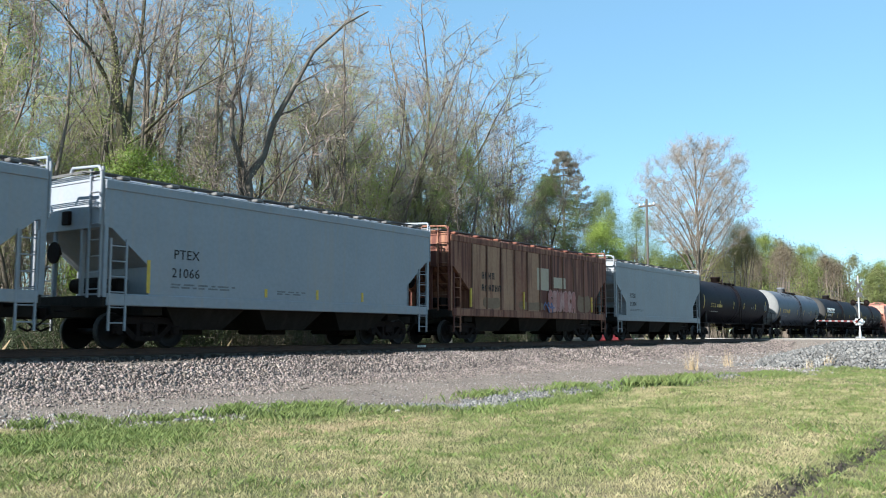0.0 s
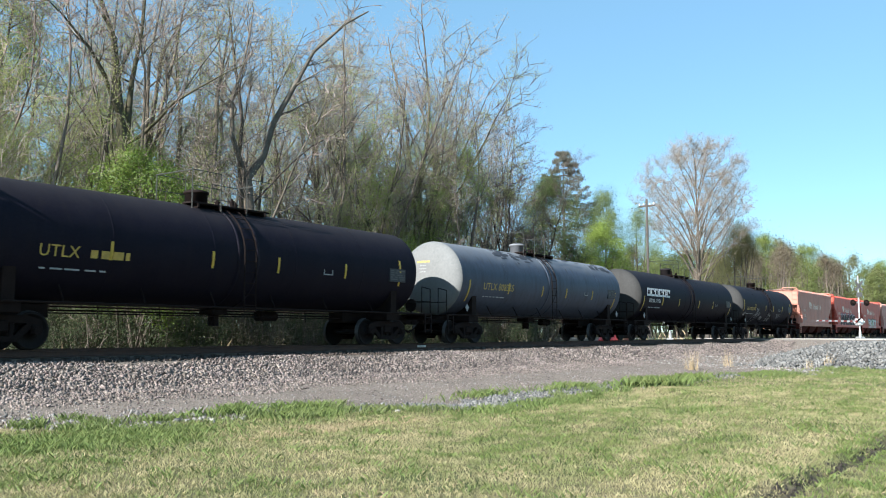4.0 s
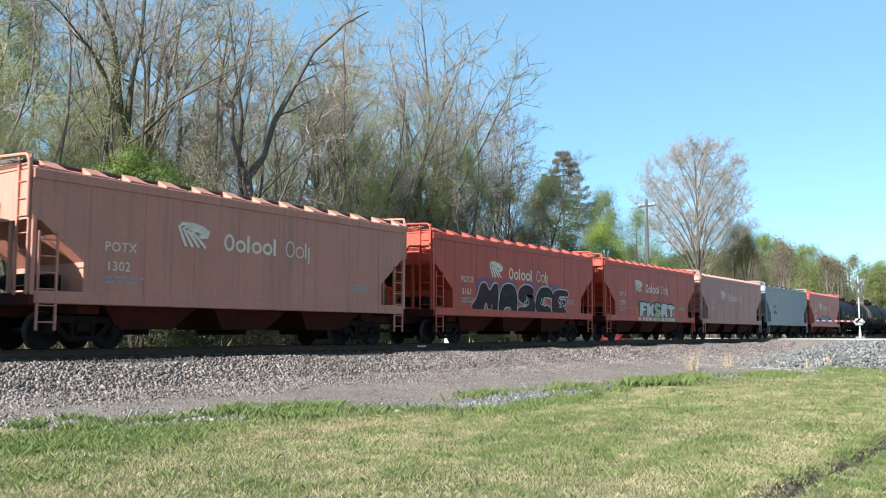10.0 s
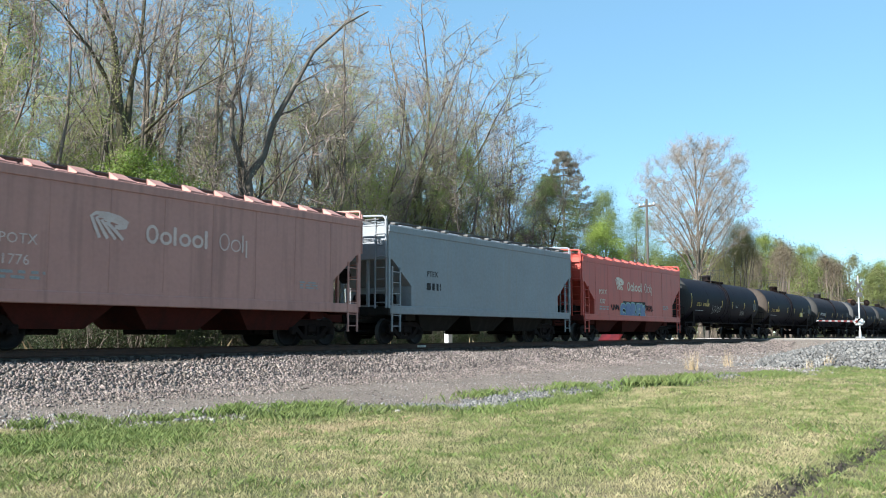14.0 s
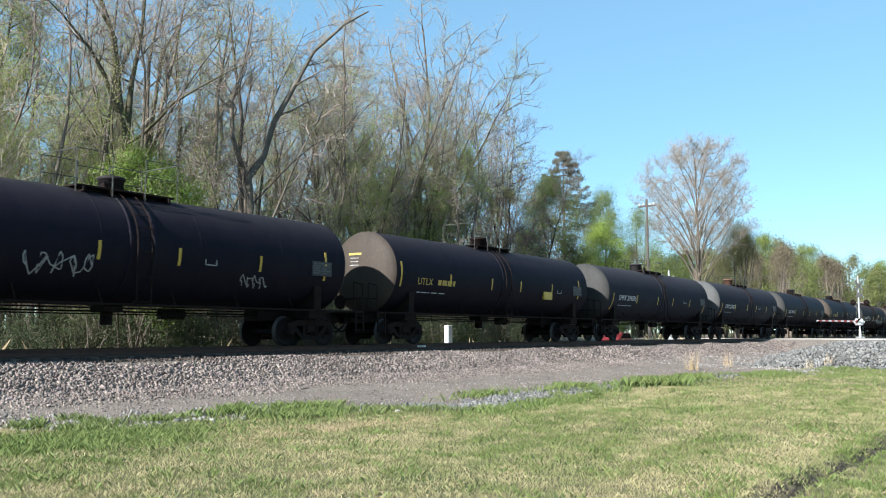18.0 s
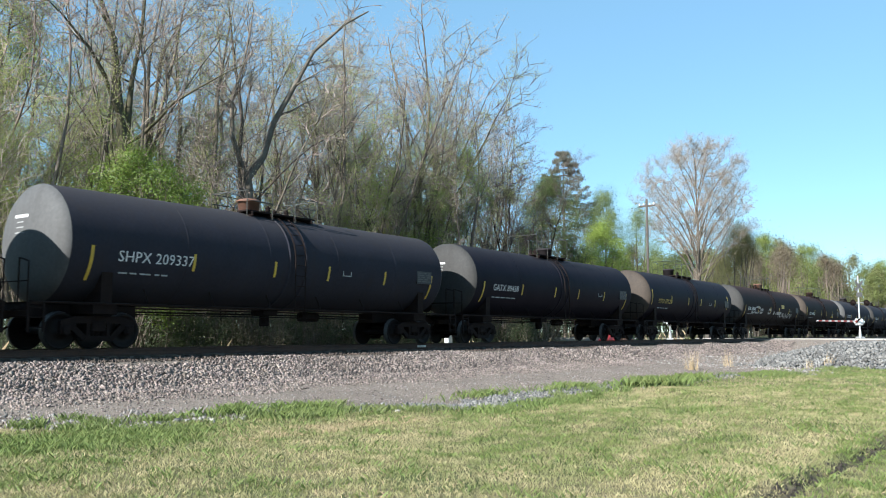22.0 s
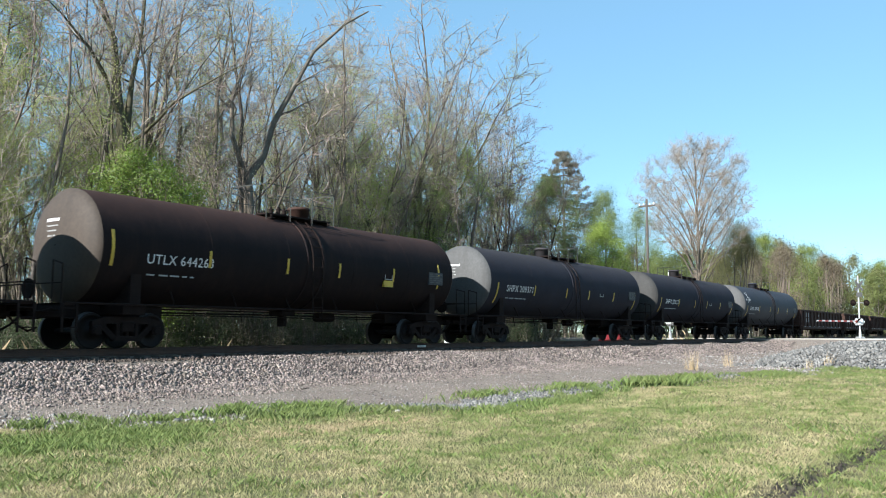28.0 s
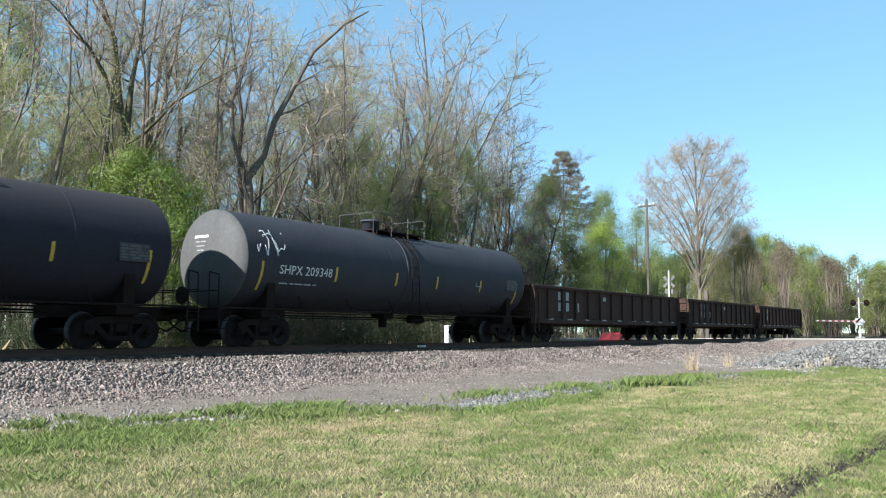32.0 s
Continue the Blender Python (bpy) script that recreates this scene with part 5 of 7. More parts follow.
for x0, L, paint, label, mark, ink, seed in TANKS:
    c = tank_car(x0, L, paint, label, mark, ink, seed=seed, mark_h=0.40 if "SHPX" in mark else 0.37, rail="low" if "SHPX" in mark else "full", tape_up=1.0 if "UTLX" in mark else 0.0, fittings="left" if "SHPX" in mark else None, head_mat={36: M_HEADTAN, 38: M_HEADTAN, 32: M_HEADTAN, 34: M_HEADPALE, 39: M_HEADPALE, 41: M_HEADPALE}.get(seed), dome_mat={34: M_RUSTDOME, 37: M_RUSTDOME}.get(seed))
    if seed == 31:
        number_bars(c, 2.5, 2.22, 1.2, 0.2, M_OCHRE, 8)
        scrawl(c, 4.6, 1.75, 1.8, 0.6, 5, M_DULLW, -1.47, 8)
        scrawl(c, 11.2, 1.7, 1.0, 0.4, 4, M_DULLW, -1.45, 9, 0.014)
    if seed == 32:
        number_bars(c, 2.5, 2.22, 1.2, 0.2, M_OCHRE, 7)
        bm = B()
        box(bm, 10.9, -1.49, 1.95, 11.7, -1.40, 2.3)
        part("placard", bm, M_YELLOW, c, "yellow square placard")
    if seed == 37:
        for u, w, h in ((2.2, 0.9, 0.5), (3.0, 1.5, 0.62), (4.6, 0.8, 0.45), (6.9, 0.9, 0.5), (8.6, 0.5, 0.3), (9.3, 1.8, 0.28)):
            bm = B()
            prism(bm, smooth_ring([(u, 1.95), (u + w, 1.98), (u + w * 1.06, 1.95 + h * 0.9), (u + w * 0.6, 1.95 + h), (u + w * 0.1, 1.95 + h * 0.85)], 2), -1.5, -1.506)
            for v in bm.verts:
                v.co.y += on_tank(v.co.z) + 1.5
            part("graffiti", bm, M_DULLW, c, "worn pale graffiti patch")
        for k, u in enumerate((10.6, 11.5, 12.3, 13.2, 14.1)):
            scrawl(c, u, 1.72, 0.7, 0.42, 2, M_DULLW, -1.45, 60 + k, 0.03)
        bm = B()
        box(bm, 11.0, -1.50, 2.5, 11.9, -1.40, 2.8)
        part("placard", bm, M_OCHRE, c, "faded yellow placard")
    if seed == 38:
        bm = B()
        box(bm, 11.0, -1.49, 2.02, 11.5, -1.40, 2.24)
        part("placard", bm, M_YELLOW, c, "yellow placard")
    if seed == 41:
        scrawl(c, 0.4, 2.7, 0.9, 0.9, 3, M_WHITE, -1.5, 3)

gondola_car(427.4, 18.6, "dark rusty open gondola car with faded lettering", 51)
gondola_car(447.5, 15.2, "dark rusty open gondola car with faded lettering", 52)
gondola_car(463.7, 14.0, "dark rusty open gondola car at the tail of the train", 53)


# ---- trees ----
def tube(V, F, pts, radii, k):
    """A tapering tube of k sides along points."""
    base = len(V)
    for i, p in enumerate(pts):
        d = (pts[min(i + 1, len(pts) - 1)] - pts[max(i - 1, 0)]).normalized()
        u = d.cross(Vector((0.31, 0.2, 0.93) if abs(d.z) < 0.9 else (1, 0, 0))).normalized()
        w = d.cross(u)
        for j in range(k):
            a = 2 * math.pi * j / k
            q = p + (u * math.cos(a) + w * math.sin(a)) * radii[i]
            V.append((q.x, q.y, q.z))
    for i in range(len(pts) - 1):
        for j in range(k):
            a, b = base + i * k + j, base + i * k + (j + 1) % k
            F.append((a, b, b + k, a + k))


def limb(rn, p, d, length, n, up=0.08, wob=0.16):
    pts = [p.copy()]
    d = d.normalized()
    for i in range(n):
        d = (d + Vector((rn.gauss(0, wob), rn.gauss(0, wob), rn.gauss(0, wob * 0.6) + up))).normalized()
        p = p + d * (length / n)
        pts.append(p.copy())
    return pts


def along(pts, t):
    f = t * (len(pts) - 1)
    i = min(int(f), len(pts) - 2)
    return pts[i].lerp(pts[i + 1], f - i), (pts[i + 1] - pts[i]).normalized()


def side(rn, d, angle):
    r = Vector((rn.gauss(0, 1), rn.gauss(0, 1), rn.gauss(0, 0.7)))
    r = (r - d * r.dot(d)).normalized()
    return (d * math.cos(angle) + r * math.sin(angle)).normalized()


def leaf_cloud(rng, centres, spread, count, size, facing=0.0):
    """Small leaf blades round the twig tips, as arrays. facing: how far the blades turn outwards from their clump and crown."""
    c = np.asarray(centres, np.float32)
    which = rng.integers(0, len(c), count)
    off = rng.normal(0, spread, (count, 3)).astype(np.float32)
    pick = c[which] + off
    out = rng.normal(0, 1, (count, 3))
    out /= np.linalg.norm(out, axis=1)[:, None]
    if facing:
        mid = c.mean(0)
        crown = pick - mid
        crown /= np.linalg.norm(crown, axis=1)[:, None] + 1e-6
        out = out * (1 - facing) + facing * (0.7 * off / (spread + 1e-6) + 0.5 * crown)
        out /= np.linalg.norm(out, axis=1)[:, None] + 1e-6
    a = rng.normal(0, 1, (count, 3))
    a -= out * (a * out).sum(1)[:, None]
    a /= np.linalg.norm(a, axis=1)[:, None]
    b = np.cross(out, a)
    s = size * rng.uniform(0.6, 1.4, (count, 1))
    v = np.stack([pick - a * s + b * s * 0.5, pick - b * s * 0.55, pick + a * s], 1).reshape(-1, 3)
    return v, np.arange(count * 3).reshape(-1, 3)


def mesh_of(name, V, F, m, smooth=True):
    me = bpy.data.meshes.new(name)
    V, F = np.asarray(V, np.float32), np.asarray(F, np.int32)
    me.vertices.add(len(V))
    me.vertices.foreach_set("co", V.ravel())
    k = F.shape[1]
    me.loops.add(len(F) * k)
    me.loops.foreach_set("vertex_index", F.ravel())
    me.polygons.add(len(F))
    me.polygons.foreach_set("loop_start", np.arange(0, len(F) * k, k, dtype=np.int32))
    me.polygons.foreach_set("use_smooth", np.full(len(F), smooth))
    me.update(calc_edges=True)
    me.materials.append(m)
    return me


def grow(seed, height, r0, fork=0.35, n_limb=9, n_twig=6, leaf=1500, size=0.034, leaf_mat=None, stems=None, lean=0.0, spread=0.6,
         twig_len=1.6, bark=None, tip_spread=0.16, third=2, low=0.3, limb_len=1.0, rise=0.07, twig_mat=None):
    """Meshes of one bare spring tree: crooked stems with limbs, thin twigs, young leaves. stems: own polylines with radii."""
    rn = random.Random(seed)
    V, F, TV, TF, tips = [], [], [], [], []
    if stems is None:
        d = Vector((rn.gauss(0, 0.06) + lean, rn.gauss(0, 0.06), 1))
        pts = limb(rn, Vector((0, 0, -0.3)), d, height, 12, 0.06, 0.085)
        stems = [(pts, r0)]
        if rn.random() < fork:
            p, dd = along(pts, rn.uniform(0.2, 0.5))
            stems.append((limb(rn, p, side(rn, dd, 0.45), height * 0.6, 8, 0.10, 0.1), r0 * 0.65))
    for pts, r, *end in stems:
        pts = [Vector(p) for p in pts]
        end = end[0] if end else 0.1
        m = len(pts)
        tube(V, F, pts, [max(0.014, r * (1 - (1 - end) * (i / (m - 1)) ** 0.85)) * (1.25 if i == 0 and p.z < 0.5 else 1) for i, p in enumerate(pts)], 7)
        total = sum((b - a).length for a, b in zip(pts, pts[1:]))
        for i in range(n_limb):
            t = low + (0.98 - low) * (i + rn.random()) / n_limb
            p, dd = along(pts, t)
            ln = limb_len * total * (0.34 - 0.2 * t) * rn.uniform(0.55, 1.45)
            lp = limb(rn, p, side(rn, dd, rn.uniform(0.45, 0.5 + spread)), ln, 6, rise, 0.19)
            lr = max(0.017, r * (1 - 0.85 * t) * 0.42)
            tube(V, F, lp, [lr * (1 - 0.8 * k / 6) for k in range(7)], 5)
            for j in range(n_twig):
                q, qd = along(lp, 0.12 + 0.88 * (j + rn.random()) / n_twig)
                tl = twig_len * rn.uniform(0.45, 1.35)
                tp = limb(rn, q, side(rn, qd, rn.uniform(0.45, 1.15)), tl, 3, 0.05, 0.24)
                tube(TV, TF, tp, [0.024, 0.018, 0.013, 0.008], 3)
                tips += [tp[1], tp[2], tp[3]]
                for k in range(third):
                    q2, qd2 = along(tp, rn.uniform(0.15, 1))
                    sp = limb(rn, q2, side(rn, qd2, rn.uniform(0.4, 1.2)), tl * rn.uniform(0.25, 0.6), 2, 0.04, 0.25)
                    tube(TV, TF, sp, [0.014, 0.011, 0.007], 3)
                    tips += [sp[1], sp[2]]
    out = [("trunk", mesh_of("trunk", V, F, bark or M_BARK)), ("twigwork", mesh_of("twigwork", TV, TF, twig_mat or M_TWIG))]
    if leaf:
        lv, lf = leaf_cloud(np.random.default_rng(seed), [tuple(t) for t in tips], tip_spread, leaf, size, 0.3)
        out.append(("leaves", mesh_of("leaves", lv, lf, leaf_mat or M_LEAF, False)))
    return out


def plant(meshes, m, label, group="", name="tree", category="tree"):
    t = empty(name, m, label, category, group)
    for nm, me in meshes:
        tagged(share(nm, me, t), kind="stuff" if nm in ("twigwork", "leaves", "needles") else "")
    return t


def at(x, y, z=None, s=1.0, rz=0.0, sz=None):
    zz = float(ground_z(np.array(x), np.array(y))) if z is None else z
    return Matrix.Translation((x, y, zz)) @ Matrix.Rotation(radians(rz), 4, "Z") @ Matrix.Diagonal((s, s, sz or s, 1))


def bush(seed, w, h, clumps, leaves, size, m, stems=7, puff=0.5, z0=0.25, taper=0.0, bark=None):
    """A leafy bush or low crown: stems reaching into uneven clumps of leaves."""
    rn = random.Random(seed)
    V, F, cs = [], [], []
    for i in range(clumps):
        z = z0 + (1 - z0) * rn.random() ** 0.8
        rad = w * math.sqrt(max(0.05, 1 - abs(2 * (z - z0) / (1 - z0) - 0.8) ** 2.2 * 0.8)) * (1 - taper * z)
        a, r = rn.uniform(0, 2 * math.pi), rad * rn.uniform(0.45, 1.0)
        cs.append(Vector((r * math.cos(a), r * math.sin(a), z * h)))
    for i in range(stems):
        c = cs[i % len(cs)]
        p = Vector((rn.gauss(0, w * 0.12), rn.gauss(0, w * 0.12), -0.2))
        tube(V, F, [p, p.lerp(c, 0.35) + Vector((0, 0, h * 0.12)), p.lerp(c, 0.75), c], [0.008 * h, 0.006 * h, 0.004 * h, 0.002 * h], 5)
    for c in cs:
        q = rn.choice(cs)
        tube(V, F, [c.lerp(q, 0.4) + Vector((0, 0, -0.1 * h)), c.lerp(q, 0.1), c], [0.02, 0.014, 0.006], 3)
    lv, lf = leaf_cloud(np.random.default_rng(seed), [tuple(c) for c in cs], puff, leaves, size, 0.7)
    return [("branchwork", mesh_of("branchwork", V, F, bark or M_BARK)), ("leaves", mesh_of("leaves", lv, lf, m, False))]


def spruce(seed, h, w):
    """A spruce: tiers of boughs that dip and lift at their ends, needles along them in hanging sprays."""
    rn = random.Random(seed)
    V, F, cs = [], [], []
    tube(V, F, [Vector((0, 0, -0.3)), Vector((0.05, 0, h * 0.5)), Vector((0, 0, h))], [0.28, 0.16, 0.02], 7)
    z = h * 0.12
    while z < h * 0.985:
        rad = w * (1 - z / h) ** 0.7 * rn.uniform(0.8, 1.1) + 0.2
        for k in range(9):
            a = rn.uniform(0, 2 * math.pi)
            r_ = rad * rn.uniform(0.65, 1.1)
            u = Vector((math.cos(a), math.sin(a), 0))
            bough = [Vector((0, 0, z)), u * r_ * 0.5 + Vector((0, 0, z - r_ * 0.12)), u * r_ * 0.85 + Vector((0, 0, z - r_ * 0.16)), u * r_ + Vector((0, 0, z - r_ * 0.05))]
            tube(V, F, bough, [0.05, 0.035, 0.02, 0.01], 3)
            for t in (0.25, 0.4, 0.55, 0.7, 0.8, 0.9, 1.0):
                p, _ = along(bough, t)
                sw = r_ * 0.22 * (1.1 - t)
                for q in (-1, 0, 1):
                    cs.append(tuple(p + Vector((-u.y, u.x, 0)) * q * sw + Vector((0, 0, -0.12 * abs(q) - 0.08))))
        z += h * 0.043 * (1.15 - 0.5 * z / h)
    lv, lf = leaf_cloud(np.random.default_rng(seed), cs, 0.13, 48000, 0.085)
    return [("trunk", mesh_of("trunk", V, F, M_BARK)), ("needles", mesh_of("needles", lv, lf, M_NEEDLE, False))]


WOODS = "trees of the wood behind the line"
rt = random.Random(11)
KINDS = [grow(100, 19, 0.19, leaf=6500, leaf_mat=M_BUD), grow(101, 21, 0.22, leaf=6000, leaf_mat=M_BUD, n_limb=11),
         grow(102, 17, 0.15, leaf=8000, leaf_mat=M_LEAF), grow(103, 20, 0.19, leaf=2600, leaf_mat=M_BUD, n_limb=10),
         grow(104, 15, 0.13, leaf=12000, leaf_mat=M_LEAF, n_limb=10), grow(105, 22, 0.24, leaf=3600, leaf_mat=M_BUD, fork=1),
         grow(106, 12, 0.10, leaf=8000, leaf_mat=M_LEAF, n_limb=11, twig_len=1.3), grow(107, 19, 0.16, leaf=3200, leaf_mat=M_DARKBUD, n_limb=13, n_twig=8, twig_len=1.5, twig_mat=M_DARKTWIG, spread=0.8)]
KIND_LABEL = ["tall bare spring tree with brown buds", "tall bare tree with pale catkins", "slender tree with thin young green leaves",
              "tall grey bare-branched tree", "young tree hazed with yellow-green leaves", "forked tall bare tree", "small understorey tree in fresh leaf", "slim dark bare tree against the sky"]


def wood_top(x):
    """Scale of the wood's height along the line."""
    return float(np.interp(x, [0, 30, 48, 58, 66, 80], [1.0, 1.05, 1.02, 0.9, 0.6, 0.5]))


for i in range(70):
    y = 31 + 27 * (rt.random() ** 1.2)
    lo, hi = y * 0.42, y * 1.62
    x = lo + (hi - lo) * ((i * 0.618) % 1.0)
    k = rt.choice((0, 0, 1, 2, 2, 3, 4, 4, 5, 6) if x < y * 1.3 else (3, 2, 4, 6, 5))
    s = wood_top(x * 33 / y) * rt.uniform(0.78, 1.08)
    plant(KINDS[k], at(x, y, None, s, rt.uniform(0, 360)), KIND_LABEL[k], WOODS)

for x, y, s in ((19.3, 36, 1.3), (22.5, 37, 1.25), (39, 38, 1.15), (47, 36, 1.1)):
    plant(KINDS[4], at(x, y, None, s, x * 40), "young tree hazed with light green leaves", WOODS)

# thinner trees closing the wood towards the crossing, and its run out of view up the line
for i in range(11):
    t = (i * 0.618) % 1.0
    y = 33 + 9 * rt.random()
    x = y * (1.38 + 0.46 * t)
    k = rt.choice((7, 7, 7, 3, 7))
    plant(KINDS[k], at(x, y, None, float(np.interp(t, [0, 0.6, 1], [1.02, 0.95, 0.62])) * y / 34 * rt.uniform(0.85, 1.05), rt.uniform(0, 360)), KIND_LABEL[k], WOODS)
for i in range(10):
    y = 34 + 22 * rt.random()
    x = -58 + 45 * ((i * 0.618) % 1.0)
    k = rt.choice((0, 2, 4, 5, 1))
    plant(KINDS[k], at(x, y, None, rt.uniform(0.85, 1.1), rt.uniform(0, 360)), KIND_LABEL[k], WOODS)

# leafier small trees filling the wood's edge
M_GREENLEAF = mat("mid_green_leaf", (0.25, 0.30, 0.075), (0.185, 0.235, 0.055), 0.6, 0, 0.35, 5, 0, 0.8, island=0.25, translucent=0.5)
LEAFY = grow(120, 13, 0.11, leaf=11000, leaf_mat=M_GREENLEAF, n_limb=12, twig_len=1.4, size=0.036)
for i in range(13):
    y = 33 + 12 * rt.random()
    x = y * (0.47 + 0.42 * ((i * 0.618) % 1.0))
    plant(LEAFY, at(x, y, None, rt.uniform(0.7, 1.05), rt.uniform(0, 360)), "small tree hazed with fresh green leaves", WOODS)
for i in range(7):
    y = 30 + 5 * rt.random()
    x = y * (0.42 + 0.2 * ((i * 0.618) % 1.0))
    plant(LEAFY, at(x, y, None, rt.uniform(0.55, 0.8), rt.uniform(0, 360)), "small tree hazed with fresh green leaves", WOODS)
for i in range(8):
    y = 33 + 6 * rt.random()
    x = y * (1.12 + 0.3 * ((i * 0.618) % 1.0))
    plant(LEAFY, at(x, y, None, rt.uniform(0.65, 0.95), rt.uniform(0, 360)), "small tree hazed with fresh green leaves", WOODS)

# the marked trees at the wood's edge: a twin stem with a long limb, an upright pair, a wide fork
V3 = lambda *p: [Vector(q) for q in p]
plant(grow(201, 15, 0.3, stems=[(V3((0, 0, -0.5), (0, 0, 6), (-0.1, 0, 9), (-0.3, 0.2, 11.3), (-0.5, 0.3, 13.5), (-1.6, 0.4, 16)), 0.33, 0.25),
                                (V3((0, 0, 9.2), (0.2, 0, 11.8), (0.5, -0.2, 14.1), (0.6, -0.3, 17)), 0.17),
                                (V3((-0.2, 0, 10), (-1.3, -0.3, 11.7), (-2.1, -0.5, 12.5), (-3.4, -0.7, 13.4), (-4.3, -0.8, 13.9)), 0.13)],
           leaf=2400, leaf_mat=M_BUD, bark=M_IVYBARK, n_limb=7, n_twig=6), at(21.8, 31, -1.0), "old twin-stemmed tree with mossy dark bark and a long low limb")
plant(grow(202, 16, 0.2, stems=[(V3((0, 0, -0.5), (0, 0, 5), (0, 0, 9.6), (0.1, 0, 13.7), (0.9, 0.1, 17.5)), 0.24),
                                (V3((0.1, 0, 8.5), (0.5, 0.1, 11.5), (0.9, 0.2, 14.2), (2.2, 0.3, 16.4), (3.0, 0.3, 17.5)), 0.14)],
           leaf=2400, leaf_mat=M_BUD, n_limb=7), at(24.2, 33, -1.0), "pale straight forked tree with bare branches")
plant(grow(203, 17, 0.2, stems=[(V3((0, 0, -0.5), (-0.1, 0, 7.5), (0, 0, 13), (0.4, 0, 15.2), (1.1, 0, 19)), 0.21)], leaf=2400, leaf_mat=M_BUD, n_limb=10), at(29.1, 34, -0.8), "straight bare tree with fine twigs")
plant(grow(204, 18, 0.3, stems=[(V3((0, 0, -0.5), (0, 0, 4), (-0.1, 0, 7.2), (-0.3, 0, 8.6)), 0.30, 0.75),
                                (V3((-0.3, 0, 8.4), (-1.2, 0, 10.2), (-1.2, 0.1, 11.9), (-0.4, 0.2, 13.9), (0.2, 0.3, 16.6)), 0.15, 0.2),
                                (V3((-0.3, 0, 8.4), (0.7, 0, 9.6), (1.3, 0, 11.3), (2.7, -0.1, 13.6), (3.9, -0.1, 15.5), (6.2, -0.2, 17.6), (8.0, -0.2, 18.8)), 0.20, 0.2)],
           leaf=2400, leaf_mat=M_BUD, n_limb=7, n_twig=6), at(27.8, 30, -1.0), "grey tree forked wide into two leaning stems")
for x, y, lean, h, sd in ((40.5, 33, 0.10, 20, 211), (37, 33, 0.12, 19, 212), (45, 33.5, 0.16, 21, 213), (49, 35, 0.13, 20, 214), (33.5, 32, 0.05, 18, 215)):
    plant(grow(sd, h, 0.17, lean=lean, leaf=8000, leaf_mat=M_BUD if sd % 2 else M_LEAF, fork=0.6, n_limb=11, twig_len=1.4, twig_mat=M_DARKTWIG if x > 39 else M_TWIG), at(x, y), "leaning slender tree with thin young foliage", WOODS)

# the wood's depth
for i in range(22):
    y = 42 + 24 * rt.random()
    x = y * (0.36 + 1.02 * ((i * 0.618 + 0.4) % 1.0))
    k = rt.choice((0, 1, 3, 5, 0, 7))
    plant(KINDS[k], at(x, y, None, wood_top(x * 33 / y) * rt.uniform(0.85, 1.15), rt.uniform(0, 360)), KIND_LABEL[k], WOODS)
# slim crooked saplings that fill the wood's edge
SLIM = [grow(220 + k, 11 + 1.5 * k, 0.085 + 0.015 * k, fork=0.0, bark=M_BARK, leaf=(900, 3500, 1500)[k], leaf_mat=(M_BUD, M_LEAF, M_DARKBUD)[k], n_limb=8, n_twig=5, twig_len=1.0, low=0.4, limb_len=0.75) for k in range(3)]
SLIM_LABEL = ["slim bare sapling at the wood's edge", "slim sapling with sparse young leaves", "slim dark crooked sapling"]
for i in range(46):
    y = 28.5 + 15 * rt.random()
    x = y * (0.42 + 1.25 * ((i * 0.618 + 0.2) % 1.0))
    k = rt.choice((0, 0, 1, 2))
    plant(SLIM[k], at(x, y, None, rt.uniform(0.75, 1.15), rt.uniform(0, 360)), SLIM_LABEL[k], "saplings of the wood", "sapling", "sapling")

# straight boles of the wood's edge, bare for most of their height
BOLES = [grow(240 + k, 19 + k, (0.13, 0.17, 0.15)[k], fork=0.25, leaf=(1500, 2500, 5000)[k], leaf_mat=(M_DARKBUD, M_BUD, M_LEAF)[k], n_limb=9, n_twig=4, twig_len=1.3, low=0.5,
              bark=(M_BARK, M_PALEBARK, M_PALEBARK)[k]) for k in range(3)]
BOLE_LABEL = ["tall grey-boled tree, bare but for its top", "tall pale-boled tree with brown buds", "tall pale-boled tree with young leaves at its top"]
for i in range(15):
    y = 30 + 9 * rt.random()
    x = y * (0.43 + 1.08 * ((i * 0.618 + 0.05) % 1.0))
    k = rt.choice((0, 0, 1, 2))
    plant(BOLES[k], at(x, y, None, wood_top(x * 33 / y) * rt.uniform(0.8, 1.02), rt.uniform(0, 360)), BOLE_LABEL[k], WOODS)
# dark twiggy trees where the wood runs out, and leafy ones before them
DENSE = grow(250, 19, 0.15, leaf=6000, leaf_mat=M_DARKBUD, n_limb=17, n_twig=9, twig_len=1.5, twig_mat=M_DARKTWIG, bark=M_DARKBARK, spread=0.8, low=0.2, fork=0.0, size=0.045)
for x, y, sc in ((54, 35, 0.95), (58.5, 35, 0.95), (61.5, 35.5, 0.88), (64.5, 36, 0.8), (68, 37, 0.68)):
    plant(DENSE, at(x, y, None, sc, x * 47), "slim dark bare tree against the sky", WOODS)
CLOUD = grow(251, 14, 0.12, leaf=18000, leaf_mat=M_GREENLEAF, n_limb=12, n_twig=6, twig_len=1.2, size=0.04, tip_spread=0.2, bark=M_DARKBARK)
for x, y, sc in ((44, 33, 0.95), (47.5, 34.5, 1.05), (50.5, 36, 0.9), (17.8, 39, 1.25), (20.5, 41, 1.3), (36.5, 33, 0.7)):
    plant(CLOUD, at(x, y, None, sc, x * 53), "small tree hazed with fresh green leaves", WOODS)

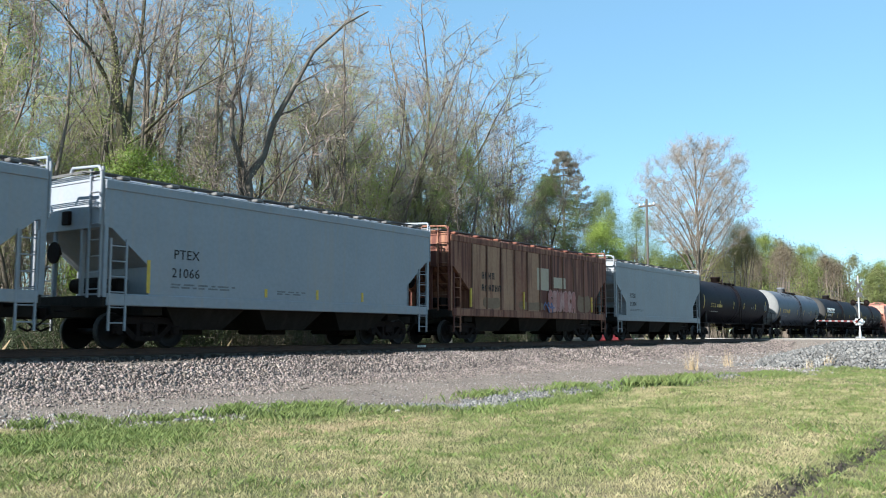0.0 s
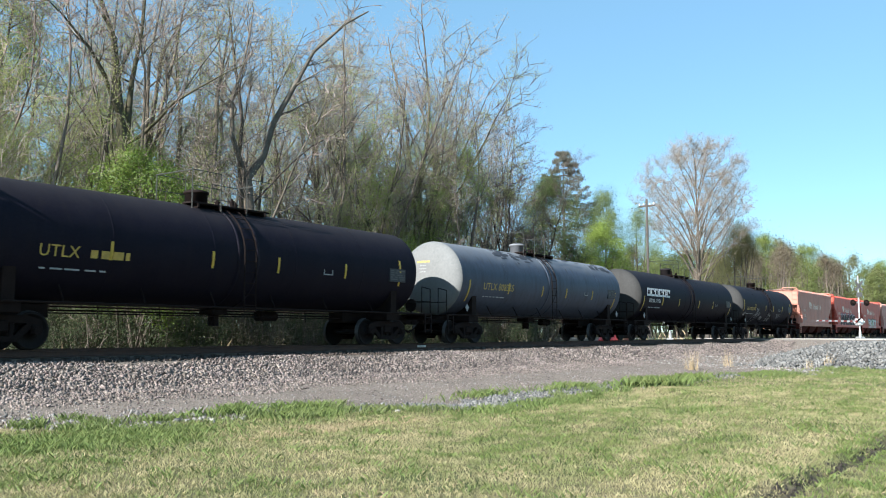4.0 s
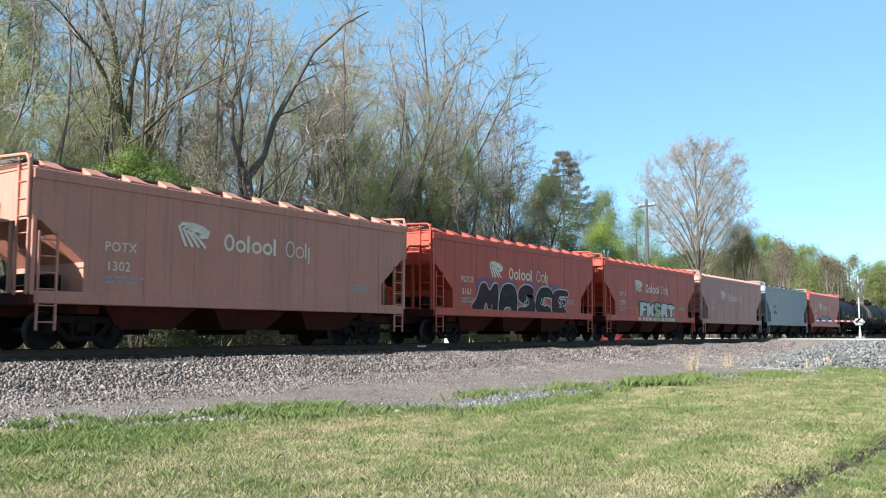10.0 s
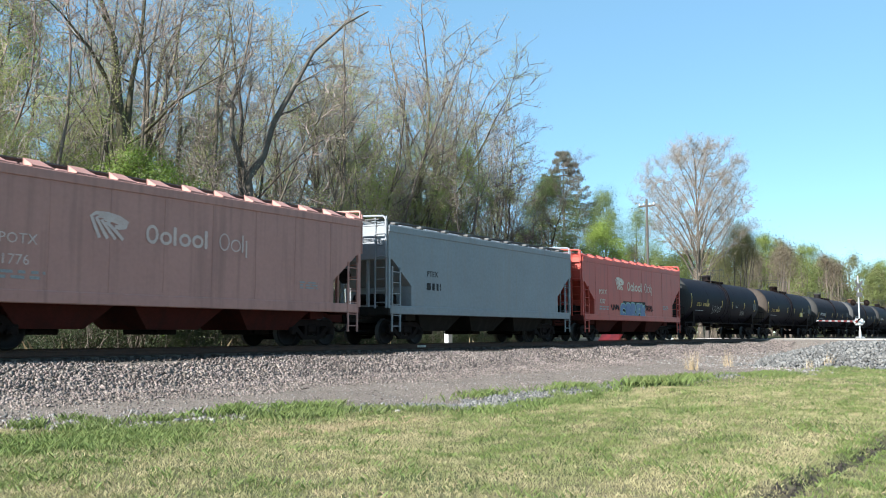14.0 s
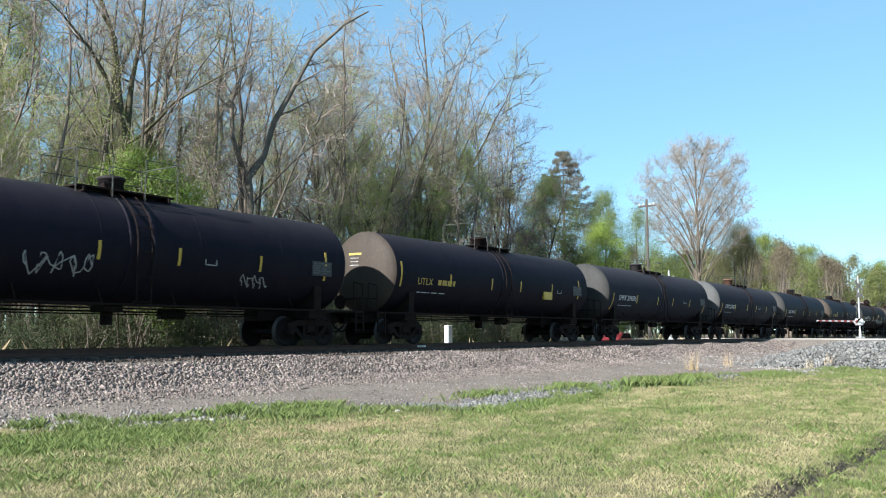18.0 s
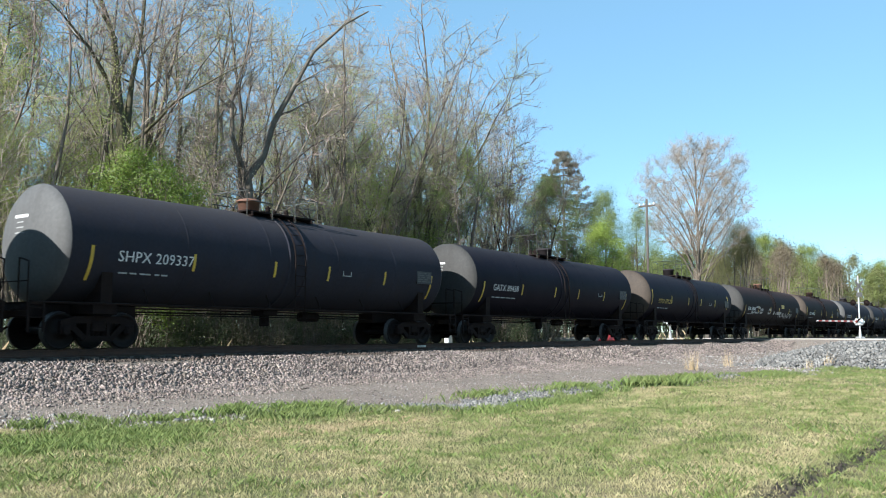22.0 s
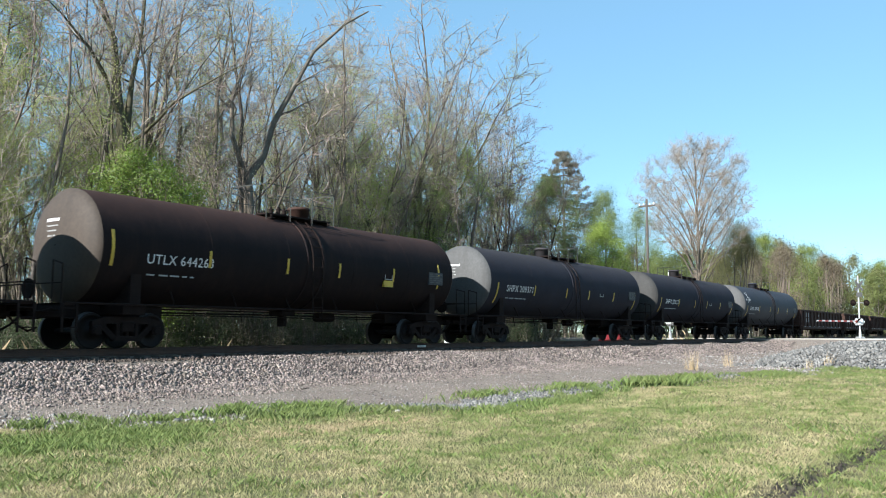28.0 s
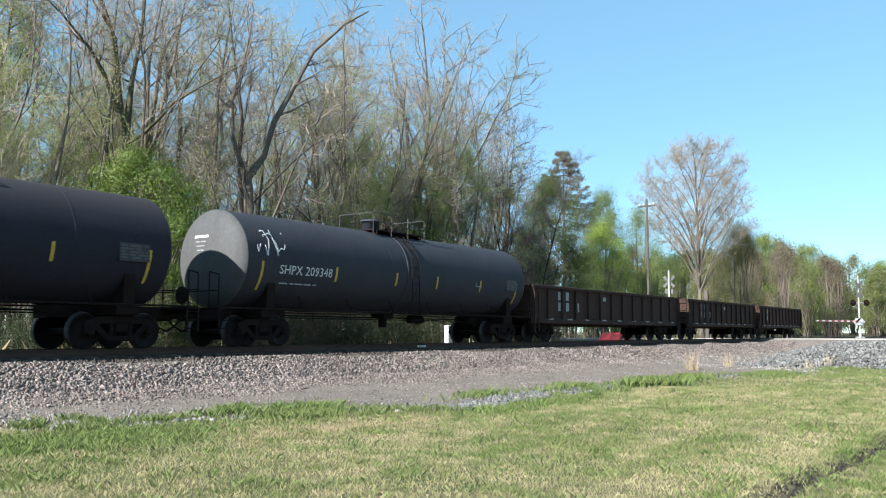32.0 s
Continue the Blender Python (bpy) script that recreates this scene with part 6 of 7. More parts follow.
# undergrowth
M_UNDERLEAF = mat("undergrowth_leaf", (0.055, 0.072, 0.024), (0.038, 0.05, 0.018), 0.7, 0, 0.5, 5, 0, 0.8, island=0.4, translucent=0.3)
M_UNDERBROWN = mat("brown_thicket_bud", (0.16, 0.135, 0.08), (0.11, 0.095, 0.055), 0.8, 0, 0.5, 5, 0, 0.8, island=0.4, translucent=0.2)
BUSHES = [bush(300, 1.7, 3.6, 22, 3600, 0.042, M_UNDERLEAF, 12, 0.42, 0.1), bush(301, 1.4, 4.6, 20, 3000, 0.042, M_UNDERBROWN, 14, 0.45, 0.15),
          bush(302, 1.9, 2.6, 22, 4200, 0.042, M_UNDERLEAF, 10, 0.38, 0.05), bush(303, 1.2, 5.2, 20, 2400, 0.042, M_UNDERBROWN, 16, 0.5, 0.2)]
BUSH_LABEL = ["leafing wild bush at the wood's edge", "brown twiggy thicket bush", "low fresh green bush", "tall thin brushwood with buds"]
for i in range(66):
    y = 27.5 + 16 * rt.random() ** 1.5
    x = y * (0.4 + 1.55 * ((i * 0.618 + 0.3) % 1.0))
    k = rt.choice((0, 1, 1, 2, 3, 3))
    plant(BUSHES[k], at(x, y, None, rt.uniform(0.7, 1.15), rt.uniform(0, 360)), BUSH_LABEL[k], "bushes under the wood", "bush", "bush")
for i in range(80):
    y = 26.6 + 7 * rt.random() ** 1.3
    x = y * (0.38 + 1.4 * ((i * 0.618 + 0.1) % 1.0))
    k = rt.choice((2, 2, 0, 2, 1))
    plant(BUSHES[k], at(x, y, None, rt.uniform(0.55, 0.85), rt.uniform(0, 360)), BUSH_LABEL[k], "bushes under the wood", "bush", "bush")
for i in range(34):
    y = 44 + 12 * rt.random()
    x = y * (0.36 + 1.3 * ((i * 0.618 + 0.1) % 1.0))
    plant(BUSHES[1], at(x, y, None, 1.9, rt.uniform(0, 360), 1.1), BUSH_LABEL[1], "bushes under the wood", "bush", "bush")
plant(bush(310, 2.95, 8.1, 130, 46000, 0.046, M_SHRUB, 12, 0.34, 0.25), at(20.6, 28.2), "rounded bush in bright fresh green leaf", "", "bush", "bush")
plant(bush(311, 1.7, 6.5, 40, 13000, 0.04, M_SHRUB, 7, 0.4, 0.2), at(38.5, 29.5), "small tree in light green leaf", WOODS)
plant(bush(312, 1.9, 7.5, 40, 13000, 0.04, M_SHRUB, 7, 0.45, 0.2), at(43.5, 31), "small tree in light green leaf", WOODS)

# clearing on the far side of the crossing
M_DARKLEAF = mat("dark_green_leaf", (0.075, 0.105, 0.028), (0.095, 0.12, 0.036), 0.6, 0, 0.5, 5, 0, 0.8, island=0.4, translucent=0.3)
M_LIME = mat("lime_green_leaf", (0.27, 0.34, 0.055), (0.21, 0.28, 0.05), 0.6, 0, 0.5, 5, 0, 0.8, island=0.35, translucent=0.4)
M_OLIVE = mat("olive_young_leaf", (0.20, 0.205, 0.07), (0.20, 0.17, 0.085), 0.65, 0, 0.2, 4, 0, 0.8, island=0.2, translucent=0.5)
M_PALEGREEN = mat("pale_green_leaf", (0.20, 0.24, 0.08), (0.16, 0.20, 0.06), 0.65, 0, 0.3, 4, 0, 0.8, island=0.3, translucent=0.45)
plant(bush(320, 4.1, 15.4, 130, 62000, 0.075, M_DARKLEAF, 9, 0.55, 0.04, 0.15), at(76.0, 40), "dense dark green tree beside the wood")
plant(bush(321, 2.6, 10.0, 44, 18000, 0.07, M_DARKLEAF, 9, 0.6, 0.1, 0.3), at(70, 39.5), "dense dark green tree beside the wood")
plant(spruce(322, 22.9, 10.0), at(94.0, 47.7), "tall dark spruce with drooping boughs")
plant(bush(323, 3.7, 17.4, 80, 34000, 0.075, M_PALEGREEN, 9, 0.62, 0.2, 0.15), at(96.3, 43.7), "rounded tree in pale green leaf")
plant(bush(326, 2.9, 15.6, 50, 20000, 0.075, M_PALEGREEN, 9, 0.6, 0.2, 0.15), at(99.5, 40.5), "rounded tree in pale green leaf")
plant(bush(324, 3.9, 12.4, 84, 40000, 0.068, M_LIME, 9, 0.55, 0.1, 0.15), at(88, 40.2), "broad tree in lime green leaf")
plant(bush(325, 3.4, 9.5, 50, 22000, 0.07, M_PALEGREEN, 9, 0.7, 0.12, 0.2), at(99, 38), "low tree in pale green leaf")
M_LONEBUD = mat("tan_bud", (0.38, 0.30, 0.205), (0.31, 0.25, 0.155), 0.7, 0, 0.35, 5, 0, 0.8, island=0.25, translucent=0.4)
# the lone tree: limbs rise from the trunk and part into a round crown
crown = []
for i in range(40):
    a, q = i * 2.39996, -0.62 + 1.6 * (i + 0.5) / 40
    e = math.sqrt(max(0.0, 1 - q * q)) if q < 1 else 0.0
    rad = 7.0 * e * (0.72 + 0.28 * ((i * 7) % 5) / 4)
    tz = 17.0 + 6.6 * q
    z0 = max(5.5, min(tz - 1.5, tz - rad * 1.25 - 1.0))
    u = Vector((math.cos(a), math.sin(a), 0))
    crown.append(([Vector((0, 0, z0)), u * rad * 0.33 + Vector((0, 0, z0 + (tz - z0) * 0.42)), u * rad * 0.7 + Vector((0, 0, z0 + (tz - z0) * 0.74)), u * rad + Vector((0, 0, tz))], 0.045 + 0.007 * rad))
crown.append((V3((0, 0, -0.5), (0, 0, 5), (0.1, 0, 12), (0, 0.2, 21.5)), 0.36))
plant(grow(330, 24, 0.3, stems=crown, leaf=42000, leaf_mat=M_LONEBUD, size=0.055, n_limb=8, n_twig=7, twig_len=1.15, third=3, spread=0.7, tip_spread=0.22, limb_len=0.85, low=0.35), at(104.4, 35.0, -0.6, 1.04), "lone tree with a round crown of pale brown buds")
plant(bush(327, 3.2, 11.0, 46, 18000, 0.075, M_PALEGREEN, 12, 0.7, 0.1, 0.2), at(107, 38.5), "low tree in pale green leaf")
plant(bush(328, 3.8, 15.2, 60, 26000, 0.08, M_OLIVE, 12, 0.65, 0.12, 0.2), at(116, 33.5), "rounded tree in olive spring foliage")
M_FARBUD = mat("far_brown_bud", (0.22, 0.175, 0.12), (0.17, 0.135, 0.09), 0.8, 0, 0.3, 4, 0, 0.8, island=0.2, translucent=0.45)
M_FARLEAF = mat("far_young_leaf", (0.205, 0.23, 0.07), (0.15, 0.175, 0.055), 0.7, 0, 0.3, 4, 0, 0.8, island=0.2, translucent=0.5)
M_FARLIME = mat("far_lime_leaf", (0.25, 0.29, 0.07), (0.19, 0.225, 0.06), 0.7, 0, 0.3, 4, 0, 0.8, island=0.2, translucent=0.5)
FAR = [bush(340, 4.2, 14, 70, 7000, 0.14, M_OLIVE, 14, 0.62, 0.12, 0.25), bush(341, 3.6, 15, 60, 6000, 0.125, M_FARBUD, 16, 0.62, 0.15, 0.3),
       bush(342, 4.0, 13, 70, 7000, 0.14, M_FARLEAF, 14, 0.62, 0.1, 0.25), bush(343, 3.4, 14.5, 50, 7000, 0.14, M_FARLIME, 12, 0.6, 0.15, 0.2)]
FAR_LABEL = ["woodland tree in olive spring foliage", "brown budding woodland tree", "woodland tree in young green leaf", "woodland tree in lime green leaf"]
for i in range(78):
    t = (i * 0.618) % 1.0
    y = 38 + 34 * rt.random()
    x = 104 + 250 * t ** 1.4
    if x < 125 and y < 44:
        continue
    k = rt.choice((0, 2, 1, 0, 1)) if x < 210 else rt.choice((0, 2, 3, 3))
    sc = float(np.interp(x * 45 / y, [100, 125, 164, 194, 240, 320, 400], [0.7, 0.85, 1.25, 1.35, 1.45, 1.65, 1.75])) * y / 45 * rt.uniform(0.75, 1.05)
    plant(FAR[k], at(x, y, None, min(sc, 2.3), rt.uniform(0, 360)), FAR_LABEL[k], "trees of the far wood")
for i in range(22):
    y = 60 + 30 * rt.random()
    x = y * (0.35 + 1.15 * ((i * 0.618) % 1.0))
    k = rt.choice((0, 1, 1, 2))
    plant(FAR[k], at(x, y, None, rt.uniform(0.5, 0.75), rt.uniform(0, 360)), FAR_LABEL[k], "trees of the far wood")

# unseen trees added behind the camera to cut the sky light on the cars
UNSEEN = [bush(350 + k, 4.2, 14, 24, 700, 0.5, m, 5, 1.0, 0.1, 0.25) for k, m in enumerate((M_OLIVE, M_FARBUD, M_FARLEAF))]
for i in range(24):
    x = -70 + 190 * ((i * 0.618) % 1.0)
    y = -24 - 20 * rt.random()
    k = rt.choice((0, 1, 2))
    plant(UNSEEN[k], at(x, y, None, rt.uniform(0.9, 1.25), rt.uniform(0, 360)), FAR_LABEL[k], "trees of the far wood")
# unseen trees added up the line to carry on the wood's edge
for i in range(5):
    x = -95 + 45 * ((i * 0.618) % 1.0)
    y = 33 + 9 * rt.random()
    k = rt.choice((0, 2))
    plant(UNSEEN[k], at(x, y, None, rt.uniform(0.8, 1.1), rt.uniform(0, 360)), FAR_LABEL[k], "trees of the far wood")


# ---- ground cover ----
def blades(n, xr, ys_, h, w, lean, keep, spots=None):
    """Grass blades as bent slivers, standing on the ground."""
    x = RNG.uniform(*xr, n)
    y = ys_(x, RNG.random(n))
    if spots:
        x, y = spots
    ok = keep(x, y)
    x, y = x[ok], y[ok]
    n = len(x)
    z = ground_z(x, y) - 0.01
    hh = h * RNG.uniform(0.5, 1.3, n)
    a = RNG.uniform(0, 2 * np.pi, n)
    b = RNG.uniform(0, 2 * np.pi, n)
    ww = w * RNG.uniform(0.6, 1.3, n)
    ln = lean * RNG.uniform(0.1, 1.0, n) * hh
    base = np.stack([x, y, z], -1)
    du = np.stack([np.cos(a) * ww, np.sin(a) * ww, np.zeros(n)], -1) / 2
    mid = base + np.stack([np.cos(b) * ln * 0.35, np.sin(b) * ln * 0.35, hh * 0.6], -1)
    tip = base + np.stack([np.cos(b) * ln, np.sin(b) * ln, hh], -1)
    v = np.stack([base - du, base + du, mid + du * 0.8, tip], 1).reshape(-1, 3)
    i = np.arange(n)[:, None] * 4
    f = np.concatenate([i + np.array([0, 1, 2]), i + np.array([0, 2, 3])], 0)
    return v, f


def join(sets):
    vs, fs, o = [], [], 0
    for v, f in sets:
        vs.append(v)
        fs.append(f + o)
        o += len(v)
    return np.concatenate(vs), np.concatenate(fs)


def in_lawn(x, y):
    return (y < grass_edge(x) + 0.15) & ~((np.abs(y - rut_y(x)) < 0.11 + 0.05 * np.sin(x * 5.7) + 0.03 * np.sin(x * 17)) & (x < 40))


wedge = lambda x, r: x * 0.10 + r * (np.minimum(1.95 * x, grass_edge(x) + 0.2) - x * 0.10)
v, f = join([blades(190000, (4, 14), wedge, 0.05, 0.0052, 1.0, in_lawn),
             blades(110000, (14, 27), wedge, 0.055, 0.009, 1.0, in_lawn),
             blades(50000, (27, 60), wedge, 0.06, 0.017, 1.0, in_lawn),
             blades(30000, (-14, 40), lambda x, r: -9 + 24 * r, 0.06, 0.02, 0.9, lambda x, y: in_lawn(x, y) & ((x < 4) | (y < x * 0.10) | (y > 1.95 * x)))])
stuff("lawn_grass", v, f, M_GRASS, "short mown grass, green with straw-coloured patches", "grass")

# tussocks and dead patches in the lawn
def patch(x, y, sx, sy, n, h, w):
    """One lush clump of grass thinning out from its middle."""
    px, py = RNG.normal(x, sx, n), RNG.normal(y, sy, n)
    return blades(n, (0, 1), lambda a, r: r, h, w, 1.0, lambda a, b: np.sin(a * 7.1) + np.sin(b * 9.3 + a * 3) > -1.2, (px, py))


def tussocks(n, k, xr, h, w, spread, long_=1.0):
    x = RNG.uniform(*xr, n)
    y = wedge(x, RNG.random(n))
    cx, cy = np.repeat(x, k), np.repeat(y, k)
    px, py = cx + RNG.normal(0, spread * long_, n * k), cy + RNG.normal(0, spread, n * k)
    keep_ = in_lawn(px, py)
    return blades(int(keep_.sum()), (0, 1), lambda a, r: r, h, w, 1.2, lambda a, b: np.ones(len(a), bool), (px[keep_], py[keep_]))


v, f = join([tussocks(420, 40, (4.5, 16), 0.08, 0.009, 0.13), tussocks(420, 30, (16, 45), 0.10, 0.016, 0.2),
             patch(7.7, 11.8, 0.95, 0.55, 9000, 0.10, 0.010), patch(9.3, 12.0, 0.5, 0.3, 2500, 0.11, 0.010), patch(26.0, 10.3, 0.8, 0.3, 1500, 0.30, 0.014), patch(29.5, 10.5, 1.3, 0.3, 1500, 0.22, 0.015), patch(12.6, 11.9, 0.6, 0.3, 2500, 0.13, 0.010), patch(16.2, 9.6, 0.7, 0.3, 1500, 0.12, 0.012), patch(19.0, 9.9, 1.2, 0.3, 2500, 0.12, 0.012), patch(36, 9.4, 1.5, 0.4, 1800, 0.16, 0.018), patch(19.4, 12.1, 0.9, 0.22, 650, 0.17, 0.009), patch(11.6, 13.0, 0.35, 0.15, 900, 0.16, 0.009), patch(13.2, 12.6, 0.6, 0.15, 900, 0.17, 0.009), patch(22.6, 11.3, 0.8, 0.25, 800, 0.2, 0.011), patch(10.2, 13.2, 0.3, 0.12, 500, 0.13, 0.009)])
M_TUSSOCK = mat("deep_green_blade", (0.12, 0.168, 0.04), (0.165, 0.2, 0.06), 0.7, 0, 0.8, 4, 0, 0.5, island=0.4, translucent=0.35)
stuff("grass_tussocks", v, f, M_TUSSOCK, "darker green tussocks scattered over the lawn", "grass")
v, f = join([tussocks(520, 46, (4.5, 34), 0.05, 0.010, 0.16, 4.0), blades(5000, (9.5, 13.5), lambda x, r: 9.6 + 0.9 * r + 0.12 * (13 - x), 0.05, 0.012, 1.2, lambda x, y: np.sin(x * 3) + np.sin(y * 5) > -0.8)])
M_THATCH = mat("dead_thatch", (0.36, 0.28, 0.17), (0.29, 0.21, 0.125), 0.9, 0, 0.8, 4, 0, 0.5, island=0.3)
stuff("dead_grass", v, f, M_THATCH, "patches of dead brown grass in the lawn", "grass")

# longer tufts along the edge of the stone
edge_y = lambda x, r: grass_edge(x) - 0.9 + r * 1.45
clump = lambda x, y: (np.sin(x * 2.3) + np.sin(x * 0.9 + 1.3) + 0.8 * np.sin(x * 6.1 + y * 3) + 0.7 * np.sin(x * 3.3 - y * 5) > 0.75) & ~((x > 14.4) & (x < 22.5) & (y > grass_edge(x) - 0.12))
v, f = join([blades(20000, (5, 22), edge_y, 0.14, 0.008, 0.9, clump), blades(11000, (22, 50), edge_y, 0.17, 0.014, 0.9, clump)])
M_TUFT = mat("lush_grass_blade", (0.115, 0.158, 0.038), (0.17, 0.195, 0.07), 0.65, 0, 0.5, 3, 0, 0.6, island=0.35, translucent=0.35)
stuff("grass_tufts", v, f, M_TUFT, "longer lush green grass along the stone edge", "grass")

# weeds in the far ditch
weeds_y = lambda x, r: 24.3 + r * 6.5
v, f = join([blades(26000, (6, 75), weeds_y, 0.55, 0.03, 0.7, lambda x, y: (np.abs(x - 77.5) > 6) & (np.sin(x * 1.1) + np.sin(x * 2.7 + y) > -0.8))])
M_WEED = mat("dull_weed_leaf", (0.075, 0.105, 0.03), (0.05, 0.07, 0.022), 0.75, 0, 0.5, 3, 0, 0.6, island=0.4, translucent=0.3)
stuff("ditch_weeds", v, f, M_WEED, "tall green weeds in the ditch behind the line", "weeds")
v, f = join([blades(2200, (6, 75), lambda x, r: 24.0 + r * 5, 0.7, 0.018, 0.6, lambda x, y: np.sin(x * 0.8 + 2) + np.sin(x * 3.1) > 0.0)])
stuff("dead_stalks", v, f, M_DRY, "dry pale stalks among the weeds", "weeds")


# ---- stones ----
def stones(n, xr, yr, size, zf, jitter=0.35, flat=0.75):
    """Crushed stones: jittered eight-sided lumps."""
    x, y = RNG.uniform(*xr, n), None
    y = yr(x, RNG.random(n))
    s = size * RNG.uniform(0.55, 1.35, n)
    z = zf(x, y) + s * 0.15
    t = np.array([(1, 0, 0), (-1, 0, 0), (0, 1, 0), (0, -1, 0), (0, 0, 1), (0, 0, -1)], float)
    v = t[None] * (1 + RNG.normal(0, jitter, (n, 6, 1))).clip(0.4, 1.7) + RNG.normal(0, 0.22, (n, 6, 3))
    v[:, :, 2] *= flat
    q = RNG.normal(0, 1, (n, 4))
    q /= np.linalg.norm(q, axis=1)[:, None]
    w_, a, b, c_ = q.T
    R = np.stack([1 - 2 * (b * b + c_ * c_), 2 * (a * b - w_ * c_), 2 * (a * c_ + w_ * b), 2 * (a * b + w_ * c_), 1 - 2 * (a * a + c_ * c_), 2 * (b * c_ - w_ * a),
                  2 * (a * c_ - w_ * b), 2 * (b * c_ + w_ * a), 1 - 2 * (a * a + b * b)], -1).reshape(n, 3, 3)
    v = np.einsum("nij,nkj->nki", R, v) * (s / 2)[:, None, None] * 1.15 + np.stack([x, y, z], -1)[:, None]
    f8 = np.array([(0, 2, 4), (2, 1, 4), (1, 3, 4), (3, 0, 4), (2, 0, 5), (1, 2, 5), (3, 1, 5), (0, 3, 5)])
    return v.reshape(-1, 3), (np.arange(n)[:, None, None] * 6 + f8[None]).reshape(-1, 3)


shelf = lambda x, r: grass_edge(x) - 0.25 + r ** 1.6 * (17.2 - grass_edge(x))
bank = lambda x, r: 16.55 + 1.72 * r + 0.2 * np.sin(x * 0.8)
v, f = join([stones(24000, (4, 34), bank, 0.069, ground_z), stones(10000, (34, 72), bank, 0.098, ground_z),
             stones(13000, (4, 40), shelf, 0.038, ground_z), stones(9000, (4, 40), lambda x, r: 16.9 - 1.5 * r ** 1.7 + 0.2 * np.sin(x * 0.8), 0.055, ground_z), stones(5000, (40, 72), shelf, 0.06, ground_z)])
stuff("ballast_stones", v, f, M_STONE, "grey-brown crushed stone ballast on the railway bank", "stones")
v, f = join([stones(6000, (4, 40), lambda x, r: 18.2 + 1.5 * r, 0.07, ground_z), stones(3000, (4, 70), lambda x, r: 19.0 + 3.6 * r, 0.085, ground_z)])
# stones by the rails are darkened to carry the train's shade
M_BEDSHADE = mat("shaded_brown_ballast", (0.075, 0.055, 0.043), (0.045, 0.034, 0.028), 0.9, 0, 0.6, 20, 0.3, 0.6, island=0.5)
stuff("track_stones", v, f, M_BEDSHADE, "brown stones between and beside the rails with train shade in their colour", "stones")
M_GRIT = mat("pale_loose_stone", (0.29, 0.27, 0.25), (0.18, 0.165, 0.15), 0.9, 0, 0.6, 20, 0.3, 0.6, island=0.45)
v, f = join([stones(2500, (5, 40), shelf, 0.035, ground_z), stones(520, (6, 50), lambda x, r: grass_edge(x) - 0.5 + r * 1.3, 0.10, ground_z), stones(2000, (6, 24), lambda x, r: grass_edge(x) - 0.25 + r * r * 1.6, 0.06, ground_z),
             stones(3000, (40, 72), shelf, 0.08, ground_z)])
stuff("loose_stones", v, f, M_GRIT, "pale loose stones strewn along the grass edge", "stones")


v, f = join([stones(4200, (14.6, 24), lambda x, r: grass_edge(x) - 0.15 + r * (1.5 - 0.04 * (x - 14.6)), 0.085, ground_z), stones(1300, (24, 38), lambda x, r: grass_edge(x) - 0.1 + r * 0.9, 0.09, ground_z)])
stuff("edge_rocks", v, f, M_RIPRAP, "blue-grey crushed rock spilled along the grass edge", "stones")
# clods of wet soil thrown up along the wheel rut
M_SOIL = mat("dark_wet_soil", (0.05, 0.039, 0.03), (0.026, 0.021, 0.017), 0.9, 0, 2, 20, 0.4, 0.6, island=0.5)
v, f = join([stones(1500, (6, 20), lambda x, r: rut_y(x) + 0.30 * (r - 0.5) + 0.05 * np.sin(x * 11), 0.036, ground_z, flat=0.5), stones(900, (6, 20), lambda x, r: rut_y(x) + 0.55 * (r - 0.5), 0.028, ground_z)])
stuff("soil_clods", v, f, M_SOIL, "dark crumbled soil along a wheel rut in the grass", "soil")


# heap of crushed rock beside the crossing
def heap_z(x, y):
    dx, dy = (x - 54) / 11.0, (y - 8.6) / 5.6
    return -1.25 + 1.1 * np.clip(1.35 - 1.35 * np.sqrt(dx * dx + dy * dy), 0, 1) ** 0.75


hx, hy = np.meshgrid(np.linspace(42, 68, 40), np.linspace(2, 15.5, 34))
hz = np.maximum(heap_z(hx, hy), -1.5) - 0.04
hi = np.arange(hx.size).reshape(hx.shape)
hf = np.stack([hi[:-1, :-1], hi[:-1, 1:], hi[1:, 1:], hi[1:, :-1]], -1).reshape(-1, 4)
tagged(stuff("embankment", np.stack([hx, hy, hz], -1).reshape(-1, 3), hf, M_RIPRAP, "", ""), "mound of blue-grey crushed rock beside the crossing", "mound", "", "structure")
v, f = stones(9000, (43, 62), lambda x, r: 3.0 + 11.5 * r, 0.16, heap_z)
keep = np.repeat(v.reshape(-1, 6, 3)[:, :, 2].max(1) > -1.12, 8)
stuff("heap_stones", v, f[keep], M_RIPRAP, "blue-grey crushed rock lumps", "stones")

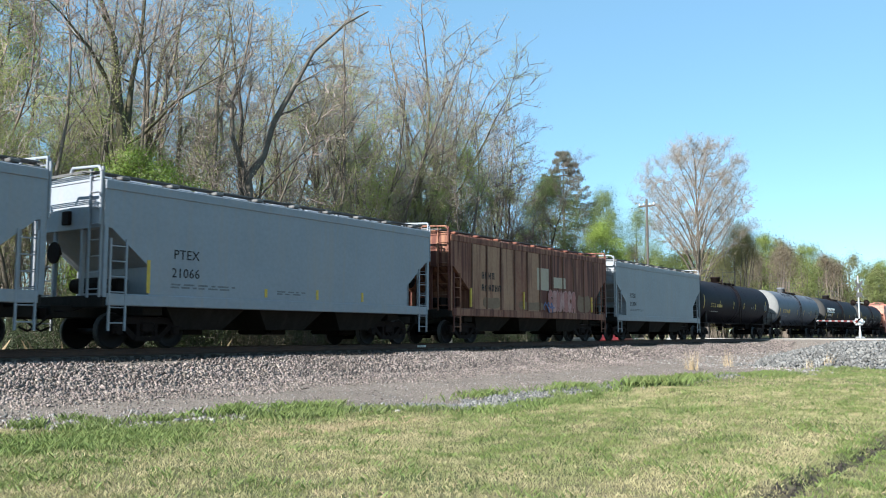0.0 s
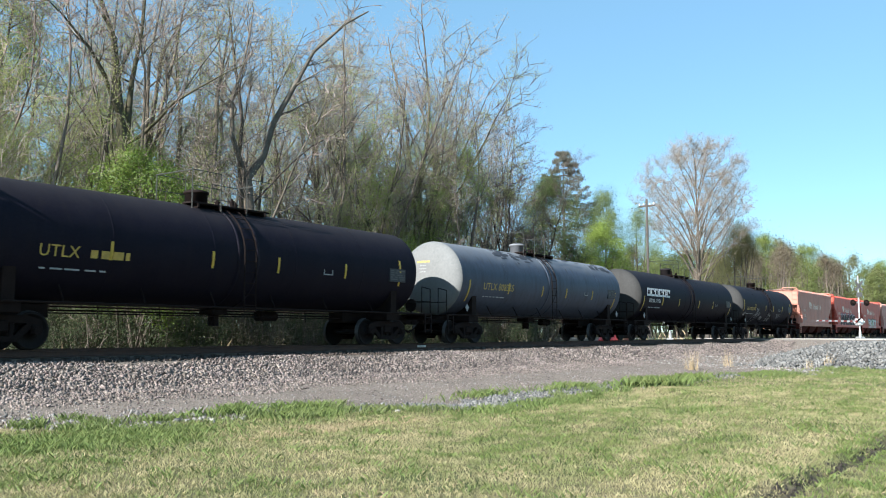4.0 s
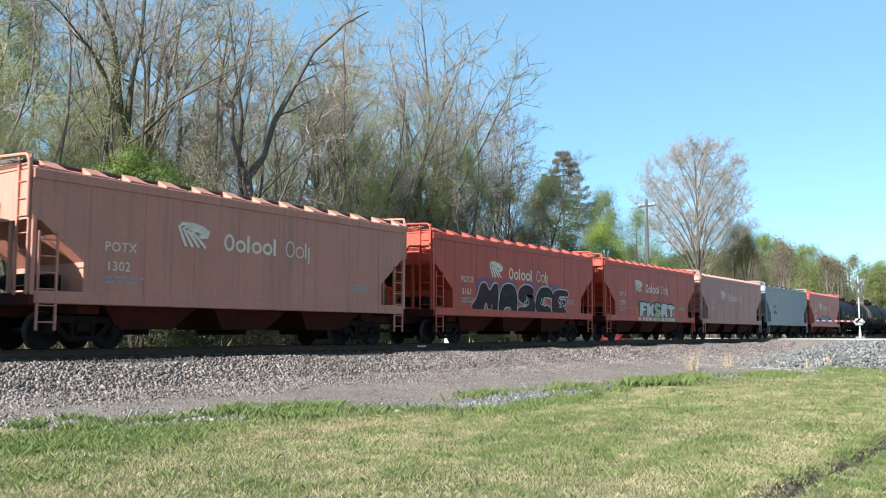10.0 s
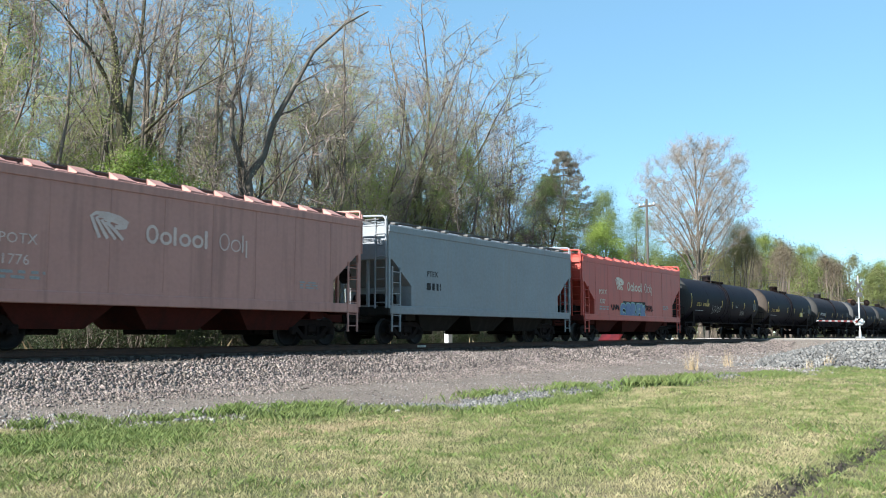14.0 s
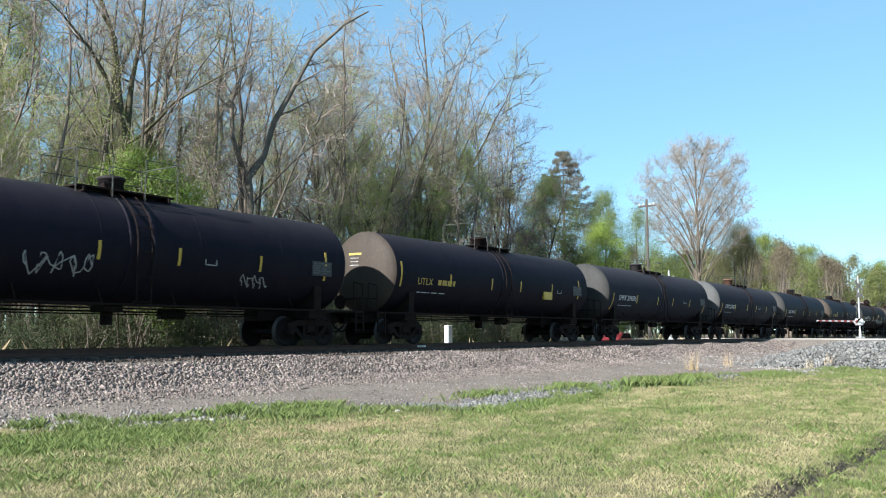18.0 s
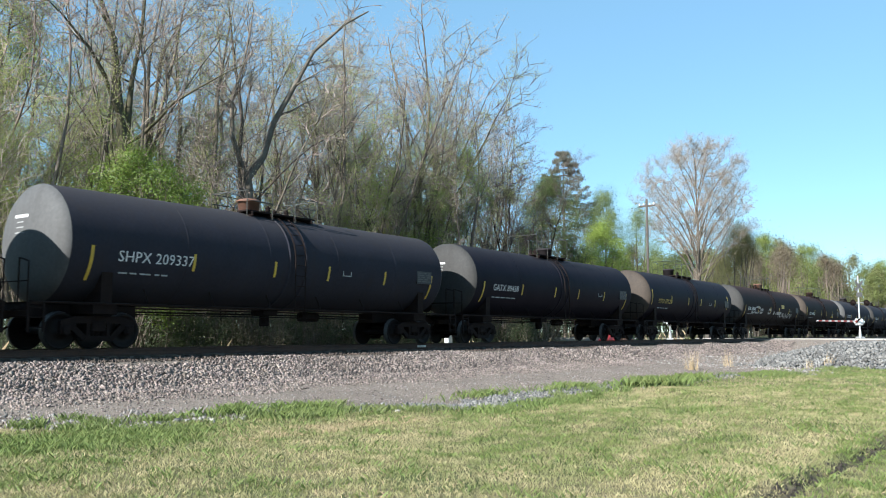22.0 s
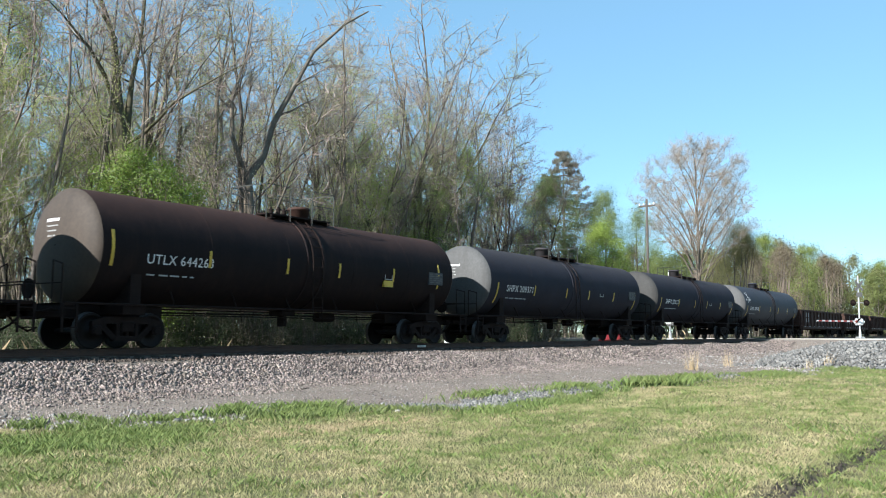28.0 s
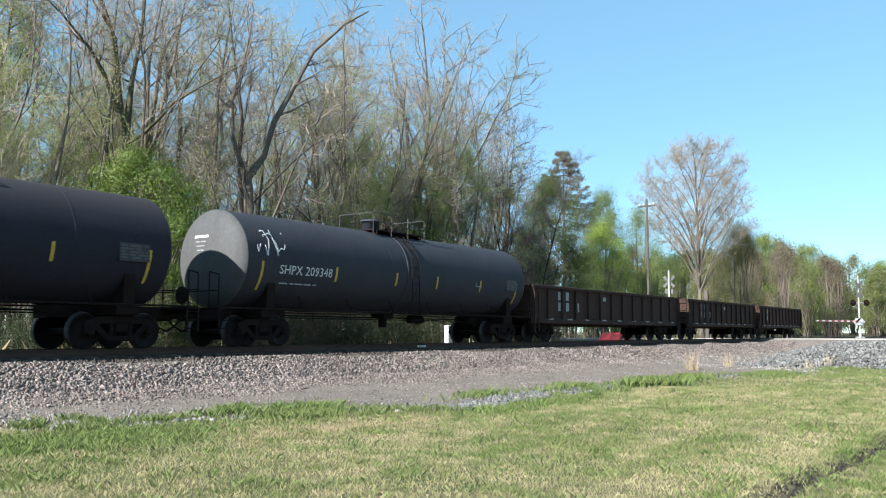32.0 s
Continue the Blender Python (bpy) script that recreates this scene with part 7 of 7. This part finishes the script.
# dry grass tufts standing out of the stone
for x, y, s, h in ((37.2, 12.9, 80, 0.95), (41.3, 12.6, 34, 1.0), (43.9, 8.8, 40, 0.8), (43.2, 9.4, 20, 0.5)):
    n = s
    aa, ll = RNG.uniform(0, 2 * np.pi, n), RNG.uniform(0.05, 0.6, n)
    hh = h * RNG.uniform(0.5, 1.1, n)
    zz = float(ground_z(np.array(x), np.array(y)))
    p0 = np.stack([x + RNG.normal(0, 0.12, n), y + RNG.normal(0, 0.12, n), np.full(n, zz - 0.02)], -1)
    p1 = p0 + np.stack([np.cos(aa) * ll * hh, np.sin(aa) * ll * hh, hh], -1)
    d = np.stack([-np.sin(aa), np.cos(aa), np.zeros(n)], -1) * 0.009
    v = np.stack([p0 - d, p0 + d, p1], 1).reshape(-1, 3)
    tagged(stuff("dry_grass_tuft", v, np.arange(3 * n).reshape(-1, 3), M_DRY, "", ""), "dry straw-coloured grass tuft in the stones", "grass", "dry tufts beside the line")


# ---- signs, posts, wires ----
def crossbuck(name, m, label, board=M_SIGN):
    t = empty(name, m, label, "crossing signal", "crossing signals")
    bm = B()
    rod(bm, (0, 0, 0), (0, 0, 5.6), 0.075, 12)
    rod(bm, (0, 0, 5.6), (0, 0, 5.7), 0.09, 12, 0.02)
    part("mast", bm, M_ALU, t)
    bm = B()
    box(bm, -0.3, -0.3, -0.3, 0.3, 0.3, 0.12, 0.03)
    rod(bm, (0, 0, 0.1), (0, 0, 0.7), 0.14, 12, 0.09)
    part("base", bm, M_ALU, t)
    for a in (45, -45):
        bm = B()
        box(bm, -0.11, -0.6, -0.011, 0.11, 0.6, 0.011, 0.004)
        ob = part("cross_arm", bm, board, t)
        ob.matrix_basis = pose(-0.11, 0, 4.75) @ pose(0, 0, 0, 0, 90, 0) @ pose(0, 0, 0, 0, 0, a)
    bm = B()
    box(bm, -0.13, -0.33, 3.75, -0.10, 0.33, 4.15, 0.01)
    part("track_number_plate", bm, board, t)
    bm = B()
    rod(bm, (0, -0.75, 3.2), (0, 0.75, 3.2), 0.04, 8)
    part("lamp_arm", bm, M_ALU, t)
    for sy in (-0.75, 0.75):
        bm = B()
        rod(bm, (-0.10, sy, 3.2), (-0.14, sy, 3.2), 0.30, 20)
        rod(bm, (-0.14, sy, 3.2), (-0.35, sy, 3.22), 0.17, 16)
        lamp = part("lamp_hood", bm, M_STEEL, t)
        bm = B()
        rod(bm, (-0.145, sy, 3.2), (-0.16, sy, 3.2), 0.14, 16)
        part("red_lens", bm, M_REDLENS, lamp)
    bm = B()
    box(bm, -0.2, -0.3, 1.15, 0.28, 0.35, 1.75, 0.08)
    rod(bm, (0.05, -0.5, 1.45), (0.05, 0.5, 1.45), 0.13, 12)
    part("gate_mechanism", bm, M_SIGN, t, "white rounded gate motor box")
    bm = B()
    prism(bm, [(0.0, 1.35), (0.0, 1.55), (-0.6, 1.8), (-0.6, 1.65)], 0.42, 0.48)
    part("counterweight", bm, M_STEEL, t)
    return t


def gate_arm(signal, m, length):
    """A lowered crossing gate: a tapering white arm with red bands and small lamps."""
    n = 14
    arm = part("gate_arm", prism(B(), [(0, -0.09), (length, -0.05), (length, 0.05), (0, 0.09)], -0.02, 0.02), M_SIGN, signal, "white crossing gate arm with red bands, lowered")
    arm.matrix_basis = m
    for k in range(0, n, 2):
        a, b = length * (k + 0.5) / n, length * (k + 1.5) / n
        ha, hb = 0.094 - 0.04 * a / length, 0.094 - 0.04 * b / length
        part("red_band", prism(B(), [(a, -ha), (b, -hb), (b, hb), (a, ha)], -0.024, 0.024), M_REDLENS, arm)


near_signal = crossbuck("crossing_signal", pose(88, 14.8, 0.0, 0, 0, 52), "aluminium crossing signal mast with crossed boards", M_GRATE)
gate_arm(near_signal, pose(0, 0, 1.5) @ pose(0, 0, 0, 0, 0, 166 - 52), 8.2)
crossbuck("crossing_signal", pose(70, 26, -0.1, 0, 0, 200), "aluminium crossing signal mast behind the track", M_GRATE)


def utility_pole(m, h):
    t = empty("utility_pole", m, "weathered wooden utility pole with a crossarm", "utility pole")
    bm = B()
    rod(bm, (0, 0, -0.4), (0, 0, h), 0.14, 12, 0.10)
    part("pole", bm, M_WOODPOLE, t)
    bm = B()
    box(bm, -0.07, -0.75, h - 0.7, 0.07, 0.75, h - 0.54, 0.01)
    part("crossarm", bm, M_WOODPOLE, t)
    for y in (-0.68, -0.3, 0.3, 0.68):
        bm = B()
        rod(bm, (0, y, h - 0.54), (0, y, h - 0.36), 0.05, 10, 0.03)
        part("insulator", bm, M_SIGN, t)
    bm = B()
    rod(bm, (0.32, 0.0, h - 3.4), (0.32, 0.0, h - 2.4), 0.22, 14)
    box(bm, 0.1, -0.04, h - 3.0, 0.25, 0.04, h - 2.8)
    part("transformer", bm, M_ALU, t)
    return t


utility_pole(at(75.6, 30), 12.6)
t = empty("marker_post", at(35.9, 24.6), "white square marker post behind the track", "post")
bm = B()
box(bm, -0.19, -0.12, -0.1, 0.19, 0.12, 1.62, 0.02)
part("post", bm, M_SIGN, t)
t = empty("wooden_post", at(82.4, 27), "weathered grey post beside the crossing", "post")
bm = B()
box(bm, -0.18, -0.18, -0.2, 0.18, 0.18, 4.6, 0.03)
part("post", bm, M_WOODPOLE, t)
# parked red machine seen under the cars
t = empty("parked_car", pose(62.4, 27.3, -0.95, 0, 0, 4), "small red car parked behind the line", "car")
bm = B()
prism(bm, [(-2.0, 0.35), (2.0, 0.35), (2.05, 0.8), (1.1, 0.95), (0.6, 1.4), (-1.1, 1.42), (-1.8, 0.98), (-2.05, 0.85)], -0.8, 0.8)
bmesh.ops.bevel(bm, geom=bm.edges[:], offset=0.08, segments=2, affect="EDGES")
part("body", bm, mat("dark_red_car_paint", (0.26, 0.022, 0.02), (0.2, 0.018, 0.017), 0.4), t)
bm = B()
for sy in (-0.80, 0.80):
    prism(bm, [(-1.5, 1.0), (0.85, 1.0), (0.5, 1.32), (-1.0, 1.34)], sy * 0.99, sy * 1.005)
part("window", bm, M_STEEL, t)
for x in (-1.25, 1.25):
    for sy in (-0.72, 0.72):
        bm = B()
        rod(bm, (x, sy - 0.1, 0.31), (x, sy + 0.1, 0.31), 0.31, 18)
        wh = part("wheel", bm, M_STEEL, t)
        bm = B()
        rod(bm, (x, sy - 0.11, 0.31), (x, sy + 0.11, 0.31), 0.18, 14)
        part("hub_cap", bm, M_ALU, wh)


# ---- what moves ----
def gone(t):
    """Metres that the train has run by t seconds."""
    return 12.04 * t + 0.0074 * t * t


def motions():
    times = [i * 1.0 for i in range(33)]
    for thing, x0 in MOVERS:
        walk(thing, [(t, pose(x0 - gone(t), TRACK_Y, 0)) for t in times])
    spin_rows = [i / 30 for i in range(0, 961)]
    for w in SPINNERS:
        x, y, z = w.matrix_basis.translation
        walk(w, [(t, Matrix.Translation((x, y, z)) @ Matrix.Rotation(-gone(t) / WHEEL_R, 4, "Y")) for t in spin_rows])


motions()
